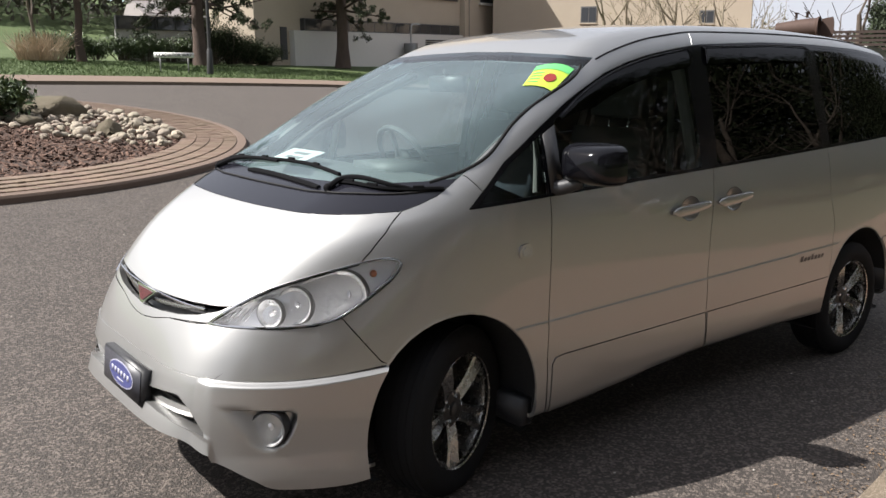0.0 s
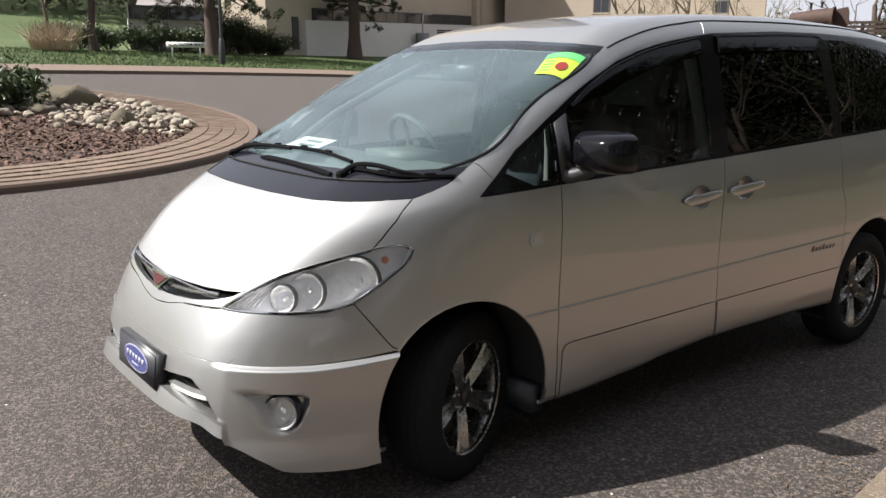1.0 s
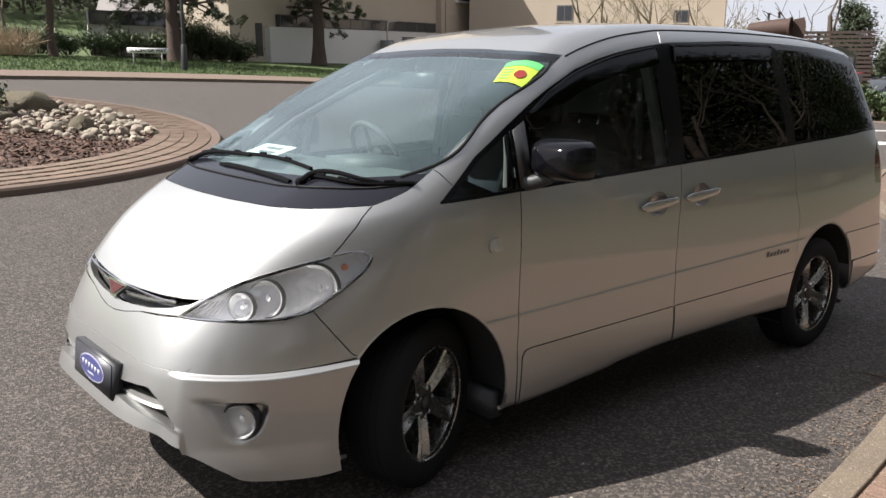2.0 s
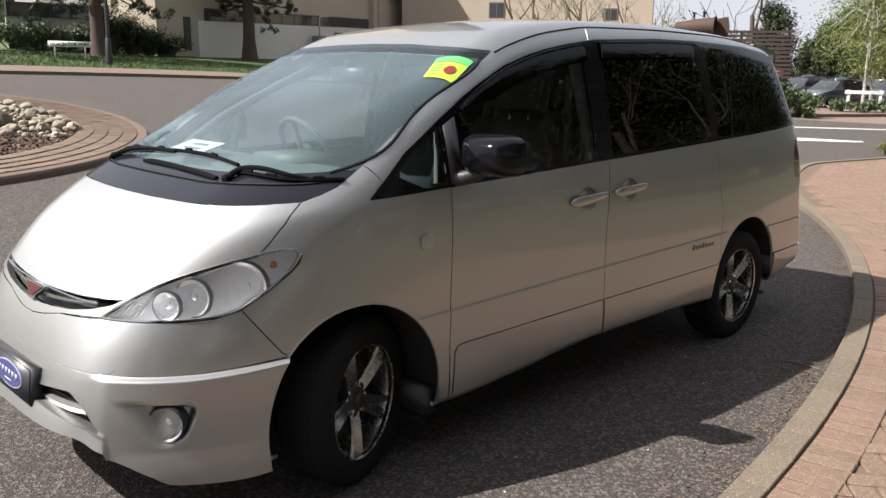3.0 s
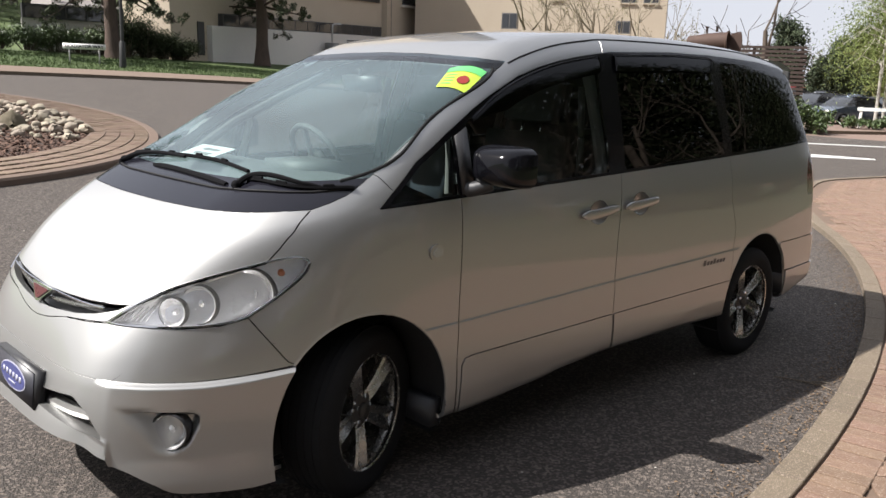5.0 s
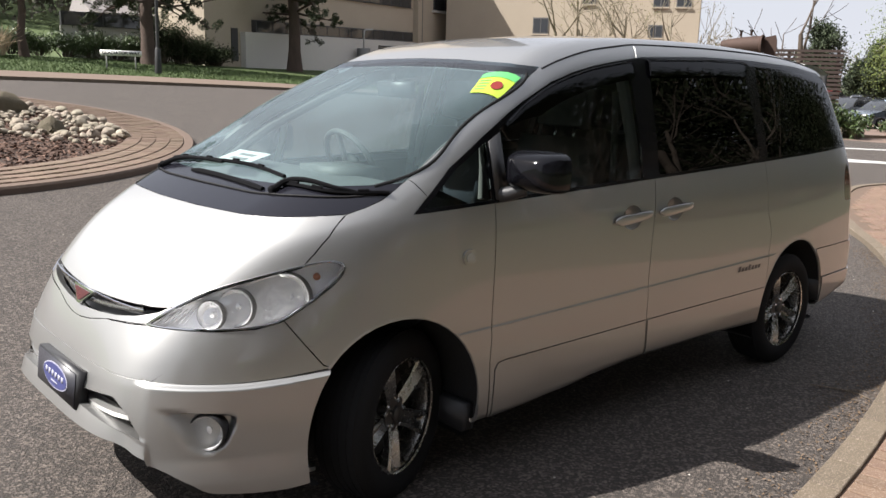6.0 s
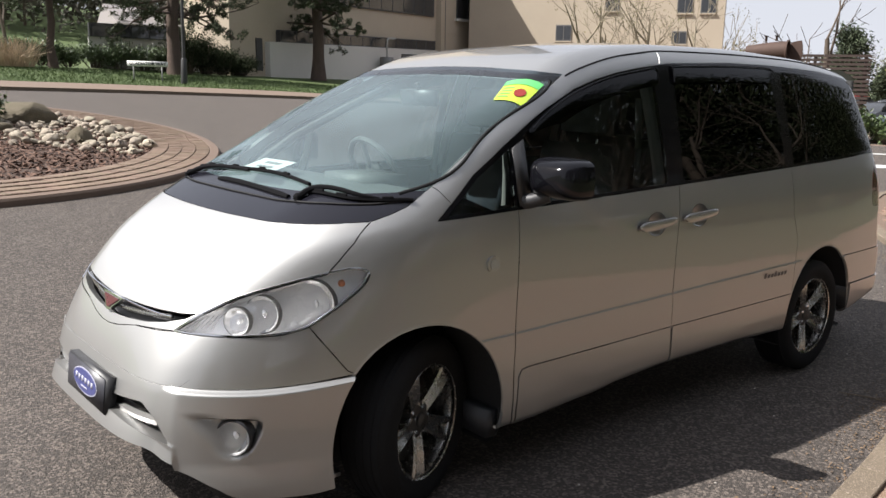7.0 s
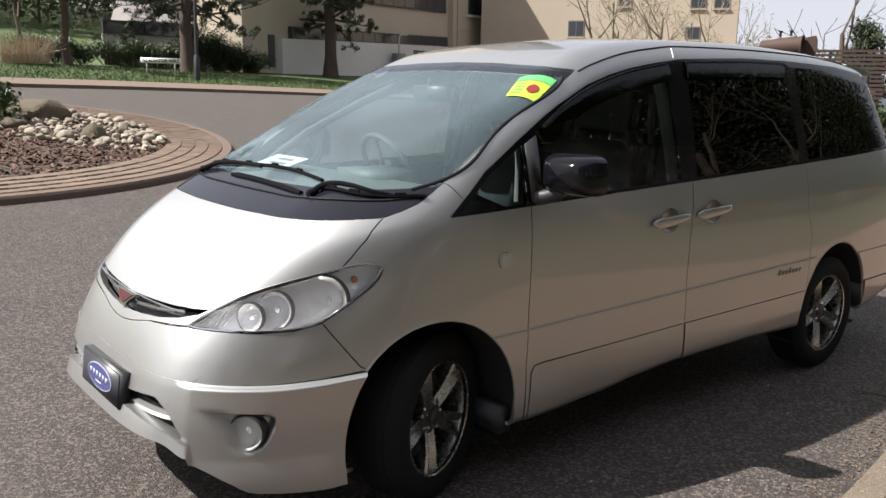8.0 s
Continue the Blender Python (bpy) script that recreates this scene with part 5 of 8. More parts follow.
for x in np.linspace(-0.80, -3.45, 22):
    rows.append([bm.verts.new((x, y, float(top_height(np.array(x), np.array(abs(y)))) - 0.035)) for y in np.linspace(-0.60, 0.60, 9)])
for a, b in zip(rows, rows[1:]):
    for k in range(8):
        bm.faces.new((a[k], a[k + 1], b[k + 1], b[k]))
part("roof_lining", bm, TRIM_LIGHT, van, "pale roof lining")
bm = bmesh.new()
box(bm, -0.02, 0.02, -0.12, 0.12, -0.035, 0.035, Matrix.Translation((-0.60, -0.02, 1.56)) @ pose(0, 0, 0, 0, 12, 0))
tube(bm, [(-0.60, -0.02, 1.58), (-0.58, -0.02, 1.625)], 0.012, 6)
part("rear_view_mirror", bm, BLACK_PLASTIC, van, bevel=0.01)
# door inner trims close the cabin below the belt
for s in (1, -1):
    bm = bmesh.new()
    rows = []
    for x in np.linspace(-0.02, -3.5, 24):
        rows.append([bm.verts.new((x, s * (float(side_y(x, z)[0][1]) - 0.07), z)) for z in ((0.80 if x > -0.40 or x < -2.45 else 0.42), 0.86, 1.02, 1.10 + 0.035 * (-x))])
    for a, b in zip(rows, rows[1:]):
        for k in range(3):
            bm.faces.new((a[k], a[k + 1], b[k + 1], b[k]))
    part("door_trim", bm, SEAT, van, "grey inner door trim")
bm = bmesh.new()
box(bm, -3.56, -3.50, -0.66, 0.66, 0.42, 1.72)
part("tailgate_trim", bm, CARPET, van)

# sticker behind the screen and a sheet of paper on the dashboard
STICK_Y = material("sticker_yellow", (0.44, 0.60, 0.05), 0.5, 0.0, (0.40, 0.55, 0.06), 5, 60, 0.4)
STICK_G = material("sticker_green", (0.10, 0.50, 0.14), 0.5, 0.0, (0.12, 0.45, 0.15), 5, 60, 0.4)
STICK_R = material("sticker_red", (0.26, 0.025, 0.02), 0.5, 0.0, (0.22, 0.025, 0.02), 5, 60, 0.4)
PAPER = material("white_paper", (0.78, 0.80, 0.80), 0.8, 0.0, (0.7, 0.72, 0.72), 4, 60, 0.4)


def screen_quad(bm, a, b, c, d, lift, cols=6):
    """A patch on the windscreen between four corners (x, y)."""
    grid = []
    for i in range(cols + 1):
        s = i / cols
        row = []
        for j in range(3):
            t = j / 2
            x = (a[0] * (1 - s) + b[0] * s) * (1 - t) + (d[0] * (1 - s) + c[0] * s) * t
            y = (a[1] * (1 - s) + b[1] * s) * (1 - t) + (d[1] * (1 - s) + c[1] * s) * t
            row.append(bm.verts.new(on_glass((x, y), lift)))
        grid.append(row)
    for i in range(cols):
        for j in range(2):
            bm.faces.new((grid[i][j], grid[i + 1][j], grid[i + 1][j + 1], grid[i][j + 1]))


st_a, st_b, st_c, st_d = (-0.447, 0.650), (-0.525, 0.735), (-0.683, 0.700), (-0.593, 0.579)


def st_point(s, t):
    x = (st_a[0] * (1 - s) + st_b[0] * s) * (1 - t) + (st_d[0] * (1 - s) + st_c[0] * s) * t
    y = (st_a[1] * (1 - s) + st_b[1] * s) * (1 - t) + (st_d[1] * (1 - s) + st_c[1] * s) * t
    return x, y


bm = bmesh.new()
screen_quad(bm, st_a, st_b, st_c, st_d, 0.004)
sticker = part("sticker", bm, STICK_Y, van, "yellow and green price card with a red spot")
bm = bmesh.new()
screen_quad(bm, st_point(0, 0.74), st_point(1, 0.74), st_c, st_d, 0.006)
part("green_band", bm, STICK_G, sticker)
bm = bmesh.new()
cen = [on_glass(st_point(0.66 + 0.17 * math.cos(k * math.pi / 10), 0.38 + 0.17 * math.sin(k * math.pi / 10)), 0.007) for k in range(20)]
bm.faces.new([bm.verts.new(p) for p in cen])
part("red_spot", bm, STICK_R, sticker)
bm = bmesh.new()
for q in range(4):
    t = 0.14 + 0.14 * q
    screen_quad(bm, st_point(0.06, t), st_point(0.40, t), st_point(0.40, t + 0.04), st_point(0.06, t + 0.04), 0.006, 2)
part("text_bars", bm, STICK_G, sticker)
bm = bmesh.new()
prism(bm, [(0.235, -0.215), (-0.115, -0.64), (-0.120, -0.345), (0.205, 0.005)], 1.238, 1.240)
tagged(part("paper_sheet", bm, PAPER, van, smooth=False), "white paper sheet on the dashboard")
bm = bmesh.new()
for q in range(2):
    u = 0.22 + 0.34 * q
    x, y = 0.22 - 0.34 * u, -0.11 - 0.39 * u
    prism(bm, [(x, y - 0.055), (x - 0.06, y - 0.125), (x - 0.06, y + 0.02), (x, y + 0.075)], 1.2405, 1.2412)
part("print_bars", bm, BELT, [o for o in van.children if o.name.startswith("paper_sheet")][0])

# ---------- ground ----------
def ground_z(x, y):
    """The land: level by the kerb and the car park, rising beyond the minivan."""
    d = 0.30 * np.asarray(x, float) - 0.954 * np.asarray(y, float)
    a = (d - 1.9) / 0.5
    sp = np.where(a > 30, a * 0.5, 0.5 * np.log1p(np.exp(np.clip(a, -50, 30))))
    return 0.075 * np.minimum(sp, 34) + 0.03 * np.clip(sp - 34, 0, 21) + 0.16 * np.clip(sp - 55, 0, 60)


def gz(x, y):
    return float(ground_z(x, y))


KC, KR = Vector((0.855, -13.647)), 15.59      # near kerb, arc
RC, RR = Vector((1.55, -12.22)), 6.22         # roundabout

ASPHALT = material("asphalt", (0.032, 0.0258, 0.0222), 0.85, 0.0, (0.054, 0.0450, 0.0390), 1.1, 40, 1.0, bump=0.014, bump_scale=95)


def aggregate(mat, scale, tone, start, strength):
    """Pale chips of stone in a surface."""
    n, l = mat.node_tree.nodes, mat.node_tree.links
    cells, pick, chip, sep = n.new("ShaderNodeTexVoronoi"), n.new("ShaderNodeMapRange"), n.new("ShaderNodeMix"), n.new("ShaderNodeSeparateColor")
    cells.inputs["Scale"].default_value = scale
    l.new(n["Texture Coordinate"].outputs["Object"], cells.inputs["Vector"])
    l.new(cells.outputs["Color"], sep.inputs[0])
    pick.inputs[1].default_value, pick.inputs[2].default_value, pick.inputs[4].default_value = start, 1.0, strength
    l.new(sep.outputs[0], pick.inputs[0])
    chip.data_type = 'RGBA'
    chip.inputs[7].default_value = (*tone, 1)
    base = n["Principled BSDF"].inputs["Base Color"]
    l.new(base.links[0].from_socket, chip.inputs[6])
    l.new(pick.outputs[0], chip.inputs[0])
    l.new(chip.outputs[2], base)


aggregate(ASPHALT, 85, (0.22, 0.182, 0.154), 0.50, 0.62)
GRASS_SOIL = material("lawn_soil", (0.036, 0.068, 0.0144), 0.95, 0.0, (0.072, 0.096, 0.028), 0.5, 20, 0.9, bump=0.02)
PAVING_BED = material("paving_joint_sand", (0.105, 0.070, 0.050), 0.95, 0.0, (0.150, 0.104, 0.075), 6, 90, 0.8, bump=0.003)
FAR_PAVING = material("far_brick_paving", (0.2025, 0.1387, 0.1087), 0.85, 0.0, (0.1575, 0.1125, 0.09), 1.2, 30, 0.8, bump=0.004)
RING = material("ring_concrete", (0.15, 0.105, 0.07875), 0.9, 0.0, (0.1125, 0.07875, 0.06), 5, 60, 0.8, bump=0.003)
BUFF = material("buff_path", (0.165, 0.120, 0.088), 0.9, 0.0, (0.135, 0.098, 0.075), 1.5, 40, 0.8, bump=0.004)
BRICK = material("paving_brick", (0.205, 0.128, 0.088), 0.8, 0.0, (0.130, 0.082, 0.058), 9, 130, 1.0, bump=0.005, bump_scale=130, spread=0.10, hue_spread=0.008)
BRICK_ISLAND = material("paving_brick_worn", (0.205, 0.128, 0.088), 0.8, 0.0, (0.130, 0.082, 0.058), 9, 130, 1.0, bump=0.005, bump_scale=130, spread=0.10, hue_spread=0.008, island=True)
KERB = material("kerb_concrete", (0.146, 0.113, 0.078), 0.85, 0.0, (0.100, 0.080, 0.057), 7, 130, 0.9, bump=0.002, bump_scale=180, spread=0.08)
for m_ in (BRICK, BRICK_ISLAND, KERB):
    aggregate(m_, 300, (0.42, 0.34, 0.27), 0.80, 0.70)
RING_BRICK = material("ring_brick", (0.185, 0.128, 0.090), 0.85, 0.0, (0.125, 0.090, 0.066), 9, 110, 1.0, bump=0.004, bump_scale=120, spread=0.14, hue_spread=0.010, island=True)
ROAD_PAINT = material("white_road_paint", (0.56, 0.56, 0.544), 0.7, 0.0, (0.4, 0.4, 0.384), 3, 60, 0.8)
MULCH = material("bark_mulch", (0.075, 0.0465, 0.03375), 0.95, 0.0, (0.04125, 0.02625, 0.02025), 5, 60, 0.9, bump=0.02)
CHIPS = material("bark_chips", (0.15, 0.08625, 0.06), 0.9, 0.0, (0.075, 0.045, 0.03375), 20, 120, 0.9, spread=0.45, island=True)
STONE = material("river_stone", (0.36, 0.31, 0.24), 0.85, 0.0, (0.21, 0.18, 0.138), 12, 90, 0.9, bump=0.004, spread=0.28, hue_spread=0.015)
BOULDER = material("mossy_boulder", (0.135, 0.108, 0.076), 0.9, 0.0, (0.070, 0.062, 0.034), 3.0, 40, 1.0, bump=0.02, bump_scale=14)


def land(name, X, Y, lift, mat, label, category):
    """A sheet over rows of plan points that lies on the land."""
    Z = ground_z(X, Y) + lift
    V = np.stack([X, Y, Z], -1).reshape(-1, 3)
    a, n = X.shape
    F = [(i * n + j, (i + 1) * n + j, (i + 1) * n + j + 1, i * n + j + 1) for i in range(a - 1) for j in range(n - 1)]
    return tagged(mesh_part(name, V, F, mat), label, category, kind="structure")


def steps(a, b, k):
    """Coordinates from a to b, fine near zero and coarse far off."""
    t = np.linspace(-1, 1, k)
    s = np.sinh(t * 5) / np.sinh(5)
    return np.where(s < 0, -s * a, s * b)


GX, GY = np.meshgrid(steps(-1600, 1600, 170), steps(-1600, 1600, 170), indexing="ij")
land("ground", GX, GY, -0.045, GRASS_SOIL, "grassy land that rises gently to the horizon", "ground")


def arc_y(x):
    return -13.647 + np.sqrt(np.maximum(0.0, KR ** 2 - (x - 0.855) ** 2))


near_edge_far = pchip([-60, -45, -25, -18, -15.5, -13.5, -12, -10, -8.3], [3.0, 2.0, -0.9, -2.3, -2.75, -3.1, -2.75, -1.98, -1.03])


def near_edge(x):
    """The road's edge on the near side."""
    return np.where(x > -8.3, arc_y(np.clip(x, -8.3, 16.0)), near_edge_far(np.minimum(x, -8.3)))


far_edge = pchip([-60, -45, -35, -32, -28, -24, -20, -17, -13.2, -7.5, -3.3, 5, 25], [-2.0, -6.5, -9.9, -11.3, -13.5, -17.5, -20.5, -21.9, -22.4, -21.95, -21.2, -19.6, -15.5])
rx = np.concatenate([np.linspace(-30, -14, 40), np.linspace(-13.8, 3, 130), np.linspace(3.2, 15.5, 50)])
ft = np.linspace(0, 1, 70)
RX = np.repeat(rx[:, None], len(ft), 1)
RY = far_edge(rx)[:, None] + (near_edge(rx) - far_edge(rx))[:, None] * ft[None, :]
land("road", RX, RY, 0.0, ASPHALT, "worn grey asphalt road round the island", "road")

# near pavement: a bed under the bricks, beginning at the kerb
px = np.linspace(-26, 12, 110)
PX = np.repeat(px[:, None], 24, 1)
PY = near_edge(px)[:, None] + 0.10 + (np.linspace(0, 1, 24)[None, :] ** 1.5) * (2.00 + 1.6 * np.clip((-5.0 - px) / 5.0, 0, 1))[:, None]
land("pavement", PX, PY, 0.043, PAVING_BED, "brick paved pavement along the kerb", "pavement")

# unseen verge behind the pavement, its grass dulled for the doors to mirror
VERGE = material("dull_verge_grass", (0.038, 0.048, 0.020), 0.95, 0.0, (0.060, 0.062, 0.030), 0.8, 25, 0.9, bump=0.02)
vx = np.linspace(-26, 24, 90)
VX = np.repeat(vx[:, None], 20, 1)
VY = near_edge(np.minimum(vx, 12))[:, None] + (2.05 + 1.6 * np.clip((-5.0 - vx) / 5.0, 0, 1))[:, None] + np.linspace(0, 1, 20)[None, :] * 9.0
land("verge", VX, VY, 0.03, VERGE, "unseen dull grass verge that the doors mirror", "verge")

# far path, car park
fx = np.concatenate([np.linspace(-19, 25, 80)])
FX = np.repeat(fx[:, None], 5, 1)
FY = far_edge(fx)[:, None] - 0.16 - np.linspace(0, 1, 5)[None, :] * 2.3
land("far_path", FX, FY, 0.07, BUFF, "buff paved path beyond the road", "path")
cx_, cy_ = np.meshgrid(np.linspace(-140, -28.5, 32), np.linspace(-70, 30, 30), indexing="ij")
land("car_park", cx_, np.minimum(cy_, 30), -0.02, FAR_PAVING, "pinkish brick car park and drive", "car park")

# ---------- kerb, paving, roundabout ----------
def arc_block(r0, r1, a0, a1, z0, z1, centre, chamfer=0.004):
    """One paving piece on an arc: 5 sides and worn top edges."""
    am, rm = 0.5 * (a0 + a1), 0.5 * (r0 + r1)
    o = Vector((centre.x + rm * math.sin(am), centre.y + rm * math.cos(am), 0))
    V = []
    for z, c in ((z0, 0), (z1 - chamfer, 0), (z1, chamfer)):
        for r, a in ((r0 + c, a0 + c / r0), (r1 - c, a0 + c / r1), (r1 - c, a1 - c / r1), (r0 + c, a1 - c / r0)):
            V.append((centre.x + r * math.sin(a) - o.x, centre.y + r * math.cos(a) - o.y, z))
    F = [(8, 11, 10, 9)]
    for k in range(2):
        for j in range(4):
            F.append((4 * k + j, 4 * k + (j + 1) % 4, 4 * (k + 1) + (j + 1) % 4, 4 * (k + 1) + j))
    return o, V, F


def mesh_of(name, V, F, mat):
    me = bpy.data.meshes.new(name)
    me.from_pydata(V, [], F)
    me.materials.append(mat)
    bm = bmesh.new()
    bm.from_mesh(me)
    bmesh.ops.recalc_face_normals(bm, faces=bm.faces)
    bm.to_mesh(me)
    bm.free()
    return me


pavement = bpy.data.objects["pavement"]
rng = random.Random(7)


def arc_row(name, r0, r1, length, a_from, a_to, z0, z1, mat, centre, parent, gap=0.006, jitter=0.002):
    """A course of pieces along an arc, one object each, on one mesh."""
    step_a = length / (0.5 * (r0 + r1))
    n = int((a_to - a_from) / step_a)
    o, V, F = arc_block(r0 + gap / 2, r1 - gap / 2, -step_a / 2 + gap / 2 / r0, step_a / 2 - gap / 2 / r0, z0, z1, Vector((0, 0)))
    me = mesh_of(name, V, F, mat)
    for k in range(n):
        a = a_from + (k + 0.5) * step_a
        rm = o.y
        x, y = centre.x + rm * math.sin(a), centre.y + rm * math.cos(a)
        ob = new(name, me)
        ob.parent = parent
        ob.location = (x, y, gz(x, y) + rng.uniform(-jitter, jitter))
        ob.rotation_euler = (rng.uniform(-0.006, 0.006), rng.uniform(-0.006, 0.006), -a)


# angles run from the circle's north point; negative lies behind the minivan
kerb_run = thing("kerb", "pale concrete kerb along the parking bay", "kerb", kind="structure")
arc_row("kerb_stone", KR, KR + 0.130, 0.30, -0.62, 0.47, -0.08, 0.062, KERB, KC, kerb_run, 0.005)
arc_row("brick", KR + 0.135, KR + 0.345, 0.104, -0.36, 0.02, -0.02, 0.060, BRICK, KC, pavement, 0.011, 0.003)


def brick_stuff(name, label, rows, mat, parent=None):
    """Many paving bricks as one joined part: rows of (x, y, turn, length, width)."""
    V, F = [], []
    for x, y, t, L, W in rows:
        c, s = math.cos(t), math.sin(t)
        z = gz(x, y) + 0.053 + rng.uniform(-0.003, 0.003)
        b = len(V)
        tx, ty = rng.uniform(-0.012, 0.012), rng.uniform(-0.012, 0.012)
        for h, e in ((-0.03, 0.0), (-0.004, 0.0), (0.0, 0.005)):
            for u, v in ((-L / 2 + e, -W / 2 + e), (L / 2 - e, -W / 2 + e), (L / 2 - e, W / 2 - e), (-L / 2 + e, W / 2 - e)):
                V.append((x + u * c - v * s, y + u * s + v * c, z + h + tx * u + ty * v))
        F.append((b + 8, b + 9, b + 10, b + 11))
        for k in range(2):
            for j in range(4):
                F.append((b + 4 * k + j, b + 4 * k + (j + 1) % 4, b + 4 * (k + 1) + (j + 1) % 4, b + 4 * (k + 1) + j))
    ob = mesh_part(name, V, F, mat, parent, label, smooth=False)
    ob["kind"] = "stuff"
    return ob


# soldier course beyond the near stretch, then the field of bricks in bond
rows = []
r = KR + 0.24
a = -0.62
while a < -0.36:
    rows.append((KC.x + r * math.sin(a), KC.y + r * math.cos(a), -a + math.pi / 2, 0.202, 0.093))
    a += 0.104 / r
a = 0.021
while a < 0.47:
    rows.append((KC.x + r * math.sin(a), KC.y + r * math.cos(a), -a + math.pi / 2, 0.202, 0.093))
    a += 0.104 / r
turn = 0.62
cu, su = math.cos(turn), math.sin(turn)
singles = []
for i in range(-220, 150):
    for j in range(-90, 120):
        # herringbone: pairs of bricks set at right angles
        u, v = i * 0.104, j * 0.104
        k = (i - j) % 4
        if k == 0:
            bu, bv, bt = u + 0.052, v, 0.0
        elif k == 3:
            bu, bv, bt = u, v + 0.052, math.pi / 2
        else:
            continue
        x, y = -4.0 + bu * cu - bv * su, 4.0 + bu * su + bv * cu
        if x < -17.0 or x > 7.6 or y > 7.0:
            continue
        d = math.hypot(x - KC.x, y - KC.y) - (KR + 0.355)
        if x < -8.0:
            d = min(d, y - float(near_edge(x)) - 0.40)
        if d < -0.06 or d > 1.62 + 1.6 * min(1.0, max(0.0, (-5.0 - x) / 5.0)):
            continue
        item = (x, y, turn + bt, 0.198, 0.094)
        (singles if (-4.6 < x < -0.75 and d < 0.62 and len(singles) < 260) else rows).append(item)
brick_stuff("brick_field", "worn reddish paving bricks in herringbone bond", rows, BRICK_ISLAND, pavement)
o, V, F = None, [], []
for h, e in ((-0.03, 0.0), (-0.004, 0.0), (0.0, 0.005)):
    for u, v in ((-0.1 + e, -0.047 + e), (0.1 - e, -0.047 + e), (0.1 - e, 0.047 - e), (-0.1 + e, 0.047 - e)):
        V.append((u, v, h))
F = [(8, 9, 10, 11)] + [(4 * k + j, 4 * k + (j + 1) % 4, 4 * (k + 1) + (j + 1) % 4, 4 * (k + 1) + j) for k in range(2) for j in range(4)]
brick_mesh = mesh_of("paving_block", V, F, BRICK)
for x, y, t, L, W in singles:
    ob = new("paving_block", brick_mesh)
    ob.parent = pavement
    ob.location = (x, y, gz(x, y) + 0.053 + rng.uniform(-0.003, 0.003))
    ob.rotation_euler = (rng.uniform(-0.012, 0.012), rng.uniform(-0.012, 0.012), t)

# kerb where the pavement turns away to the junction, and the far kerb
def kerb_line(name, label, pts, w, h0, h1):
    t = thing(name, label, "kerb", kind="structure")
    P = curve_through([(x, y, 0) for x, y in pts], 12)
    V, F = [], []
    for i, p in enumerate(P):
        d = (P[min(i + 1, len(P) - 1)] - P[max(i - 1, 0)]).normalized()
        n = Vector((-d.y, d.x, 0))
        z = gz(p.x, p.y)
        for q, h in ((p, h0), (p + n * 0.004, h1 - 0.01), (p + n * 0.014, h1), (p + n * w, h1), (p + n * w, h0)):
            V.append((q.x, q.y, z + h))
    for i in range(len(P) - 1):
        for j in range(4):
            F.append((i * 5 + j, i * 5 + j + 1, (i + 1) * 5 + j + 1, (i + 1) * 5 + j))
    mesh_part("kerb_edge", V, F, KERB, t, smooth=False)
    return t


kerb_line("kerb_far", "low concrete kerb on the far side of the road", [(x, float(far_edge(x))) for x in np.linspace(25, -19, 24)][::-1], -0.15, -0.05, 0.095)
kerb_line("kerb_junction", "pale kerb curving into the junction", [(x, float(near_edge(x))) for x in np.linspace(-8.2, -25, 26)][::-1], 0.13, -0.05, 0.062)
kerb_line("kerb_island", "kerb of the car park island", [(x, float(far_edge(x))) for x in np.linspace(-30, -40, 12)][::-1], -0.15, -0.05, 0.11)

# roundabout: raised ring of bricks in four courses, kerb, mulch bed
ring = thing("roundabout", "brick edged roundabout with mulch, cobbles and shrubs", "roundabout", kind="structure")
V, F = [], []
nseg = 180
for k in range(nseg):
    a = 2 * math.pi * k / nseg
    for r, h in ((RR, -0.05), (RR, 0.060), (RR - 0.02, 0.085), (RR - 0.14, 0.088), (RR - 0.15, 0.078), (RR - 1.02, 0.080), (RR - 1.03, 0.02)):
        x, y = RC.x + r * math.sin(a), RC.y + r * math.cos(a)
        V.append((x, y, gz(x, y) + h))
for k in range(nseg):
    for j in range(6):
        F.append((k * 7 + j, k * 7 + j + 1, ((k + 1) % nseg) * 7 + j + 1, ((k + 1) % nseg) * 7 + j))
mesh_part("ring_base", V, F, RING, ring, "brown kerb ring", smooth=False)
rows = []
for q in range(4):
    r = RR - 0.16 - 0.107 - q * 0.2105
    n = int(2 * math.pi * r / 0.105)
    for k in range(n):
        a = 2 * math.pi * (k + 0.5 * (q % 2)) / n
        if -2.6 < a - 2 * math.pi * (a > math.pi) < 0.9:
            rows.append((RC.x + r * math.sin(a), RC.y + r * math.cos(a), -a + math.pi / 2, 0.206, 0.099))
rb = brick_stuff("ring_bricks", "reddish brown bricks in concentric courses", [(x, y, t, L, W) for x, y, t, L, W in rows], RING_BRICK, ring)
rb.location.z = 0.037
# bed
V, F = [], []
for i in range(20):
    r = (RR - 1.0) * i / 19
    for k in range(90):
        a = 2 * math.pi * k / 90
        x, y = RC.x + r * math.sin(a), RC.y + r * math.cos(a)
        V.append((x, y, gz(x, y) + 0.03 + 0.06 * (1 - (r / 5.22) ** 2) + 0.03 * noise.noise((x * 2, y * 2, 0))))
for i in range(19):
    for k in range(90):
        F.append((i * 90 + k, i * 90 + (k + 1) % 90, (i + 1) * 90 + (k + 1) % 90, (i + 1) * 90 + k))
mesh_part("mulch_bed", V, F, MULCH, ring, "dark brown bark mulch")


def bed_z(x, y):
    r = math.hypot(x - RC.x, y - RC.y)
    return gz(x, y) + 0.03 + 0.06 * (1 - (min(r, 5.22) / 5.22) ** 2)


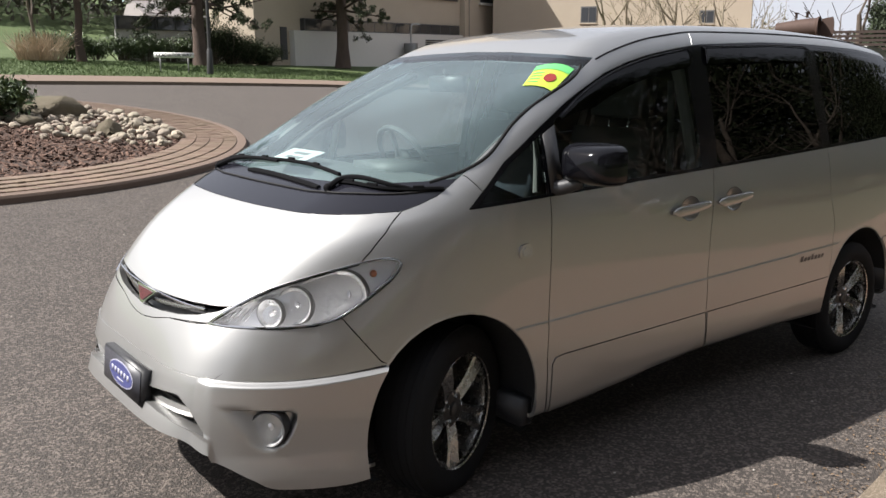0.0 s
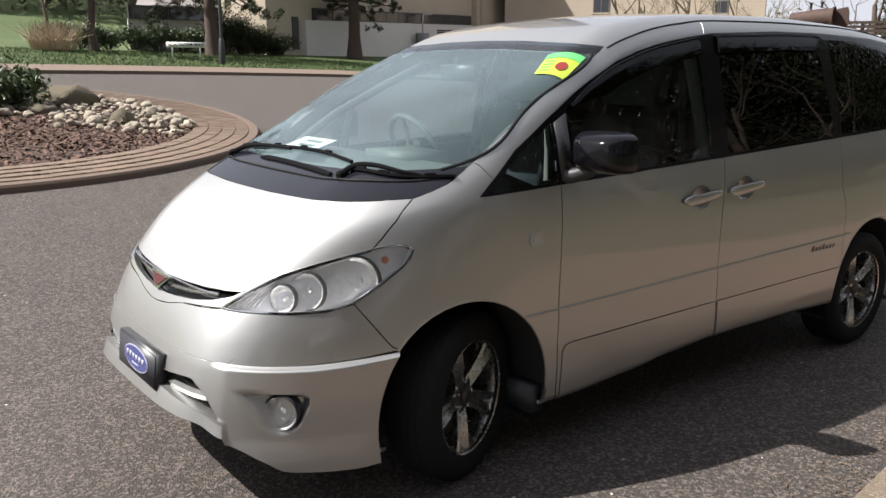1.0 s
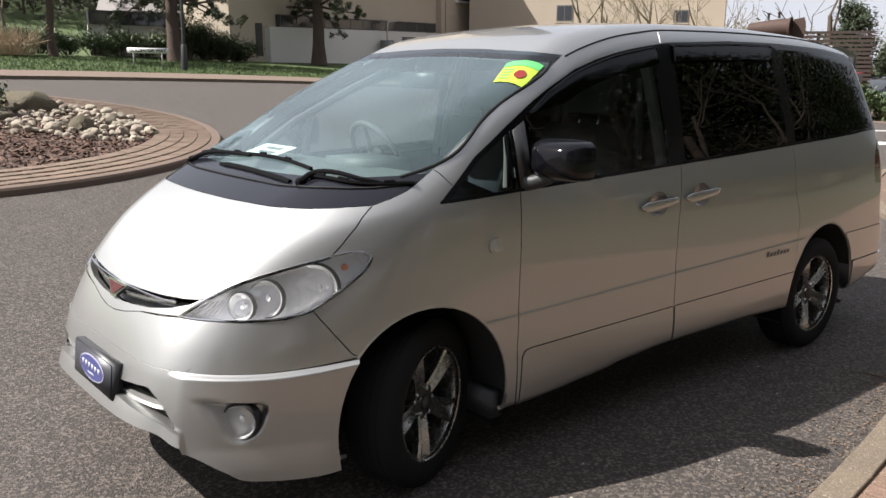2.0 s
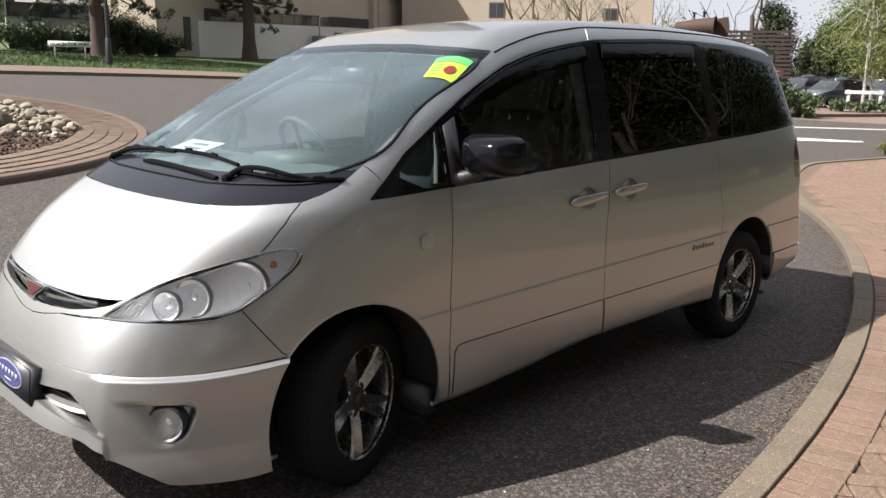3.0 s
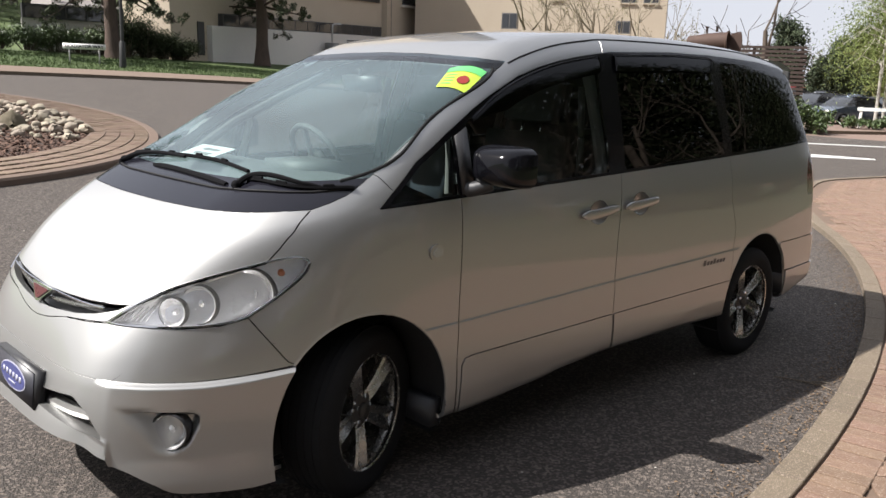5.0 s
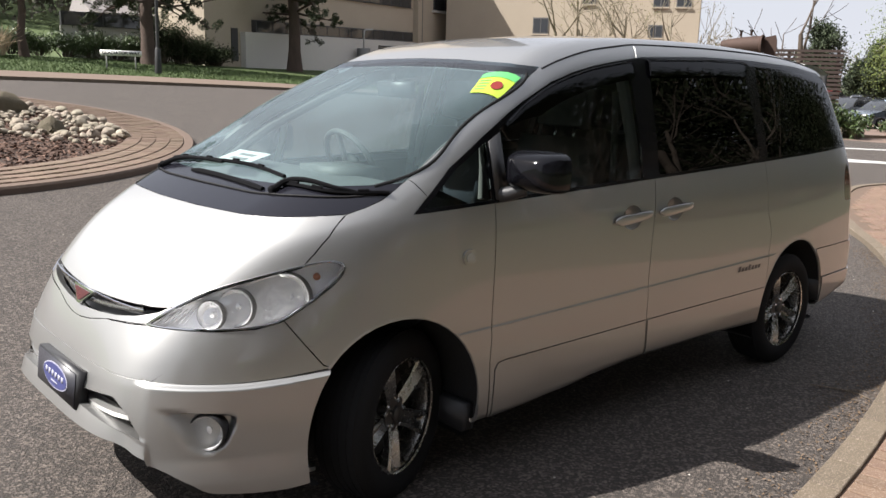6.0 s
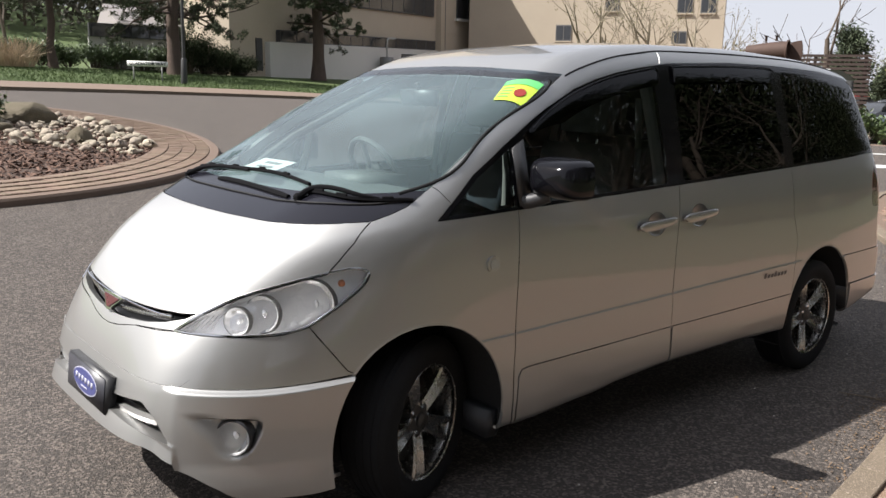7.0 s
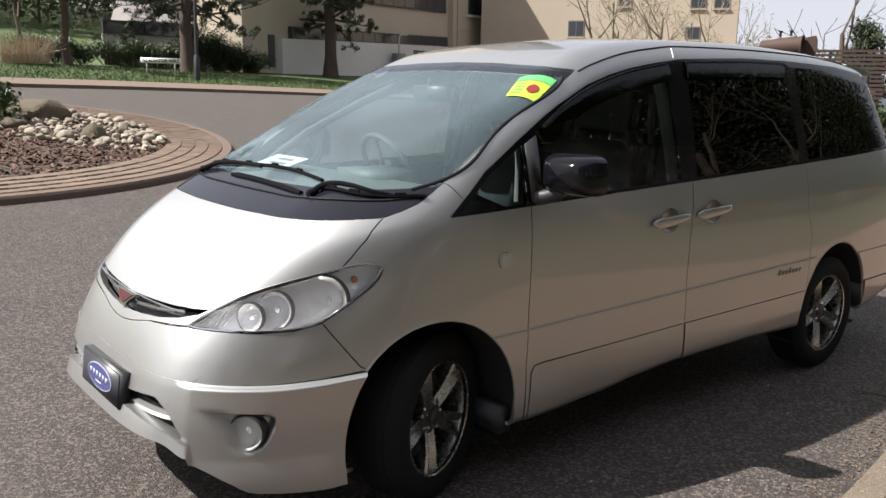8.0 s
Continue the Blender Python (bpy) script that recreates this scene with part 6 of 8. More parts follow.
# bark chips
V, F = [], []
for k in range(9000):
    a, r = rng.uniform(-2.4, 0.6), 5.2 * math.sqrt(rng.uniform(0.15, 1))
    x, y = RC.x + r * math.sin(a), RC.y + r * math.cos(a)
    z = bed_z(x, y) + rng.uniform(0.0, 0.025)
    L, W = rng.uniform(0.03, 0.075), rng.uniform(0.010, 0.02)
    m = Matrix.Translation((x, y, z)) @ Euler((rng.uniform(-0.6, 0.6), rng.uniform(-0.6, 0.6), rng.uniform(0, 6.3))).to_matrix().to_4x4()
    b = len(V)
    for u, v, w in ((-L, -W, 0), (L, -W, 0), (L, W, 0), (-L, W, 0), (0, 0, 0.012)):
        V.append(tuple(m @ Vector((u, v, w))))
    F += [(b, b + 1, b + 4), (b + 1, b + 2, b + 4), (b + 2, b + 3, b + 4), (b + 3, b, b + 4)]
ob = mesh_part("bark_chips", V, F, CHIPS, None, smooth=False)
tagged(ob, "loose bark chips over the mulch bed", "bark chips", kind="stuff")


def stone_mesh(name, seed, rough=0.10, points=18, mat=None, flat=0.8, round_off=0.16):
    """A worn stone: a hull of scattered points with rounded edges."""
    rnd = random.Random(seed)
    bm = bmesh.new()
    for k in range(points):
        z = 1 - 2 * (k + 0.5) / points
        a = k * 2.399 + rnd.uniform(-0.5, 0.5)
        r = math.sqrt(1 - z * z)
        bm.verts.new(Vector((r * math.cos(a), r * math.sin(a), z * flat)) * rnd.uniform(0.80, 1.12))
    bmesh.ops.convex_hull(bm, input=list(bm.verts))
    loose = [v for v in bm.verts if not v.link_faces]
    bmesh.ops.delete(bm, geom=loose, context='VERTS')
    bmesh.ops.bevel(bm, geom=list(bm.edges) + list(bm.verts), offset=round_off, offset_type='OFFSET', segments=2, profile=0.6, affect='EDGES')
    for v in bm.verts:
        v.co *= 1 + rough * noise.noise(v.co * 2.2 + Vector((seed * 3.1, seed, 0)))
        v.co.z = max(v.co.z, -0.45)
    me = bpy.data.meshes.new(name)
    bm.to_mesh(me)
    bm.free()
    me.materials.append(mat or STONE)
    me.polygons.foreach_set("use_smooth", [True] * len(me.polygons))
    return me


meshes = [stone_mesh("cobble", s) for s in range(7)]
placed = 0
tries = 0
spots = []
while placed < 300 and tries < 16000:
    tries += 1
    x, y = rng.uniform(-4.0, -0.3), rng.uniform(-14.6, -8.6)
    r = math.hypot(x - RC.x, y - RC.y)
    if r > 5.15:
        continue
    # the heap lies behind the mulch, along the rim
    f = (y + 9.35) + 0.62 * (x + 2.6)
    if f > 0 or (x > -1.2 and y > -11.4) or x > -0.9 + 0.1 * (y + 14):
        continue
    s = rng.choice((0.045, 0.05, 0.06, 0.065, 0.075, 0.085, 0.10, 0.13))
    if any((x - a) ** 2 + (y - b) ** 2 < (0.62 * (s + q)) ** 2 for a, b, q in spots):
        continue
    spots.append((x, y, s))
    ob = new("cobble", meshes[placed % 7])
    ob.location = (x, y, bed_z(x, y) + 0.30 * s + rng.uniform(0, 0.05))
    ob.scale = (s * rng.uniform(0.9, 1.35), s, s * rng.uniform(0.75, 1.05))
    ob.rotation_euler = (rng.uniform(-0.3, 0.3), rng.uniform(-0.3, 0.3), rng.uniform(0, 6.3))
    tagged(ob, "rounded pale river cobble in the roundabout bed", "stone", group="cobbles on the roundabout")
    placed += 1
for nm, x, y, sc, seed, label in (("boulder", -2.02, -13.2, (0.68, 0.50, 0.42), 3, "large mossy brown boulder among the cobbles"),
                                  ("boulder", -2.22, -10.6, (0.29, 0.24, 0.27), 8, "grey boulder half buried among the cobbles"),
                                  ("boulder", -1.35, -12.1, (0.40, 0.3, 0.16), 5, "low dark boulder beside the shrub")):
    ob = new(nm, stone_mesh(nm, seed, 0.16, 13 if seed == 3 else 20, BOULDER, 0.85, 0.10 if seed == 3 else 0.18))
    ob.location = (x, y, bed_z(x, y) + 0.2 * sc[2])
    ob.scale = sc
    ob.rotation_euler = (0, 0, seed)
    tagged(ob, label, "boulder")

# litter: leaf scraps and grit in the gutter, a fallen twig
LEAF_DRY = material("dry_leaf_scraps", (0.15, 0.10, 0.06), 0.9, 0.0, (0.08, 0.052, 0.03), 20, 80, 0.8, spread=0.5, island=True)
V, F = [], []
for k in range(6500):
    a = rng.uniform(-0.56, 0.10)
    dense = 0.35 + 0.65 * max(0.0, noise.noise((a * 16, 3.0, 0)) + 0.35)
    if rng.random() > dense:
        continue
    r = KR - abs(rng.gauss(0, 0.12)) - 0.012
    x, y = KC.x + r * math.sin(a), KC.y + r * math.cos(a)
    s = rng.uniform(0.004, 0.011)
    m = Matrix.Translation((x, y, gz(x, y) + 0.007)) @ Euler((rng.uniform(-0.5, 0.5), rng.uniform(-0.5, 0.5), rng.uniform(0, 6.3))).to_matrix().to_4x4()
    b = len(V)
    for u, v, w in ((-1, 0, 0), (0, -0.5, 0.2), (1, 0, 0), (0, 0.5, 0.2)):
        V.append(tuple(m @ Vector((u * s, v * s, w * s))))
    F.append((b, b + 1, b + 2, b + 3))
tagged(mesh_part("leaf_litter", V, F, LEAF_DRY, smooth=False), "dry leaf scraps along the gutter", "leaf litter", kind="stuff")
GRIT = material("pale_grit", (0.55, 0.52, 0.47), 0.8, 0.0, (0.4, 0.37, 0.33), 20, 80, 0.8)
V, F = [], []
for k in range(420):
    x, y = rng.uniform(-8, 3), rng.uniform(-5, 1.75)
    if math.hypot(x - KC.x, y - KC.y) > KR - 0.02 or rng.random() > 0.35 + 0.5 * (y > 0.9):
        continue
    s = rng.uniform(0.003, 0.008)
    b = len(V)
    z = gz(x, y) + 0.003
    for u, v, w in ((-1, -0.6, 0), (1, -0.8, 0), (0.7, 0.9, 0), (-0.9, 0.7, 0), (0, 0, 0.8)):
        V.append((x + u * s, y + v * s, z + w * s))
    F += [(b, b + 1, b + 4), (b + 1, b + 2, b + 4), (b + 2, b + 3, b + 4), (b + 3, b, b + 4)]
tagged(mesh_part("grit", V, F, GRIT, smooth=False), "scattered pale grit on the asphalt", "grit", kind="stuff")
bm = bmesh.new()
q = [(-2.64, 1.19), (-2.68, 1.28), (-2.70, 1.35), (-2.71, 1.42), (-2.68, 1.49)]
tube(bm, [(x, y, gz(x, y) + 0.008) for x, y in q], [0.003, 0.004, 0.005, 0.005, 0.003], 6)
tube(bm, [(-2.70, 1.35, 0.008), (-2.76, 1.40, 0.012), (-2.78, 1.45, 0.010)], [0.003, 0.003, 0.002], 5)
tagged(part("twig", bm, KERB, None), "thin pale fallen twig on the asphalt", "twig")

# ---------- plants ----------
BARK = material("grey_brown_bark", (0.12, 0.092, 0.07), 0.95, 0.0, (0.07, 0.055, 0.043), 4, 40, 0.9, bump=0.02, stretch=(1, 1, 0.25))
BARK_PINE = material("pine_bark", (0.11, 0.075, 0.058), 0.95, 0.0, (0.05, 0.036, 0.03), 5, 30, 0.9, bump=0.03, stretch=(1, 1, 0.3))
BARK_BIRCH = material("birch_bark", (0.55, 0.52, 0.47), 0.8, 0.0, (0.22, 0.2, 0.18), 3, 14, 0.9, bump=0.006, stretch=(1, 1, 2.5))
TWIG = material("pale_twigs", (0.30, 0.26, 0.19), 0.9, 0.0, (0.2, 0.17, 0.12), 6, 60, 0.7)
NEEDLE = material("pine_needles", (0.030, 0.042, 0.018), 0.8, 0.0, (0.05, 0.06, 0.025), 3, 30, 0.9, spread=0.4, island=True)
LAUREL = material("laurel_leaves", (0.035, 0.060, 0.018), 0.45, 0.0, (0.07, 0.10, 0.03), 3, 30, 0.9, spread=0.5, island=True)
BIRCH_LEAF = material("young_birch_leaves", (0.105, 0.14, 0.030), 0.7, 0.0, (0.15, 0.185, 0.045), 2, 20, 0.9, spread=0.35, island=True)
CONIFER_LEAF = material("conifer_leaves", (0.030, 0.045, 0.022), 0.85, 0.0, (0.05, 0.065, 0.03), 2, 20, 0.9, spread=0.4, island=True)
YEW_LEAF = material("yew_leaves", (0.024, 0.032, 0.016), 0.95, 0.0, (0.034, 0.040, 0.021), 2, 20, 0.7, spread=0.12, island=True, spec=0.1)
OLIVE_LEAF = material("olive_spring_leaves", (0.11, 0.12, 0.035), 0.8, 0.0, (0.16, 0.15, 0.05), 2, 20, 0.9, spread=0.4, island=True)
GRASS_BLADE = material("grass_blades", (0.045, 0.082, 0.018), 0.8, 0.0, (0.075, 0.105, 0.03), 1, 10, 0.9, spread=0.35, island=True)
DRY = material("dry_reeds", (0.46, 0.36, 0.26), 0.9, 0.0, (0.34, 0.26, 0.18), 3, 30, 0.8, spread=0.3, island=True)


class Mesher:
    """Collects tubes and leaves quickly."""
    def __init__(self):
        self.V, self.F = [], []

    def tube(self, pts, radii, seg=5):
        V, F = self.V, self.F
        base = len(V)
        side = None
        for i, p in enumerate(pts):
            d = (pts[min(i + 1, len(pts) - 1)] - pts[max(i - 1, 0)])
            d = d.normalized() if d.length > 1e-9 else Vector((0, 0, 1))
            side = d.orthogonal().normalized() if side is None else (side - d * side.dot(d)).normalized()
            up = d.cross(side)
            for k in range(seg):
                a = 2 * math.pi * k / seg
                V.append(tuple(p + (side * math.cos(a) + up * math.sin(a)) * radii[i]))
        for i in range(len(pts) - 1):
            for k in range(seg):
                F.append((base + i * seg + k, base + i * seg + (k + 1) % seg, base + (i + 1) * seg + (k + 1) % seg, base + (i + 1) * seg + k))

    def leaf(self, p, size, rnd, long=1.6):
        m = Euler((rnd.uniform(-1.2, 1.2), rnd.uniform(-1.2, 1.2), rnd.uniform(0, 6.3))).to_matrix()
        b = len(self.V)
        for u, v, w in ((-long, 0, 0), (0, -0.55, 0.15), (long, 0, 0), (0, 0.55, 0.15)):
            self.V.append(tuple(p + m @ Vector((u, v, w)) * (size * 0.5)))
        self.F.append((b, b + 1, b + 2, b + 3))

    def ob(self, name, mat, parent=None, label="", smooth=True):
        return mesh_part(name, self.V, self.F, mat, parent, label, smooth=smooth)


def grow(rnd, start, direction, length, radius, level, M, tips, bend=0.25, split=(2, 4), seg=6, shrink=0.68, up=0.15, min_r=0.004, spread=0.75):
    """A limb with side limbs, tapering to twigs."""
    n = max(3, int(5 - level * 0.5))
    pts, rad = [start], [radius]
    d = direction.normalized()
    for i in range(n):
        d = (d + Vector((rnd.gauss(0, bend), rnd.gauss(0, bend), rnd.gauss(0, bend) + up)) * 0.5).normalized()
        pts.append(pts[-1] + d * (length / n))
        rad.append(max(min_r, radius * (1 - 0.55 * (i + 1) / n)))
    M.tube(pts, rad, max(3, seg - level))
    if radius < min_r * 1.6 or level >= 5:
        tips.append((pts[-1], d))
        return
    kids = rnd.randint(*split)
    for k in range(kids):
        i = rnd.randint(max(1, n // 2), n)
        p = pts[i]
        q = (d + Vector((rnd.gauss(0, spread), rnd.gauss(0, spread), rnd.gauss(0.1, spread * 0.6)))).normalized()
        grow(rnd, p, q, length * shrink * rnd.uniform(0.75, 1.15), rad[i] * rnd.uniform(0.5, 0.72), level + 1, M, tips, bend, split, seg, shrink, up, min_r, spread)


def bare_tree(x, y, h, r, seed, label, split=(3, 4), mat=None, min_r=0.006, z=None):
    rnd = random.Random(seed)
    z = gz(x, y) - 0.05 if z is None else z
    t = thing("tree", label, "tree", at=Matrix.Translation((x, y, z)))
    M, tips = Mesher(), []
    grow(rnd, Vector((0, 0, 0)), Vector((rnd.uniform(-0.06, 0.06), rnd.uniform(-0.06, 0.06), 1)), h * 0.42, r, 0, M, tips, 0.16, split, 8, 0.70, 0.16, min_r)
    M.ob("trunk", mat or BARK, t, "bare trunk and limbs")
    return t, tips


def pine(x, y, h, r, seed, crown_from, lean=(0, 0), limbs=26, reach=3.2):
    rnd = random.Random(seed)
    t = thing("pine_tree", "tall pine with a bare brown trunk and dark needles", "tree", group="pines on the lawn", at=Matrix.Translation((x, y, gz(x, y) - 0.05)))
    M = Mesher()
    pts = [Vector((lean[0] * (k / 12) ** 1.4 + rnd.gauss(0, 0.04), lean[1] * (k / 12) + rnd.gauss(0, 0.04), h * k / 12)) for k in range(13)]
    M.tube(pts, [r * 1.35 if k == 0 else r * (1 - 0.06 * k) for k in range(13)], 12)
    L = Mesher()
    for i in range(limbs):
        f = crown_from + (1 - crown_from) * (i / limbs) ** 1.7
        k = min(11, int(f * 12))
        p = pts[k].lerp(pts[k + 1], f * 12 - k)
        a = rnd.uniform(0, 2 * math.pi)
        ln = reach * rnd.uniform(0.55, 1.0) * (1.15 - 0.6 * f)
        d = Vector((math.cos(a), math.sin(a), rnd.uniform(-0.35, 0.25)))
        q = [p]
        for s in range(5):
            d = (d + Vector((rnd.gauss(0, 0.16), rnd.gauss(0, 0.16), rnd.gauss(-0.01, 0.12)))).normalized()
            q.append(q[-1] + d * ln / 5)
        M.tube(q, [r * 0.22 * (1 - 0.16 * s) for s in range(6)], 5)
        for s in range(2, 6):
            for _ in range(3):
                c = q[s] + Vector((rnd.gauss(0, 0.26), rnd.gauss(0, 0.26), rnd.gauss(0.08, 0.14)))
                M.tube([q[s], c], [r * 0.06, r * 0.03], 3)
                ball = rnd.uniform(0.15, 0.26)
                for _ in range(64):
                    o = Vector((rnd.gauss(0, 1), rnd.gauss(0, 1), rnd.gauss(0, 0.8))).normalized() * ball * rnd.uniform(0.3, 1.0)
                    L.leaf(c + o, rnd.uniform(0.07, 0.12), rnd, 1.5)
    M.ob("trunk", BARK_PINE, t, "reddish brown trunk and limbs")
    L.ob("crown", NEEDLE, t, "dark green needle clumps", smooth=False)
    return t


def bush(name, x, y, size, n, leaf, mat, seed, label, category="bush", z=None, group=""):
    """A shrub: stems and leaves in uneven clumps."""
    rnd = random.Random(seed)
    z = gz(x, y) if z is None else z
    t = thing(name, label, category, group=group, at=Matrix.Translation((x, y, z)))
    S, L = Mesher(), Mesher()
    clumps = []
    for k in range(max(8, n // 90)):
        a, b = rnd.uniform(0, 6.3), rnd.uniform(0.1, 1)
        c = Vector((math.cos(a) * size[0] * rnd.uniform(0.1, 0.9), math.sin(a) * size[1] * rnd.uniform(0.1, 0.9), size[2] * (0.25 + 0.65 * b * rnd.uniform(0.5, 1))))
        clumps.append(c)
        S.tube([Vector((c.x * 0.3, c.y * 0.3, 0)), Vector((c.x * 0.7, c.y * 0.7, c.z * 0.6)), c], [0.02, 0.014, 0.006], 4)
    for k in range(n):
        c = rnd.choice(clumps)
        p = c + Vector((rnd.gauss(0, size[0] * 0.16), rnd.gauss(0, size[1] * 0.16), rnd.gauss(0, size[2] * 0.13)))
        p.z = max(0.02, p.z)
        L.leaf(p, leaf * rnd.uniform(0.6, 1.3), rnd)
    S.ob("stem", BARK, t)["kind"] = "stuff"
    L.ob("leaves", mat, t, smooth=False)
    return t


def leafy_tree(x, y, h, r, seed, mat, bark, label, n=5000, leaf=0.22, wide=0.32, crown_from=0.3, droop=0.0, name="tree", group=""):
    rnd = random.Random(seed)
    t = thing(name, label, "tree", group=group, at=Matrix.Translation((x, y, gz(x, y) - 0.05)))
    M, L = Mesher(), Mesher()
    pts = [Vector((rnd.gauss(0, 0.02) * h * 0.3 * k / 8, rnd.gauss(0, 0.02) * h * 0.3 * k / 8, h * 0.95 * k / 8)) for k in range(9)]
    M.tube(pts, [r * (1 - 0.11 * k) for k in range(9)], 8)
    clumps = []
    for i in range(46):
        f = crown_from + (1 - crown_from) * rnd.random()
        k = min(7, int(f * 8))
        p = pts[k].lerp(pts[k + 1], f * 8 - k)
        a = rnd.uniform(0, 6.3)
        ln = h * wide * (1.1 - 0.75 * abs(f - 0.45) * 1.6) * rnd.uniform(0.4, 1.0)
        d = Vector((math.cos(a), math.sin(a), 0.45 - droop))
        q = [p, p + d * ln * 0.5 + Vector((0, 0, 0.04 * h)), p + d * ln + Vector((0, 0, -droop * ln))]
        M.tube(q, [r * 0.3, r * 0.18, r * 0.06], 4)
        clumps += [q[1], q[2], q[2], q[1].lerp(q[2], 0.5)]
    s = h * 0.06
    for k in range(n):
        c = rnd.choice(clumps)
        L.leaf(c + Vector((rnd.gauss(0, s), rnd.gauss(0, s), rnd.gauss(0, s) - droop * s)), leaf * rnd.uniform(0.6, 1.3), rnd)
    M.ob("trunk", bark, t)
    L.ob("crown", mat, t, smooth=False)
    return t


# pines on the lawn, hedge, dark shrub
pine(-8.32, -33.8, 11.0, 0.16, 11, 0.25, limbs=30, reach=2.8)
pine(-13.5, -34.0, 13.0, 0.30, 12, 0.19, limbs=40, reach=4.0)
pine(-22.4, -36.3, 13.0, 0.34, 15, 0.22, limbs=38, reach=4.0)
for k in range(9):
    f = k / 8
    x, y = -7.0 - 9.2 * f, -34.6 - 1.6 * f
    bush("hedge", x, y, (0.95, 0.6, 1.05 + 0.15 * math.sin(k * 2.1) + 0.25 * f), 2200, 0.085, LAUREL, 60 + k, "glossy green laurel hedge plant behind the lawn", "hedge", group="laurel hedge")
for k in range(4):
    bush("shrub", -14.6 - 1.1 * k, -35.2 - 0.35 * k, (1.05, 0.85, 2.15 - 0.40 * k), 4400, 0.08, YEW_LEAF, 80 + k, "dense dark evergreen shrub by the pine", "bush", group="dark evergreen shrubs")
# dry reeds
rnd = random.Random(5)
reeds = thing("dry_reeds", "pale dry ornamental reeds beside the lawn", "reeds", at=Matrix.Translation((-6.6, -33.0, gz(-6.6, -33.0))))
M = Mesher()
for k in range(420):
    a, r = rnd.uniform(0, 6.3), 0.8 * math.sqrt(rnd.random())
    p = Vector((r * math.cos(a), r * math.sin(a), 0))
    M.tube([p, p * 1.15 + Vector((rnd.gauss(0, 0.08), rnd.gauss(0, 0.08), 0.35)), p * 1.5 + Vector((rnd.gauss(0, 0.25), rnd.gauss(0, 0.25), rnd.uniform(0.5, 1.15)))], [0.012, 0.010, 0.006], 3)
M.ob("reed_clump", DRY, reeds, smooth=False)["kind"] = "stuff"

# shrub on the roundabout
bush("shrub", -1.0, -13.0, (0.75, 0.8, 0.75), 2600, 0.085, LAUREL, 31, "dense green shrub on the roundabout bed", z=bed_z(-1.0, -13.0))
bush("shrub", 0.1, -12.0, (0.8, 0.8, 0.7), 2200, 0.085, LAUREL, 32, "dense green shrub on the roundabout bed", z=bed_z(0.1, -12.0))

# grass on the far lawn
M = Mesher()
rnd = random.Random(9)
for k in range(24000):
    x = rnd.uniform(-21, 2)
    back = rnd.random()
    y = float(far_edge(x)) - 2.55 - back * 10.0
    z = gz(x, y) - 0.05
    h = rnd.uniform(0.05, 0.11)
    a = rnd.uniform(0, 6.3)
    w = 0.016
    b = len(M.V)
    M.V += [(x - w * math.cos(a), y - w * math.sin(a), z), (x + w * math.cos(a), y + w * math.sin(a), z), (x + rnd.gauss(0, 0.05), y + rnd.gauss(0, 0.05), z + h)]
    M.F.append((b, b + 1, b + 2))
tagged(M.ob("grass", GRASS_BLADE, smooth=False), "short green lawn grass beyond the path", "grass", kind="stuff")

# street name sign on two posts
SIGN_WHITE = material("sign_white", (0.72, 0.71, 0.68), 0.5, 0.0, (0.62, 0.61, 0.58), 4, 60, 0.5)
SIGN_BLACK = material("sign_black", (0.02, 0.02, 0.02), 0.6)
POST = material("dark_post", (0.012, 0.012, 0.013), 0.6, 0.0, (0.045, 0.045, 0.045), 5, 60, 0.6)
POST_GREY = material("grey_post", (0.22, 0.22, 0.21), 0.6, 0.2, (0.16, 0.16, 0.15), 5, 60, 0.6)
sm = look((-10.2, -28.5, gz(-10.2, -28.5)), (-10.2 - 1.35, -28.5 - 3.2, gz(-10.2, -28.5)))
sign = thing("street_sign", "white street name sign with black letters on two posts", "street sign")
bm = bmesh.new()
box(bm, -0.72, 0.72, 0.50, 0.70, -0.012, 0.012, sm)
part("sign_plate", bm, SIGN_WHITE, sign, "white plate", bevel=0.005)
for d in (-0.5, 0.5):
    bm = bmesh.new()
    box(bm, d - 0.025, d + 0.025, -0.3, 0.68, -0.05, -0.014, sm)
    part("post", bm, POST_GREY, sign)
tc = bpy.data.curves.new("sign_text", 'FONT')
tc.offset = 0.005
tc.body, tc.size, tc.extrude, tc.align_x, tc.align_y = "GLADIATOR WAY", 0.158, 0.002, 'CENTER', 'CENTER'
tob = new("sign_text", tc)
tob.matrix_world = sm @ pose(0, 0.60, 0.0145)
tob.data.materials.append(SIGN_BLACK)
tob.parent = sign
tob.matrix_parent_inverse = Matrix()

bm = bmesh.new()
bx, by = -11.45, -28.15
tube(bm, [(bx, by, gz(bx, by) - 0.1), (bx, by, gz(bx, by) + 0.9), (bx, by, gz(bx, by) + 6.2)], [0.085, 0.065, 0.055], 12)
pole = part("pole", bm, POST, None)
bm = bmesh.new()
lathe(bm, [(0.12, 0.0), (0.13, 0.05), (0.10, 0.9), (0.075, 0.95)], 14, pose(bx, by, gz(bx, by) - 0.04))
part("base_box", bm, POST, pole)
bm = bmesh.new()
box(bm, -0.14, 0.14, -0.45, 0.25, 6.15, 6.28, pose(bx, by, gz(bx, by)))
part("lamp_head", bm, POST_GREY, pole, bevel=0.03)
pole.name = "lamp_post"
tagged(pole, "slim dark lamp post on the lawn edge", "lamp post")

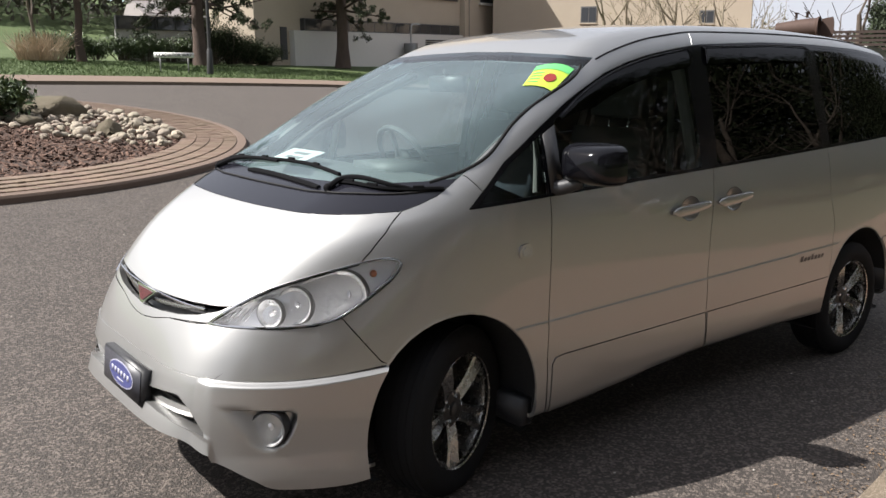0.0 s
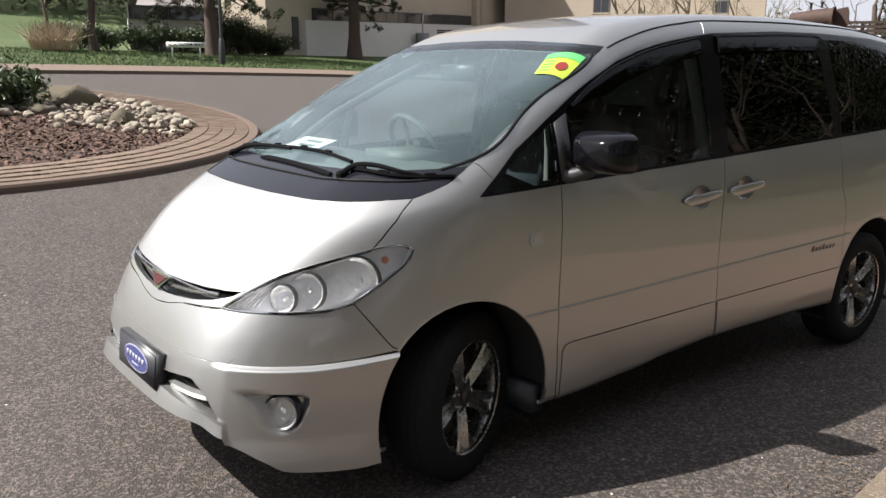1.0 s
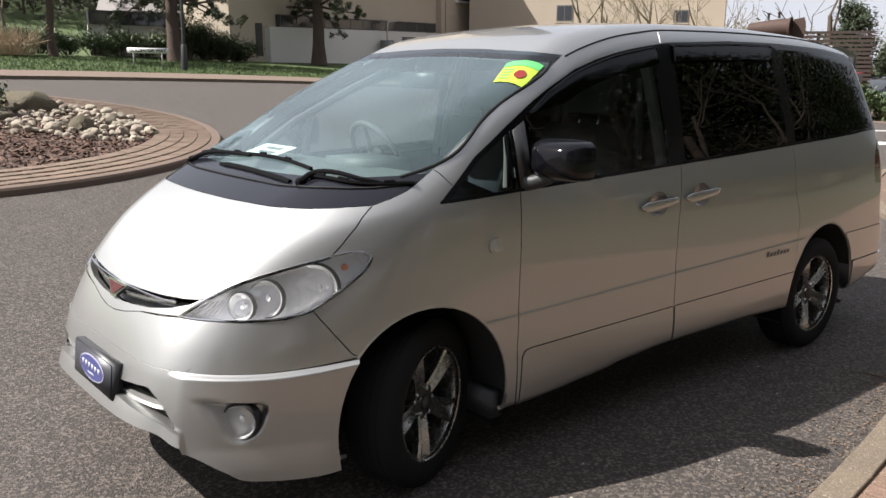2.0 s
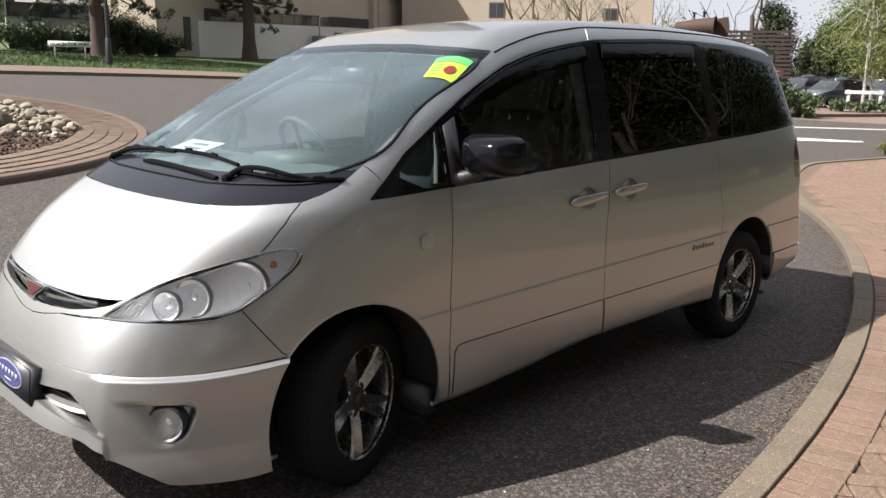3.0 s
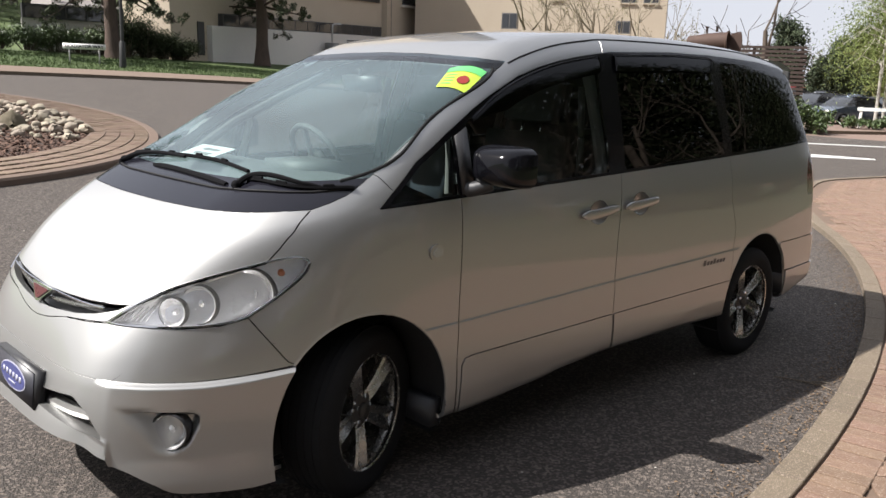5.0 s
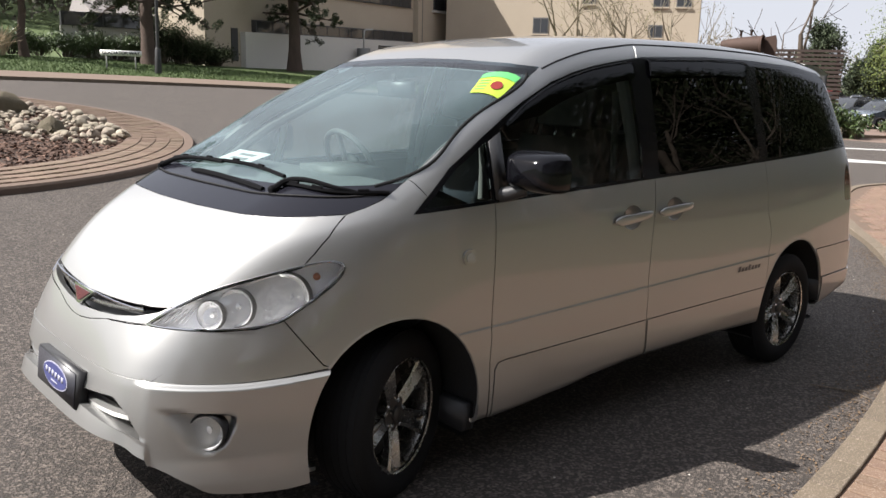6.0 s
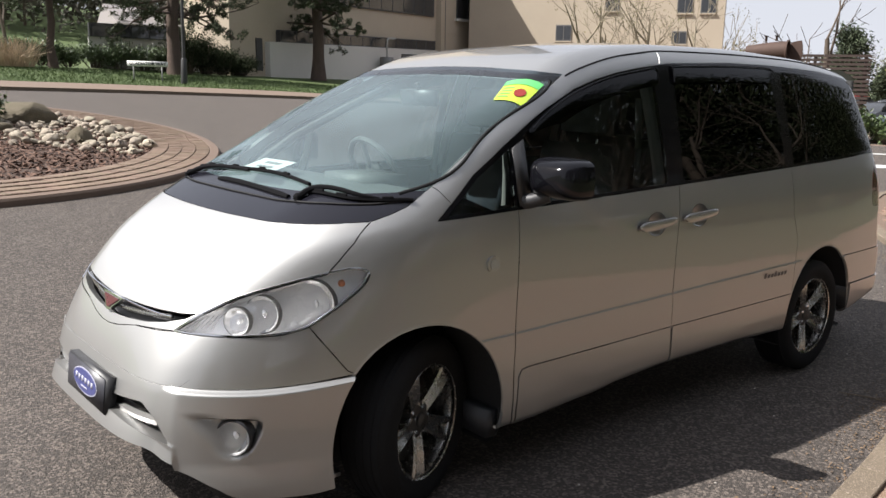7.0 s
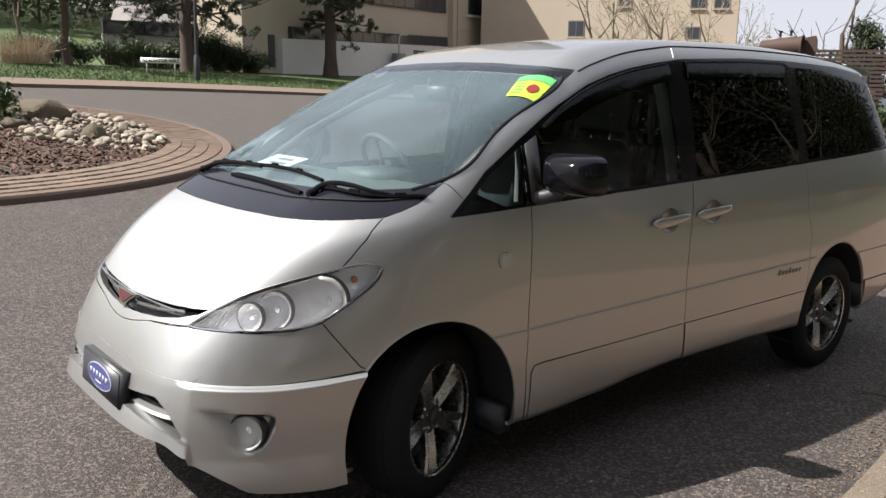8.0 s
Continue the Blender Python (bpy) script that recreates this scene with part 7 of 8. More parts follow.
# ---------- buildings ----------
CREAM = material("cream_render", (0.45, 0.385, 0.30), 0.9, 0.0, (0.39, 0.33, 0.255), 0.7, 14, 0.7, bump=0.004)
WHITE_WALL = material("pale_painted_wall", (0.62, 0.60, 0.56), 0.85, 0.0, (0.55, 0.53, 0.49), 0.6, 12, 0.6, bump=0.003)
GREY_CLAD = material("grey_cladding", (0.15, 0.145, 0.14), 0.7, 0.1, (0.12, 0.116, 0.11), 0.8, 16, 0.6)
WINDOW_DARK = material("dark_window", (0.022, 0.024, 0.028), 0.12, 0.0, (0.04, 0.042, 0.045), 0.6, 5, 0.8, coat=0.4)
FRAME_DARK = material("window_frame_dark", (0.05, 0.05, 0.052), 0.5)
ROOF_PALE = material("pale_metal_roof", (0.30, 0.27, 0.255), 0.5, 0.3, (0.24, 0.22, 0.21), 1.0, 8, 0.6)
STEEL = material("galvanised_steel", (0.42, 0.42, 0.41), 0.45, 0.7, (0.32, 0.32, 0.31), 4, 60, 0.6)
BROWN_STEEL = material("rusty_brown_steel", (0.085, 0.05, 0.038), 0.75, 0.3, (0.05, 0.032, 0.026), 3, 30, 0.9, bump=0.004)
SLAT = material("dark_stained_timber", (0.055, 0.035, 0.028), 0.8, 0.0, (0.035, 0.024, 0.02), 3, 40, 0.8, stretch=(0.3, 4, 4))

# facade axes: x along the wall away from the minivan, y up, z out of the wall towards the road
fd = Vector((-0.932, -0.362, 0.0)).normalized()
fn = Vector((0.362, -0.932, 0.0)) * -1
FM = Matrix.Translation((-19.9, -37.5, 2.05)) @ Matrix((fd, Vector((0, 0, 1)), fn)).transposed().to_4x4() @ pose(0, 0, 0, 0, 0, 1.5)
hall = thing("office_block", "cream and white office block with dark window bands", "building")


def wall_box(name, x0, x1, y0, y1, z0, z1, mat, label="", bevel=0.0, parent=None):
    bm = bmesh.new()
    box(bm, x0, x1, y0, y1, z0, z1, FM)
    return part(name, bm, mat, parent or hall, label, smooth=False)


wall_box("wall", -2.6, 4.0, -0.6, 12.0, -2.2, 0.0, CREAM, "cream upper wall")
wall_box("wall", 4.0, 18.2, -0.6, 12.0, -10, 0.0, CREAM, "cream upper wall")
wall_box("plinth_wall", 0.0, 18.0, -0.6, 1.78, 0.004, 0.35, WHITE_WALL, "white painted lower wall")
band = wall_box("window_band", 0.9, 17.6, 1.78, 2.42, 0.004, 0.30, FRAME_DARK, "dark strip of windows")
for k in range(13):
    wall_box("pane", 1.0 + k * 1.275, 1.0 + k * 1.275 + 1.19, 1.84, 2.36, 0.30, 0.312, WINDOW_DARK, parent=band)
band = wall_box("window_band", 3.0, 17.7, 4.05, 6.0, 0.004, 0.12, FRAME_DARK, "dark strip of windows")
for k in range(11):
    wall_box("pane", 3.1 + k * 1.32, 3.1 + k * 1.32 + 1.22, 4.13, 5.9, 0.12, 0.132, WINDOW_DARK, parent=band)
# upper storeys lie out of view, added so their shadow covers the wing
wall_box("end_block", 18.2, 28.0, -0.6, 22.0, -12, 0.4, CREAM, "cream end block, its unseen top added to shade the wing")
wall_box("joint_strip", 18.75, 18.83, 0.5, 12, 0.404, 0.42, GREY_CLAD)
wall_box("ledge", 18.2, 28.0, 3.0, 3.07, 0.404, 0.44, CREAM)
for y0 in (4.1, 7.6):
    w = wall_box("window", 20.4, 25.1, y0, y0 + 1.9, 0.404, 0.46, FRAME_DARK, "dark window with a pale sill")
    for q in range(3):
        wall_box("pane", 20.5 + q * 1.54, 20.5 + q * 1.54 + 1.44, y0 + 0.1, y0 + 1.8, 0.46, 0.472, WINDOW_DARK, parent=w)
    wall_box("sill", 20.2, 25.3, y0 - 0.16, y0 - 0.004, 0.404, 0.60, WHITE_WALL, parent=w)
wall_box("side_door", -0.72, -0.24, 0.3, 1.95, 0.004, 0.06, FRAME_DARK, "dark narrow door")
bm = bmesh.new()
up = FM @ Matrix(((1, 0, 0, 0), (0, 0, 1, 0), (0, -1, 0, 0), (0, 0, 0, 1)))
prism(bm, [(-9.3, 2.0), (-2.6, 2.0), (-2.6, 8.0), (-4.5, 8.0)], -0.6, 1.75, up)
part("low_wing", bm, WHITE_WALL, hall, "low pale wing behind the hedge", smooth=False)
band = wall_box("window_band", -9.3, -3.65, 1.70, 2.30, -1.996, -1.9, FRAME_DARK, "dark strip of windows")
for k in range(5):
    wall_box("pane", -9.2 + k * 1.1, -9.2 + k * 1.1 + 1.0, 1.72, 2.22, -1.9, -1.888, WINDOW_DARK, parent=band)
bm = bmesh.new()
vs = [bm.verts.new(FM @ Vector(q)) for q in ((-7.7, 2.36, -1.9), (-3.7, 2.36, -1.9), (-3.7, 2.36, -5.2), (-6.2, 2.36, -5.2), (-5.9, 3.4, -5.0), (-3.7, 3.4, -5.0))]
for q in ((0, 1, 5, 4), (1, 2, 5), (2, 3, 4, 5), (3, 0, 4), (3, 2, 1, 0)):
    bm.faces.new([vs[k] for k in q])
wing_roof = part("wing_roof", bm, ROOF_PALE, hall, "pale sheet metal roof", smooth=False)
# tower carried up out of view for the same added shadow
wall_box("stair_tower", 28.0, 34.5, -0.6, 24, -14, -0.5, GREY_CLAD, "grey clad stair tower, its unseen top added to shade the wing")
bm = bmesh.new()
box(bm, 27.2, 27.9, 3.05, 3.12, 0.4, 0.9, FM)
tube(bm, [FM @ Vector((27.9, 3.1, 0.8)), FM @ Vector((28.5, 3.05, 1.05))], 0.10, 10)
part("security_camera", bm, WHITE_WALL, hall, "white security camera on a bracket")
bm = bmesh.new()
tube(bm, [FM @ Vector(q) for q in ((10.4, 0.4, 0.9), (10.4, 1.9, 0.9), (10.45, 2.25, 0.9), (10.6, 2.33, 0.9), (11.4, 2.36, 0.9))], 0.055, 8)
vent = part("vent_pipe", bm, STEEL, None)
bm = bmesh.new()
box(bm, 10.05, 10.7, -0.3, 1.2, 0.6, 1.2, FM)
part("vent_box", bm, POST_GREY, vent, bevel=0.02)
tagged(vent, "bent grey vent pipe on a box by the wall", "vent pipe")
bm = bmesh.new()
for q in range(5):
    box(bm, 13.0, 16.0, 0.85 + 0.13 * q, 0.92 + 0.13 * q, 0.354, 0.41, FM)
part("wall_grille", bm, FRAME_DARK, hall, "dark louvred grille")

# outside stair in a steel lattice
stair = thing("outside_stair", "grey steel stair with a lattice of rails", "stair")
for k in range(6):
    bm = bmesh.new()
    tube(bm, [FM @ Vector((35.0 + 0.75 * k, -0.5, 0.2)), FM @ Vector((35.0 + 0.75 * k, 12, 0.2))], 0.05, 6)
    part("upright", bm, FRAME_DARK, stair)
for k in range(14):
    bm = bmesh.new()
    tube(bm, [FM @ Vector((34.8, 0.6 + 0.75 * k, 0.25)), FM @ Vector((39.2, 0.6 + 0.75 * k + (0.4 if k % 2 else -0.2), 0.25))], 0.045, 6)
    part("rail", bm, STEEL, stair)

# farther wing with small windows
WM = Matrix.Translation((-41.0, -41.0, 2.2)) @ Matrix((Vector((-0.53, 0.848, 0)), Vector((0, 0, 1)), Vector((0.848, 0.53, 0)))).transposed().to_4x4()
wing = thing("office_wing", "cream office wing with rows of small dark windows", "building")


def wing_box(name, x0, x1, y0, y1, z0, z1, mat, label="", parent=None):
    bm = bmesh.new()
    box(bm, x0, x1, y0, y1, z0, z1, WM)
    return part(name, bm, mat, parent or wing, label, smooth=False)


wing_box("wall", -3.0, 14.4, -3, 8.3, -12, 0, CREAM, "cream wall")
wing_box("parapet", -3.0, 14.45, 8.3, 8.6, -12, 0.05, CREAM)
for x0, y0, w0, h0 in ((3.3, 2.95, 1.1, 1.1), (11.15, 2.80, 0.95, 0.85), (6.65, 4.95, 0.9, 1.4), (11.35, 4.80, 1.0, 1.4), (12.85, 4.80, 0.98, 1.4)):
    w = wing_box("window", x0, x0 + w0, y0, y0 + h0, 0.004, 0.05, GREY_CLAD, "")
    for q in range(2):
        wing_box("pane", x0 + 0.06 + q * (w0 / 2 - 0.03), x0 + w0 / 2 - 0.03 + q * (w0 / 2 - 0.03), y0 + 0.08, y0 + h0 - 0.08, 0.05, 0.06, WINDOW_DARK, parent=w)
    wing_box("sill", x0 - 0.06, x0 + w0 + 0.06, y0 - 0.08, y0 - 0.004, 0.004, 0.12, CREAM, parent=w)

# slatted timber enclosure with a steel duct on it
EX, EY = -33.1, -14.3
ed = Vector((-0.42, 0.907, 0)).normalized()
enc = thing("slatted_enclosure", "dark slatted timber enclosure behind the hedge", "fence")
EM = Matrix.Translation((EX, EY, gz(EX, EY))) @ Matrix((ed, Vector((0, 0, 1)), Vector((0.907, 0.42, 0)))).transposed().to_4x4()
for k in range(4):
    bm = bmesh.new()
    box(bm, -4.0 + 1.9 * k - 0.06, -4.0 + 1.9 * k + 0.06, -0.1, 3.3, -0.12, -0.02, EM)
    part("post", bm, SLAT, enc, smooth=False)
for k in range(19):
    bm = bmesh.new()
    box(bm, -4.2, 1.9, 0.15 + 0.17 * k, 0.15 + 0.17 * k + 0.105, -0.02, 0.015, EM)
    part("slat", bm, SLAT, enc, smooth=False)
DM = Matrix.Translation((-31.0, -15.4, 3.50)) @ Vector((-0.28, 0.96, 0.03)).to_track_quat("Z", "Y").to_matrix().to_4x4() @ Matrix.Scale(0.82, 4)
bm = bmesh.new()
lathe(bm, [(0.0001, -1.15), (0.30, -1.15), (0.42, -0.2), (0.45, 0.2), (0.46, 0.75), (0.52, 0.80), (0.52, 0.86), (0.44, 0.86), (0.40, 0.4), (0.0001, 0.35)], 28, DM)
duct = part("steel_duct", bm, BROWN_STEEL, None, "")
for q in (-0.25, 0.25):
    bm = bmesh.new()
    p = DM @ Vector((0, 0, q))
    tube(bm, [p + Vector((0, 0, 0.40)), p + Vector((0, 0, 0.56)), p + Vector((0, 0, 0.62))], [0.05, 0.05, 0.10], 8)
    part("lug", bm, BROWN_STEEL, duct)
bm = bmesh.new()
prism(bm, [(-0.42, 0.86), (0.42, 0.86), (0.5, 1.35), (0.25, 1.42), (-0.25, 1.42), (-0.5, 1.35)], 0.40, 0.50, DM @ Matrix(((0, 0, 1, 0), (1, 0, 0, 0), (0, 1, 0, 0), (0, 0, 0, 1))))
part("hood_plate", bm, BROWN_STEEL, duct, smooth=False)
for q in (-0.7, 0.5):
    bm = bmesh.new()
    p = DM @ Vector((0, 0, q))
    box(bm, p.x - 0.12, p.x + 0.12, p.y - 0.1, p.y + 0.1, gz(p.x, p.y) - 0.1, p.z - 0.30)
    part("leg", bm, BROWN_STEEL, duct, smooth=False)
tagged(duct, "brown rusty steel duct with a flared mouth on legs", "duct")

# ---------- road markings, car park, trees to the right ----------
for nm, pts in (("road_marking", [(-24.4, -8.6), (-26.3, -6.0), (-26.7, -6.2), (-24.9, -8.8)]), ("road_marking", [(-20.2, -7.2), (-20.7, -4.75), (-20.35, -4.6), (-19.6, -6.6)]),
                ("road_marking", [(-19.3, -6.9), (-20.45, -4.72), (-20.2, -4.7), (-18.8, -6.6)])):
    bm = bmesh.new()
    vs = [bm.verts.new((x, y, gz(x, y) + 0.006)) for x, y in pts]
    f = bm.faces.new(vs)
    ex = bmesh.ops.extrude_face_region(bm, geom=[f])
    for v in [g for g in ex["geom"] if isinstance(g, bmesh.types.BMVert)]:
        v.co.z -= 0.004
    ob = part(nm, bm, ROAD_PAINT, None, smooth=False)
    tagged(ob, "worn white painted line on the road", "road marking", group="road markings", kind="structure")

CAR_SILVER = material("far_silver_paint", (0.38, 0.40, 0.42), 0.25, 0.6, coat=0.8)
CAR_BLACK = material("far_black_paint", (0.015, 0.016, 0.02), 0.2, 0.2, coat=0.8)
CAR_BLUE = material("far_blue_grey_paint", (0.10, 0.13, 0.17), 0.25, 0.5, coat=0.8)
CAR_WHITE = material("far_white_paint", (0.70, 0.70, 0.70), 0.3, 0.0, coat=0.8)
CAR_RED = material("far_red_paint", (0.35, 0.03, 0.03), 0.3, 0.1, coat=0.8)
LAMP_CLEAR = material("far_lamp", (0.75, 0.75, 0.74), 0.15, 0.5)


def parked_car(x, y, turn, mat, label, tall=1.46, long=4.4):
    """A plain saloon or hatchback: body, glasshouse, wheels, lamps."""
    t = thing("parked_car", label, "car", group="cars in the car park", at=Matrix.Translation((x, y, gz(x, y) - 0.02)) @ pose(0, 0, 0, 0, 0, turn))
    L, W = long / 2, 0.88
    prof = [(L - 0.02, 0.30, 0.80), (L, 0.55, 0.80), (L - 0.10, 0.74, 0.84), (L - 0.95, 0.92, 0.87), (-L + 0.45, 0.97, 0.87), (-L + 0.02, 0.90, 0.82), (-L, 0.55, 0.80), (-L + 0.05, 0.28, 0.78)]
    bm = bmesh.new()
    rows = []
    for px_, z, w in prof:
        rows.append([bm.verts.new(q) for q in ((px_ * 0.985, -w * 0.93, 0.24), (px_, -w, min(z, 0.6)), (px_, -w * 0.94, z), (px_, 0, z + 0.035), (px_, w * 0.94, z), (px_, w, min(z, 0.6)), (px_ * 0.985, w * 0.93, 0.24))])
    for a, b in zip(rows, rows[1:]):
        for k in range(6):
            bm.faces.new((a[k], a[k + 1], b[k + 1], b[k]))
    for r in (rows[0], rows[-1]):
        bm.faces.new(r)
    part("body", bm, mat, t)
    bm = bmesh.new()
    gp = [(L - 1.0, 0.93, 0.80), (L - 1.75, tall - 0.03, 0.62), (0.0, tall, 0.63), (-L + 1.0, tall - 0.06, 0.61), (-L + 0.35, 0.98, 0.78)]
    rows = [[bm.verts.new(q) for q in ((px_, -w, z), (px_, 0, z + 0.02), (px_, w, z), (px_, w * 1.02, 0.90), (px_, -w * 1.02, 0.90))] for px_, z, w in gp]
    for a, b in zip(rows, rows[1:]):
        for k in range(5):
            bm.faces.new((a[k], a[(k + 1) % 5], b[(k + 1) % 5], b[k]))
    part("glasshouse", bm, WINDOW_DARK, t, "dark glass")
    bm = bmesh.new()
    box(bm, -L + 1.05, L - 1.78, -0.60, 0.60, tall - 0.03, tall + 0.03)
    part("roof", bm, mat, t, bevel=0.02)
    for wx in (L - 0.85, -L + 0.85):
        for wy in (-1, 1):
            bm = bmesh.new()
            lathe(bm, [(0.0001, 0.10), (0.20, 0.10), (0.28, 0.11), (0.31, 0.06), (0.31, -0.10)], 20, pose(wx, wy * 0.78, 0.31, -90 * wy, 0, 0))
            wh = part("wheel", bm, RUBBER, t)
            bm = bmesh.new()
            lathe(bm, [(0.0001, 0.112), (0.19, 0.108), (0.20, 0.10)], 16, pose(wx, wy * 0.78, 0.31, -90 * wy, 0, 0))
            part("rim", bm, ALLOY, wh)
    for wy in (-1, 1):
        bm = bmesh.new()
        box(bm, L - 0.16, L + 0.005, wy * 0.50 - 0.18, wy * 0.50 + 0.18, 0.60, 0.74)
        part("headlight", bm, LAMP_CLEAR, t, bevel=0.03)
    bm = bmesh.new()
    box(bm, L - 0.03, L + 0.012, -0.26, 0.26, 0.38, 0.49)
    part("blank_plate", bm, PLATE_WHITE, t)
    return t


parked_car(-45.2, -15.0, -18, CAR_BLUE, "blue grey saloon parked nose towards the hedge")
parked_car(-49.5, -18.6, -12, CAR_BLACK, "black hatchback parked beside the hedge", 1.5)
parked_car(-52.0, -15.0, -10, CAR_SILVER, "silver hatchback parked in the row")
k = 0
rnd = random.Random(21)
for i in range(3):
    for j in range(9):
        x, y = -66 - 14 * i, -34 + 3.2 * j + 3 * i
        mat, nm = ((CAR_WHITE, "white"), (CAR_SILVER, "silver"), (CAR_RED, "red"), (CAR_BLACK, "black"), (CAR_BLUE, "blue grey"), (CAR_SILVER, "silver"))[k % 6]
        k += 1
        if i == 0 and j > 7:
            continue
        parked_car(x + rnd.uniform(-0.4, 0.4), y, rnd.uniform(-12, -6), mat, nm + " car parked in a far row", rnd.choice((1.42, 1.5, 1.62)))

# white post and rail barrier, bollards
WHITE_PAINT = material("white_gloss_timber", (0.78, 0.77, 0.74), 0.5, 0.0, (0.66, 0.65, 0.62), 3, 50, 0.6)
rail = thing("white_barrier", "white painted post and rail barrier by the hedge", "barrier")
p0, p1 = Vector((-41.25, -12.85, 0)), Vector((-41.75, -11.55, 0))
for f in (0.0, 1.0):
    p = p0.lerp(p1, f)
    bm = bmesh.new()
    box(bm, p.x - 0.06, p.x + 0.06, p.y - 0.06, p.y + 0.06, gz(p.x, p.y) - 0.1, 0.98)
    part("post", bm, WHITE_PAINT, rail, smooth=False)
bm = bmesh.new()
dm = Matrix.Translation(p0.lerp(p1, 0.5) + Vector((0.08, 0, 0.88))) @ pose(0, 0, 0, 0, 0, math.degrees(math.atan2(p1.y - p0.y, p1.x - p0.x)))
box(bm, -0.85, 0.85, -0.03, 0.03, -0.08, 0.08, dm)
part("rail", bm, WHITE_PAINT, rail, smooth=False)
for x, y in ((-41.95, -10.9), (-43.2, -10.2)):
    bm = bmesh.new()
    box(bm, -0.06, 0.06, -0.06, 0.06, -0.1, 0.98, pose(x, y, 0))
    box(bm, -0.045, 0.045, -0.045, 0.045, 0.98, 1.02, pose(x, y, 0))
    tagged(part("bollard", bm, WHITE_PAINT, None, smooth=False), "white square timber bollard at the drive", "bollard", group="white bollards")

# hedges and trees
for k in range(5):
    bush("hedge", -40.0 - 0.3 * k, -12.5 + 0.70 * k, (0.9, 0.75, 0.52), 900, 0.12, LAUREL, 100 + k, "low clipped green hedge at the car park", "hedge", group="low hedge")
for k in range(3):
    bush("shrub", -30.8 - 0.4 * k, -12.1 + 0.7 * k, (0.9, 0.8, 1.5 - 0.25 * k), 1100, 0.13, LAUREL, 110 + k, "green shrub in front of the timber enclosure")
for k, (x, y, h, sd) in enumerate(((-43.3, -12.9, 8.5, 3), (-44.3, -11.9, 8.8, 4), (-45.5, -13.3, 9.2, 5), (-47.5, -10.9, 9.5, 6), (-51, -12.3, 9.0, 7))):
    leafy_tree(x, y, h, 0.10, sd, BIRCH_LEAF, BARK_BIRCH, "slender white birch with fresh green leaves", 9500, 0.085, 0.30, 0.34, 0.34, "birch_tree", "birches by the car park")
for k, (x, y, h, sd, mt, lb) in enumerate(((-92, -36.3, 4.6, 41, CONIFER_LEAF, "dark evergreen tree behind the car park"), (-93, -34.8, 6.6, 42, CONIFER_LEAF, "dark evergreen tree behind the car park"),
                                           (-94, -33, 8.0, 31, CONIFER_LEAF, "dark evergreen tree behind the car park"), (-96, -31, 9.6, 32, CONIFER_LEAF, "dark evergreen tree behind the car park"),
                                           (-88, -27, 11, 33, OLIVE_LEAF, "olive green tree coming into leaf"), (-84, -22, 11, 34, OLIVE_LEAF, "olive green tree coming into leaf"),
                                           (-92, -24, 12, 35, OLIVE_LEAF, "olive green tree coming into leaf"), (-90, -17, 12, 36, CONIFER_LEAF, "dark evergreen tree behind the car park"),
                                           (-96, -11, 13, 37, CONIFER_LEAF, "dark evergreen tree behind the car park"), (-80, -12, 8, 38, OLIVE_LEAF, "olive green tree coming into leaf"),
                                           (-70, -30.5, 6.9, 39, CONIFER_LEAF, "pointed conifer behind the enclosure"))):
    leafy_tree(x, y, h, 0.22, sd, mt, BARK, lb, 14000, 0.22, 0.34 if mt is OLIVE_LEAF else 0.27, 0.1, 0.1)
bare_tree(-36.4, -15.6, 10.0, 0.22, 44, "bare spreading tree behind the enclosure", (3, 4), min_r=0.013)
for k, (x, y, h, sd) in enumerate(((-30.5, -25.2, 8.0, 51), (-31.5, -24.2, 8.4, 52), (-33.5, -23.6, 8.2, 53), (-36.0, -22.6, 7.6, 54), (-34.0, -24.8, 7.6, 57), (-38, -22.0, 6.6, 55), (-41, -21.8, 6.0, 56))):
    t, tips = bare_tree(x, y, h, 0.17, sd, "twiggy small tree with pale opening buds", (3, 5), TWIG, min_r=0.013)
    rnd = random.Random(sd)
    L = Mesher()
    for p, d in tips:
        for _ in range(5):
            L.leaf(p + Vector((rnd.gauss(0, 0.12), rnd.gauss(0, 0.12), rnd.gauss(0, 0.16))), 0.07, rnd)
    L.ob("buds", OLIVE_LEAF, t, smooth=False)["kind"] = "stuff"

# low plants at the near corner
for k, (x, y) in enumerate(((-17.3, -2.75), (-16.9, -2.2), (-18.4, -2.6), (-19.9, -2.6))):
    bush("shrub", x, y, (0.6, 0.5, 0.34), 700, 0.07, OLIVE_LEAF, 140 + k, "low yellow green plants at the pavement edge", "plant")

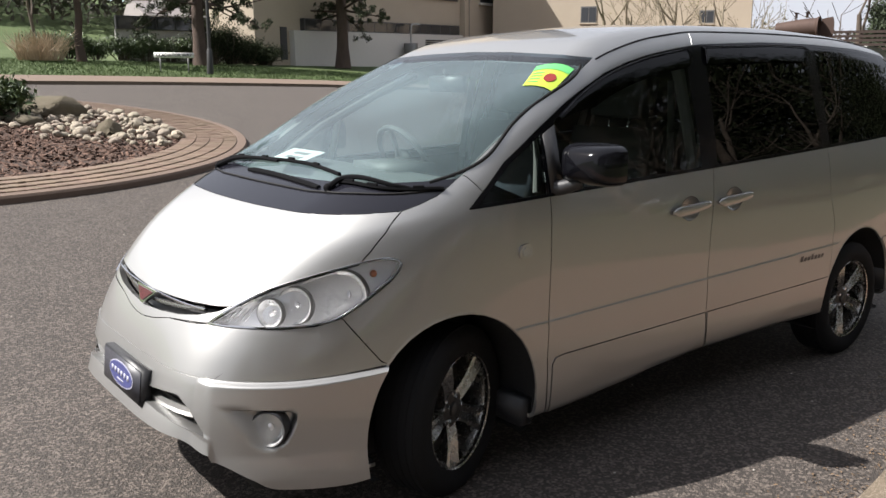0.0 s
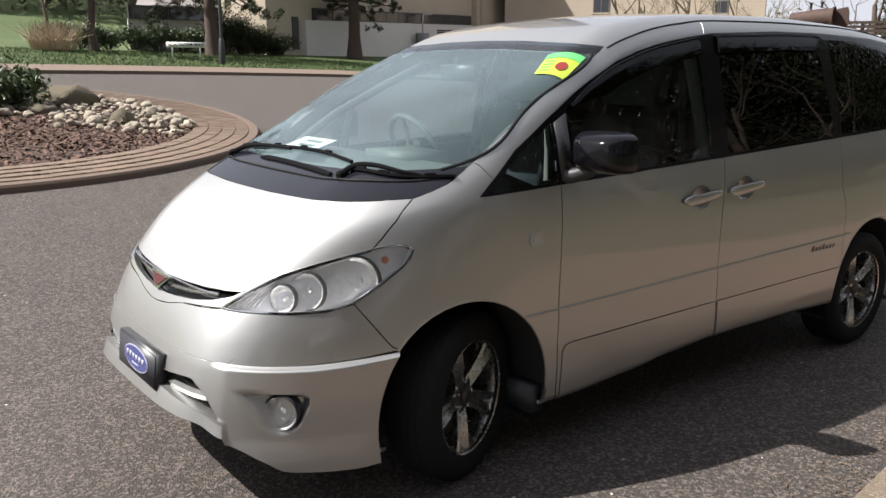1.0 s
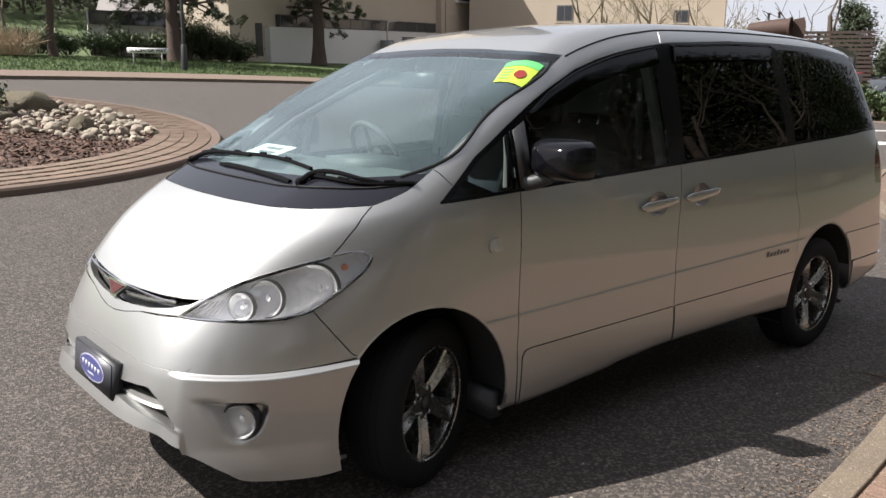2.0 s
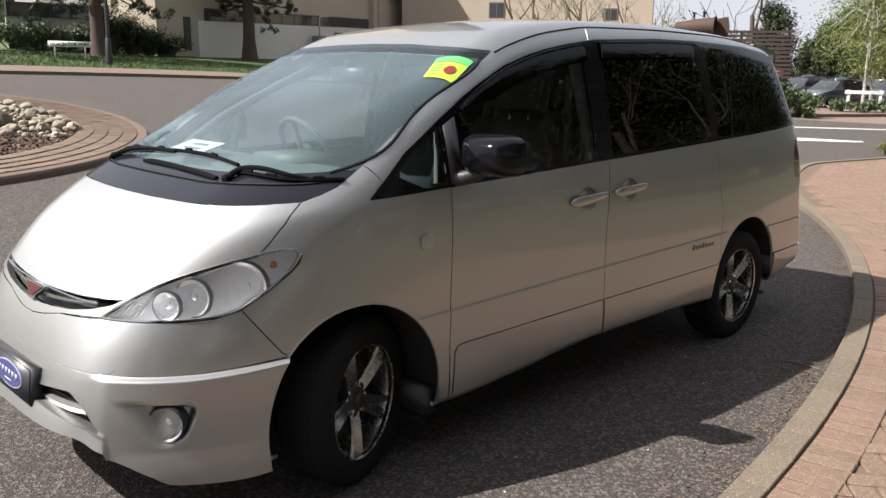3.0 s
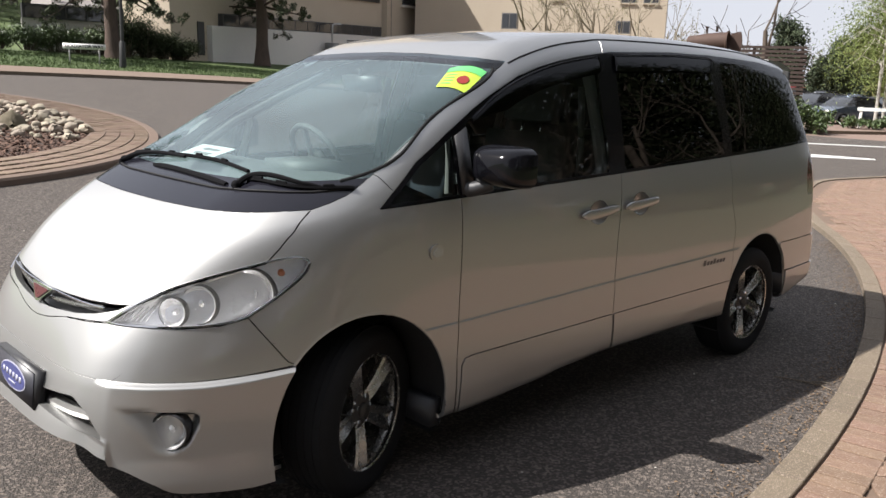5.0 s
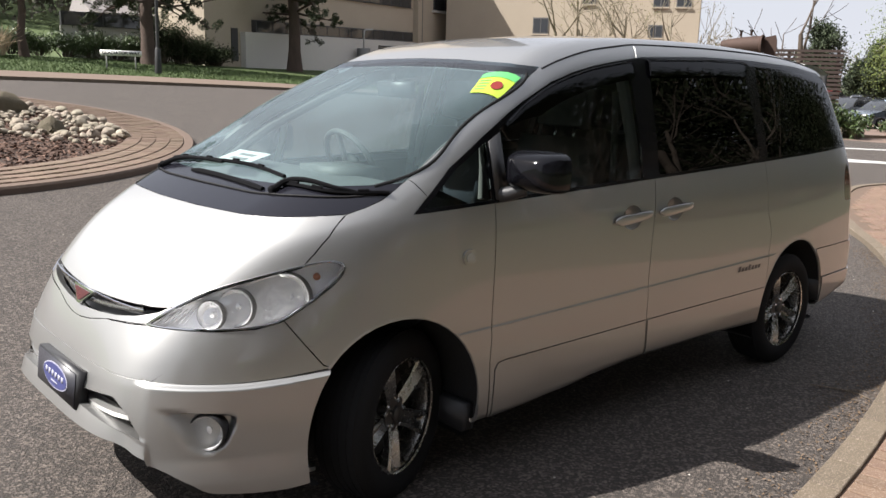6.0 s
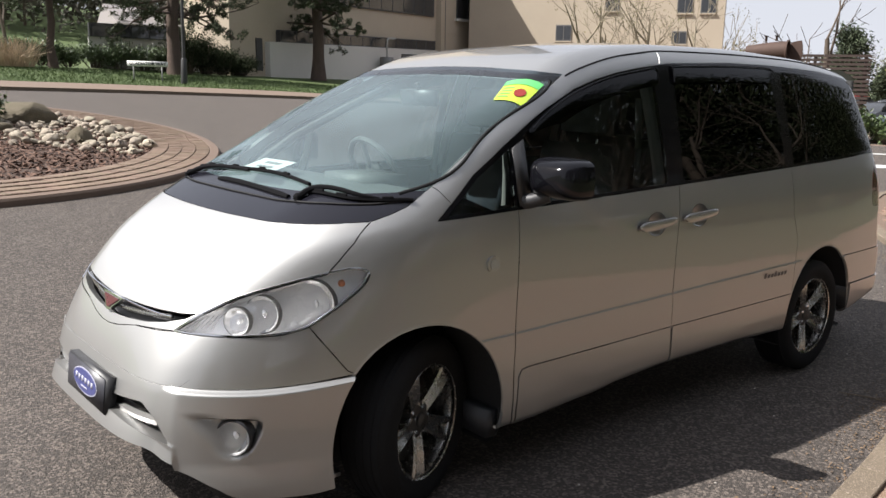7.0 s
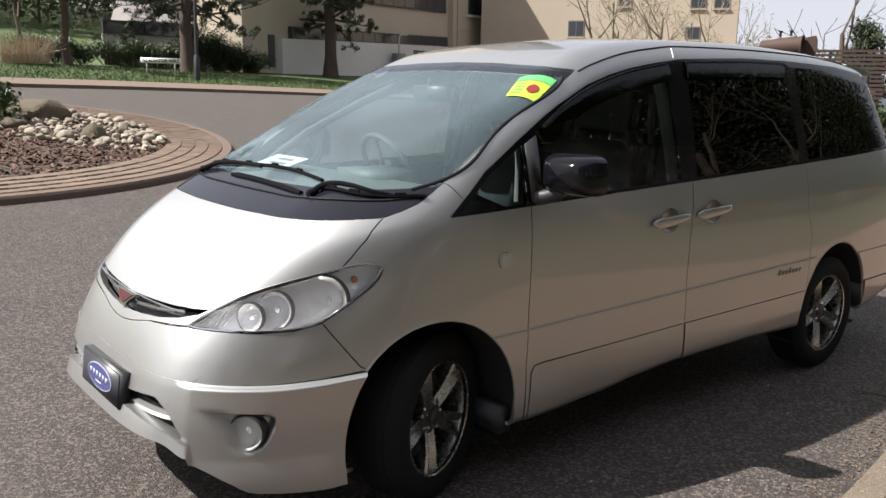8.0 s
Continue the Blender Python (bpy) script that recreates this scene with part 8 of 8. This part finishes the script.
# distant park on the rise to the left
for k in range(12):
    rnd = random.Random(200 + k)
    x, y = -4 - 3.1 * k + rnd.uniform(-2, 2) + 16, -72 - rnd.uniform(0, 26)
    bare_tree(x, y, rnd.uniform(6, 9), 0.16, 210 + k, "bare young park tree on the far rise", (2, 3), min_r=0.02)
WOODS = material("far_bare_woods", (0.13, 0.115, 0.095), 0.95, 0.0, (0.09, 0.085, 0.07), 2, 20, 0.9, spread=0.3, island=True)
HILL_WOODS = material("hillside_woods", (0.10, 0.092, 0.072), 0.95, 0.0, (0.07, 0.066, 0.050), 2, 20, 0.9, spread=0.35, island=True)
for nm, mt, seed, count, a0, a1, d0, d1, h0, l0, l1, lb in (
        ("far_woods", WOODS, 77, 26000, 150, 300, 150, 190, 8, 0.3, 0.8, "hazy bare woods on the skyline"),
        ("hillside_woods", HILL_WOODS, 78, 48000, 236, 276, 84, 128, 8, 0.35, 0.8, "dark bare woods on the hillside beyond the park")):
    M = Mesher()
    rnd = random.Random(seed)
    for k in range(count):
        a, d = math.radians(rnd.uniform(a0, a1)), rnd.uniform(d0, d1)
        x, y = d * math.cos(a), d * math.sin(a)
        h = (h0 + 0.4 * h0 * noise.noise((a * 14, d * 0.1, 0))) * math.sqrt(rnd.random())
        M.leaf(Vector((x, y, gz(x, y) + h)), rnd.uniform(l0, l1), rnd, 1.4)
    tagged(M.ob(nm, mt, smooth=False), lb, "woods", kind="stuff")

# unseen evergreens added to darken the van's side and its reflections
for k in range(19):
    rnd = random.Random(450 + k)
    leafy_tree(-66 + 4.6 * k + rnd.uniform(-1, 1), 16.0 + rnd.uniform(-1.2, 2), rnd.uniform(15.5, 18), 0.30, 450 + k, YEW_LEAF, BARK, "tall dark evergreen added out of view beyond the verge", 12000, 0.25, 0.22, 0.03, 0.1, group="evergreen belt")
# behind the camera: a belt of trees that the glass and the paint mirror
for k, (x, y, h, r, sd) in enumerate(((-1.5, 8.6, 11, 0.24, 301), (-6.0, 9.5, 12, 0.26, 302), (-11.0, 9.0, 11, 0.22, 303), (4.5, 9.5, 12, 0.25, 304), (-15.5, 10.0, 13, 0.26, 305), (-3.5, 11.5, 13, 0.26, 307), (-21.0, 9.0, 12, 0.24, 308))):
    bare_tree(x, y, h, r, sd, "bare tree on the verge behind the pavement", (3, 4), min_r=0.010)
# shrubs added out of view to darken what the rear quarter mirrors
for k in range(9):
    bush("shrub", -11.0 - 2.7 * k, 6.6 - 0.35 * k + 0.5 * math.sin(k * 2.3), (1.7, 1.3, 2.6 + 0.5 * math.sin(k * 1.7)), 2600, 0.12, YEW_LEAF, 330 + k, "tall dark evergreen shrub added out of view on the verge", "bush", group="verge shrubs")
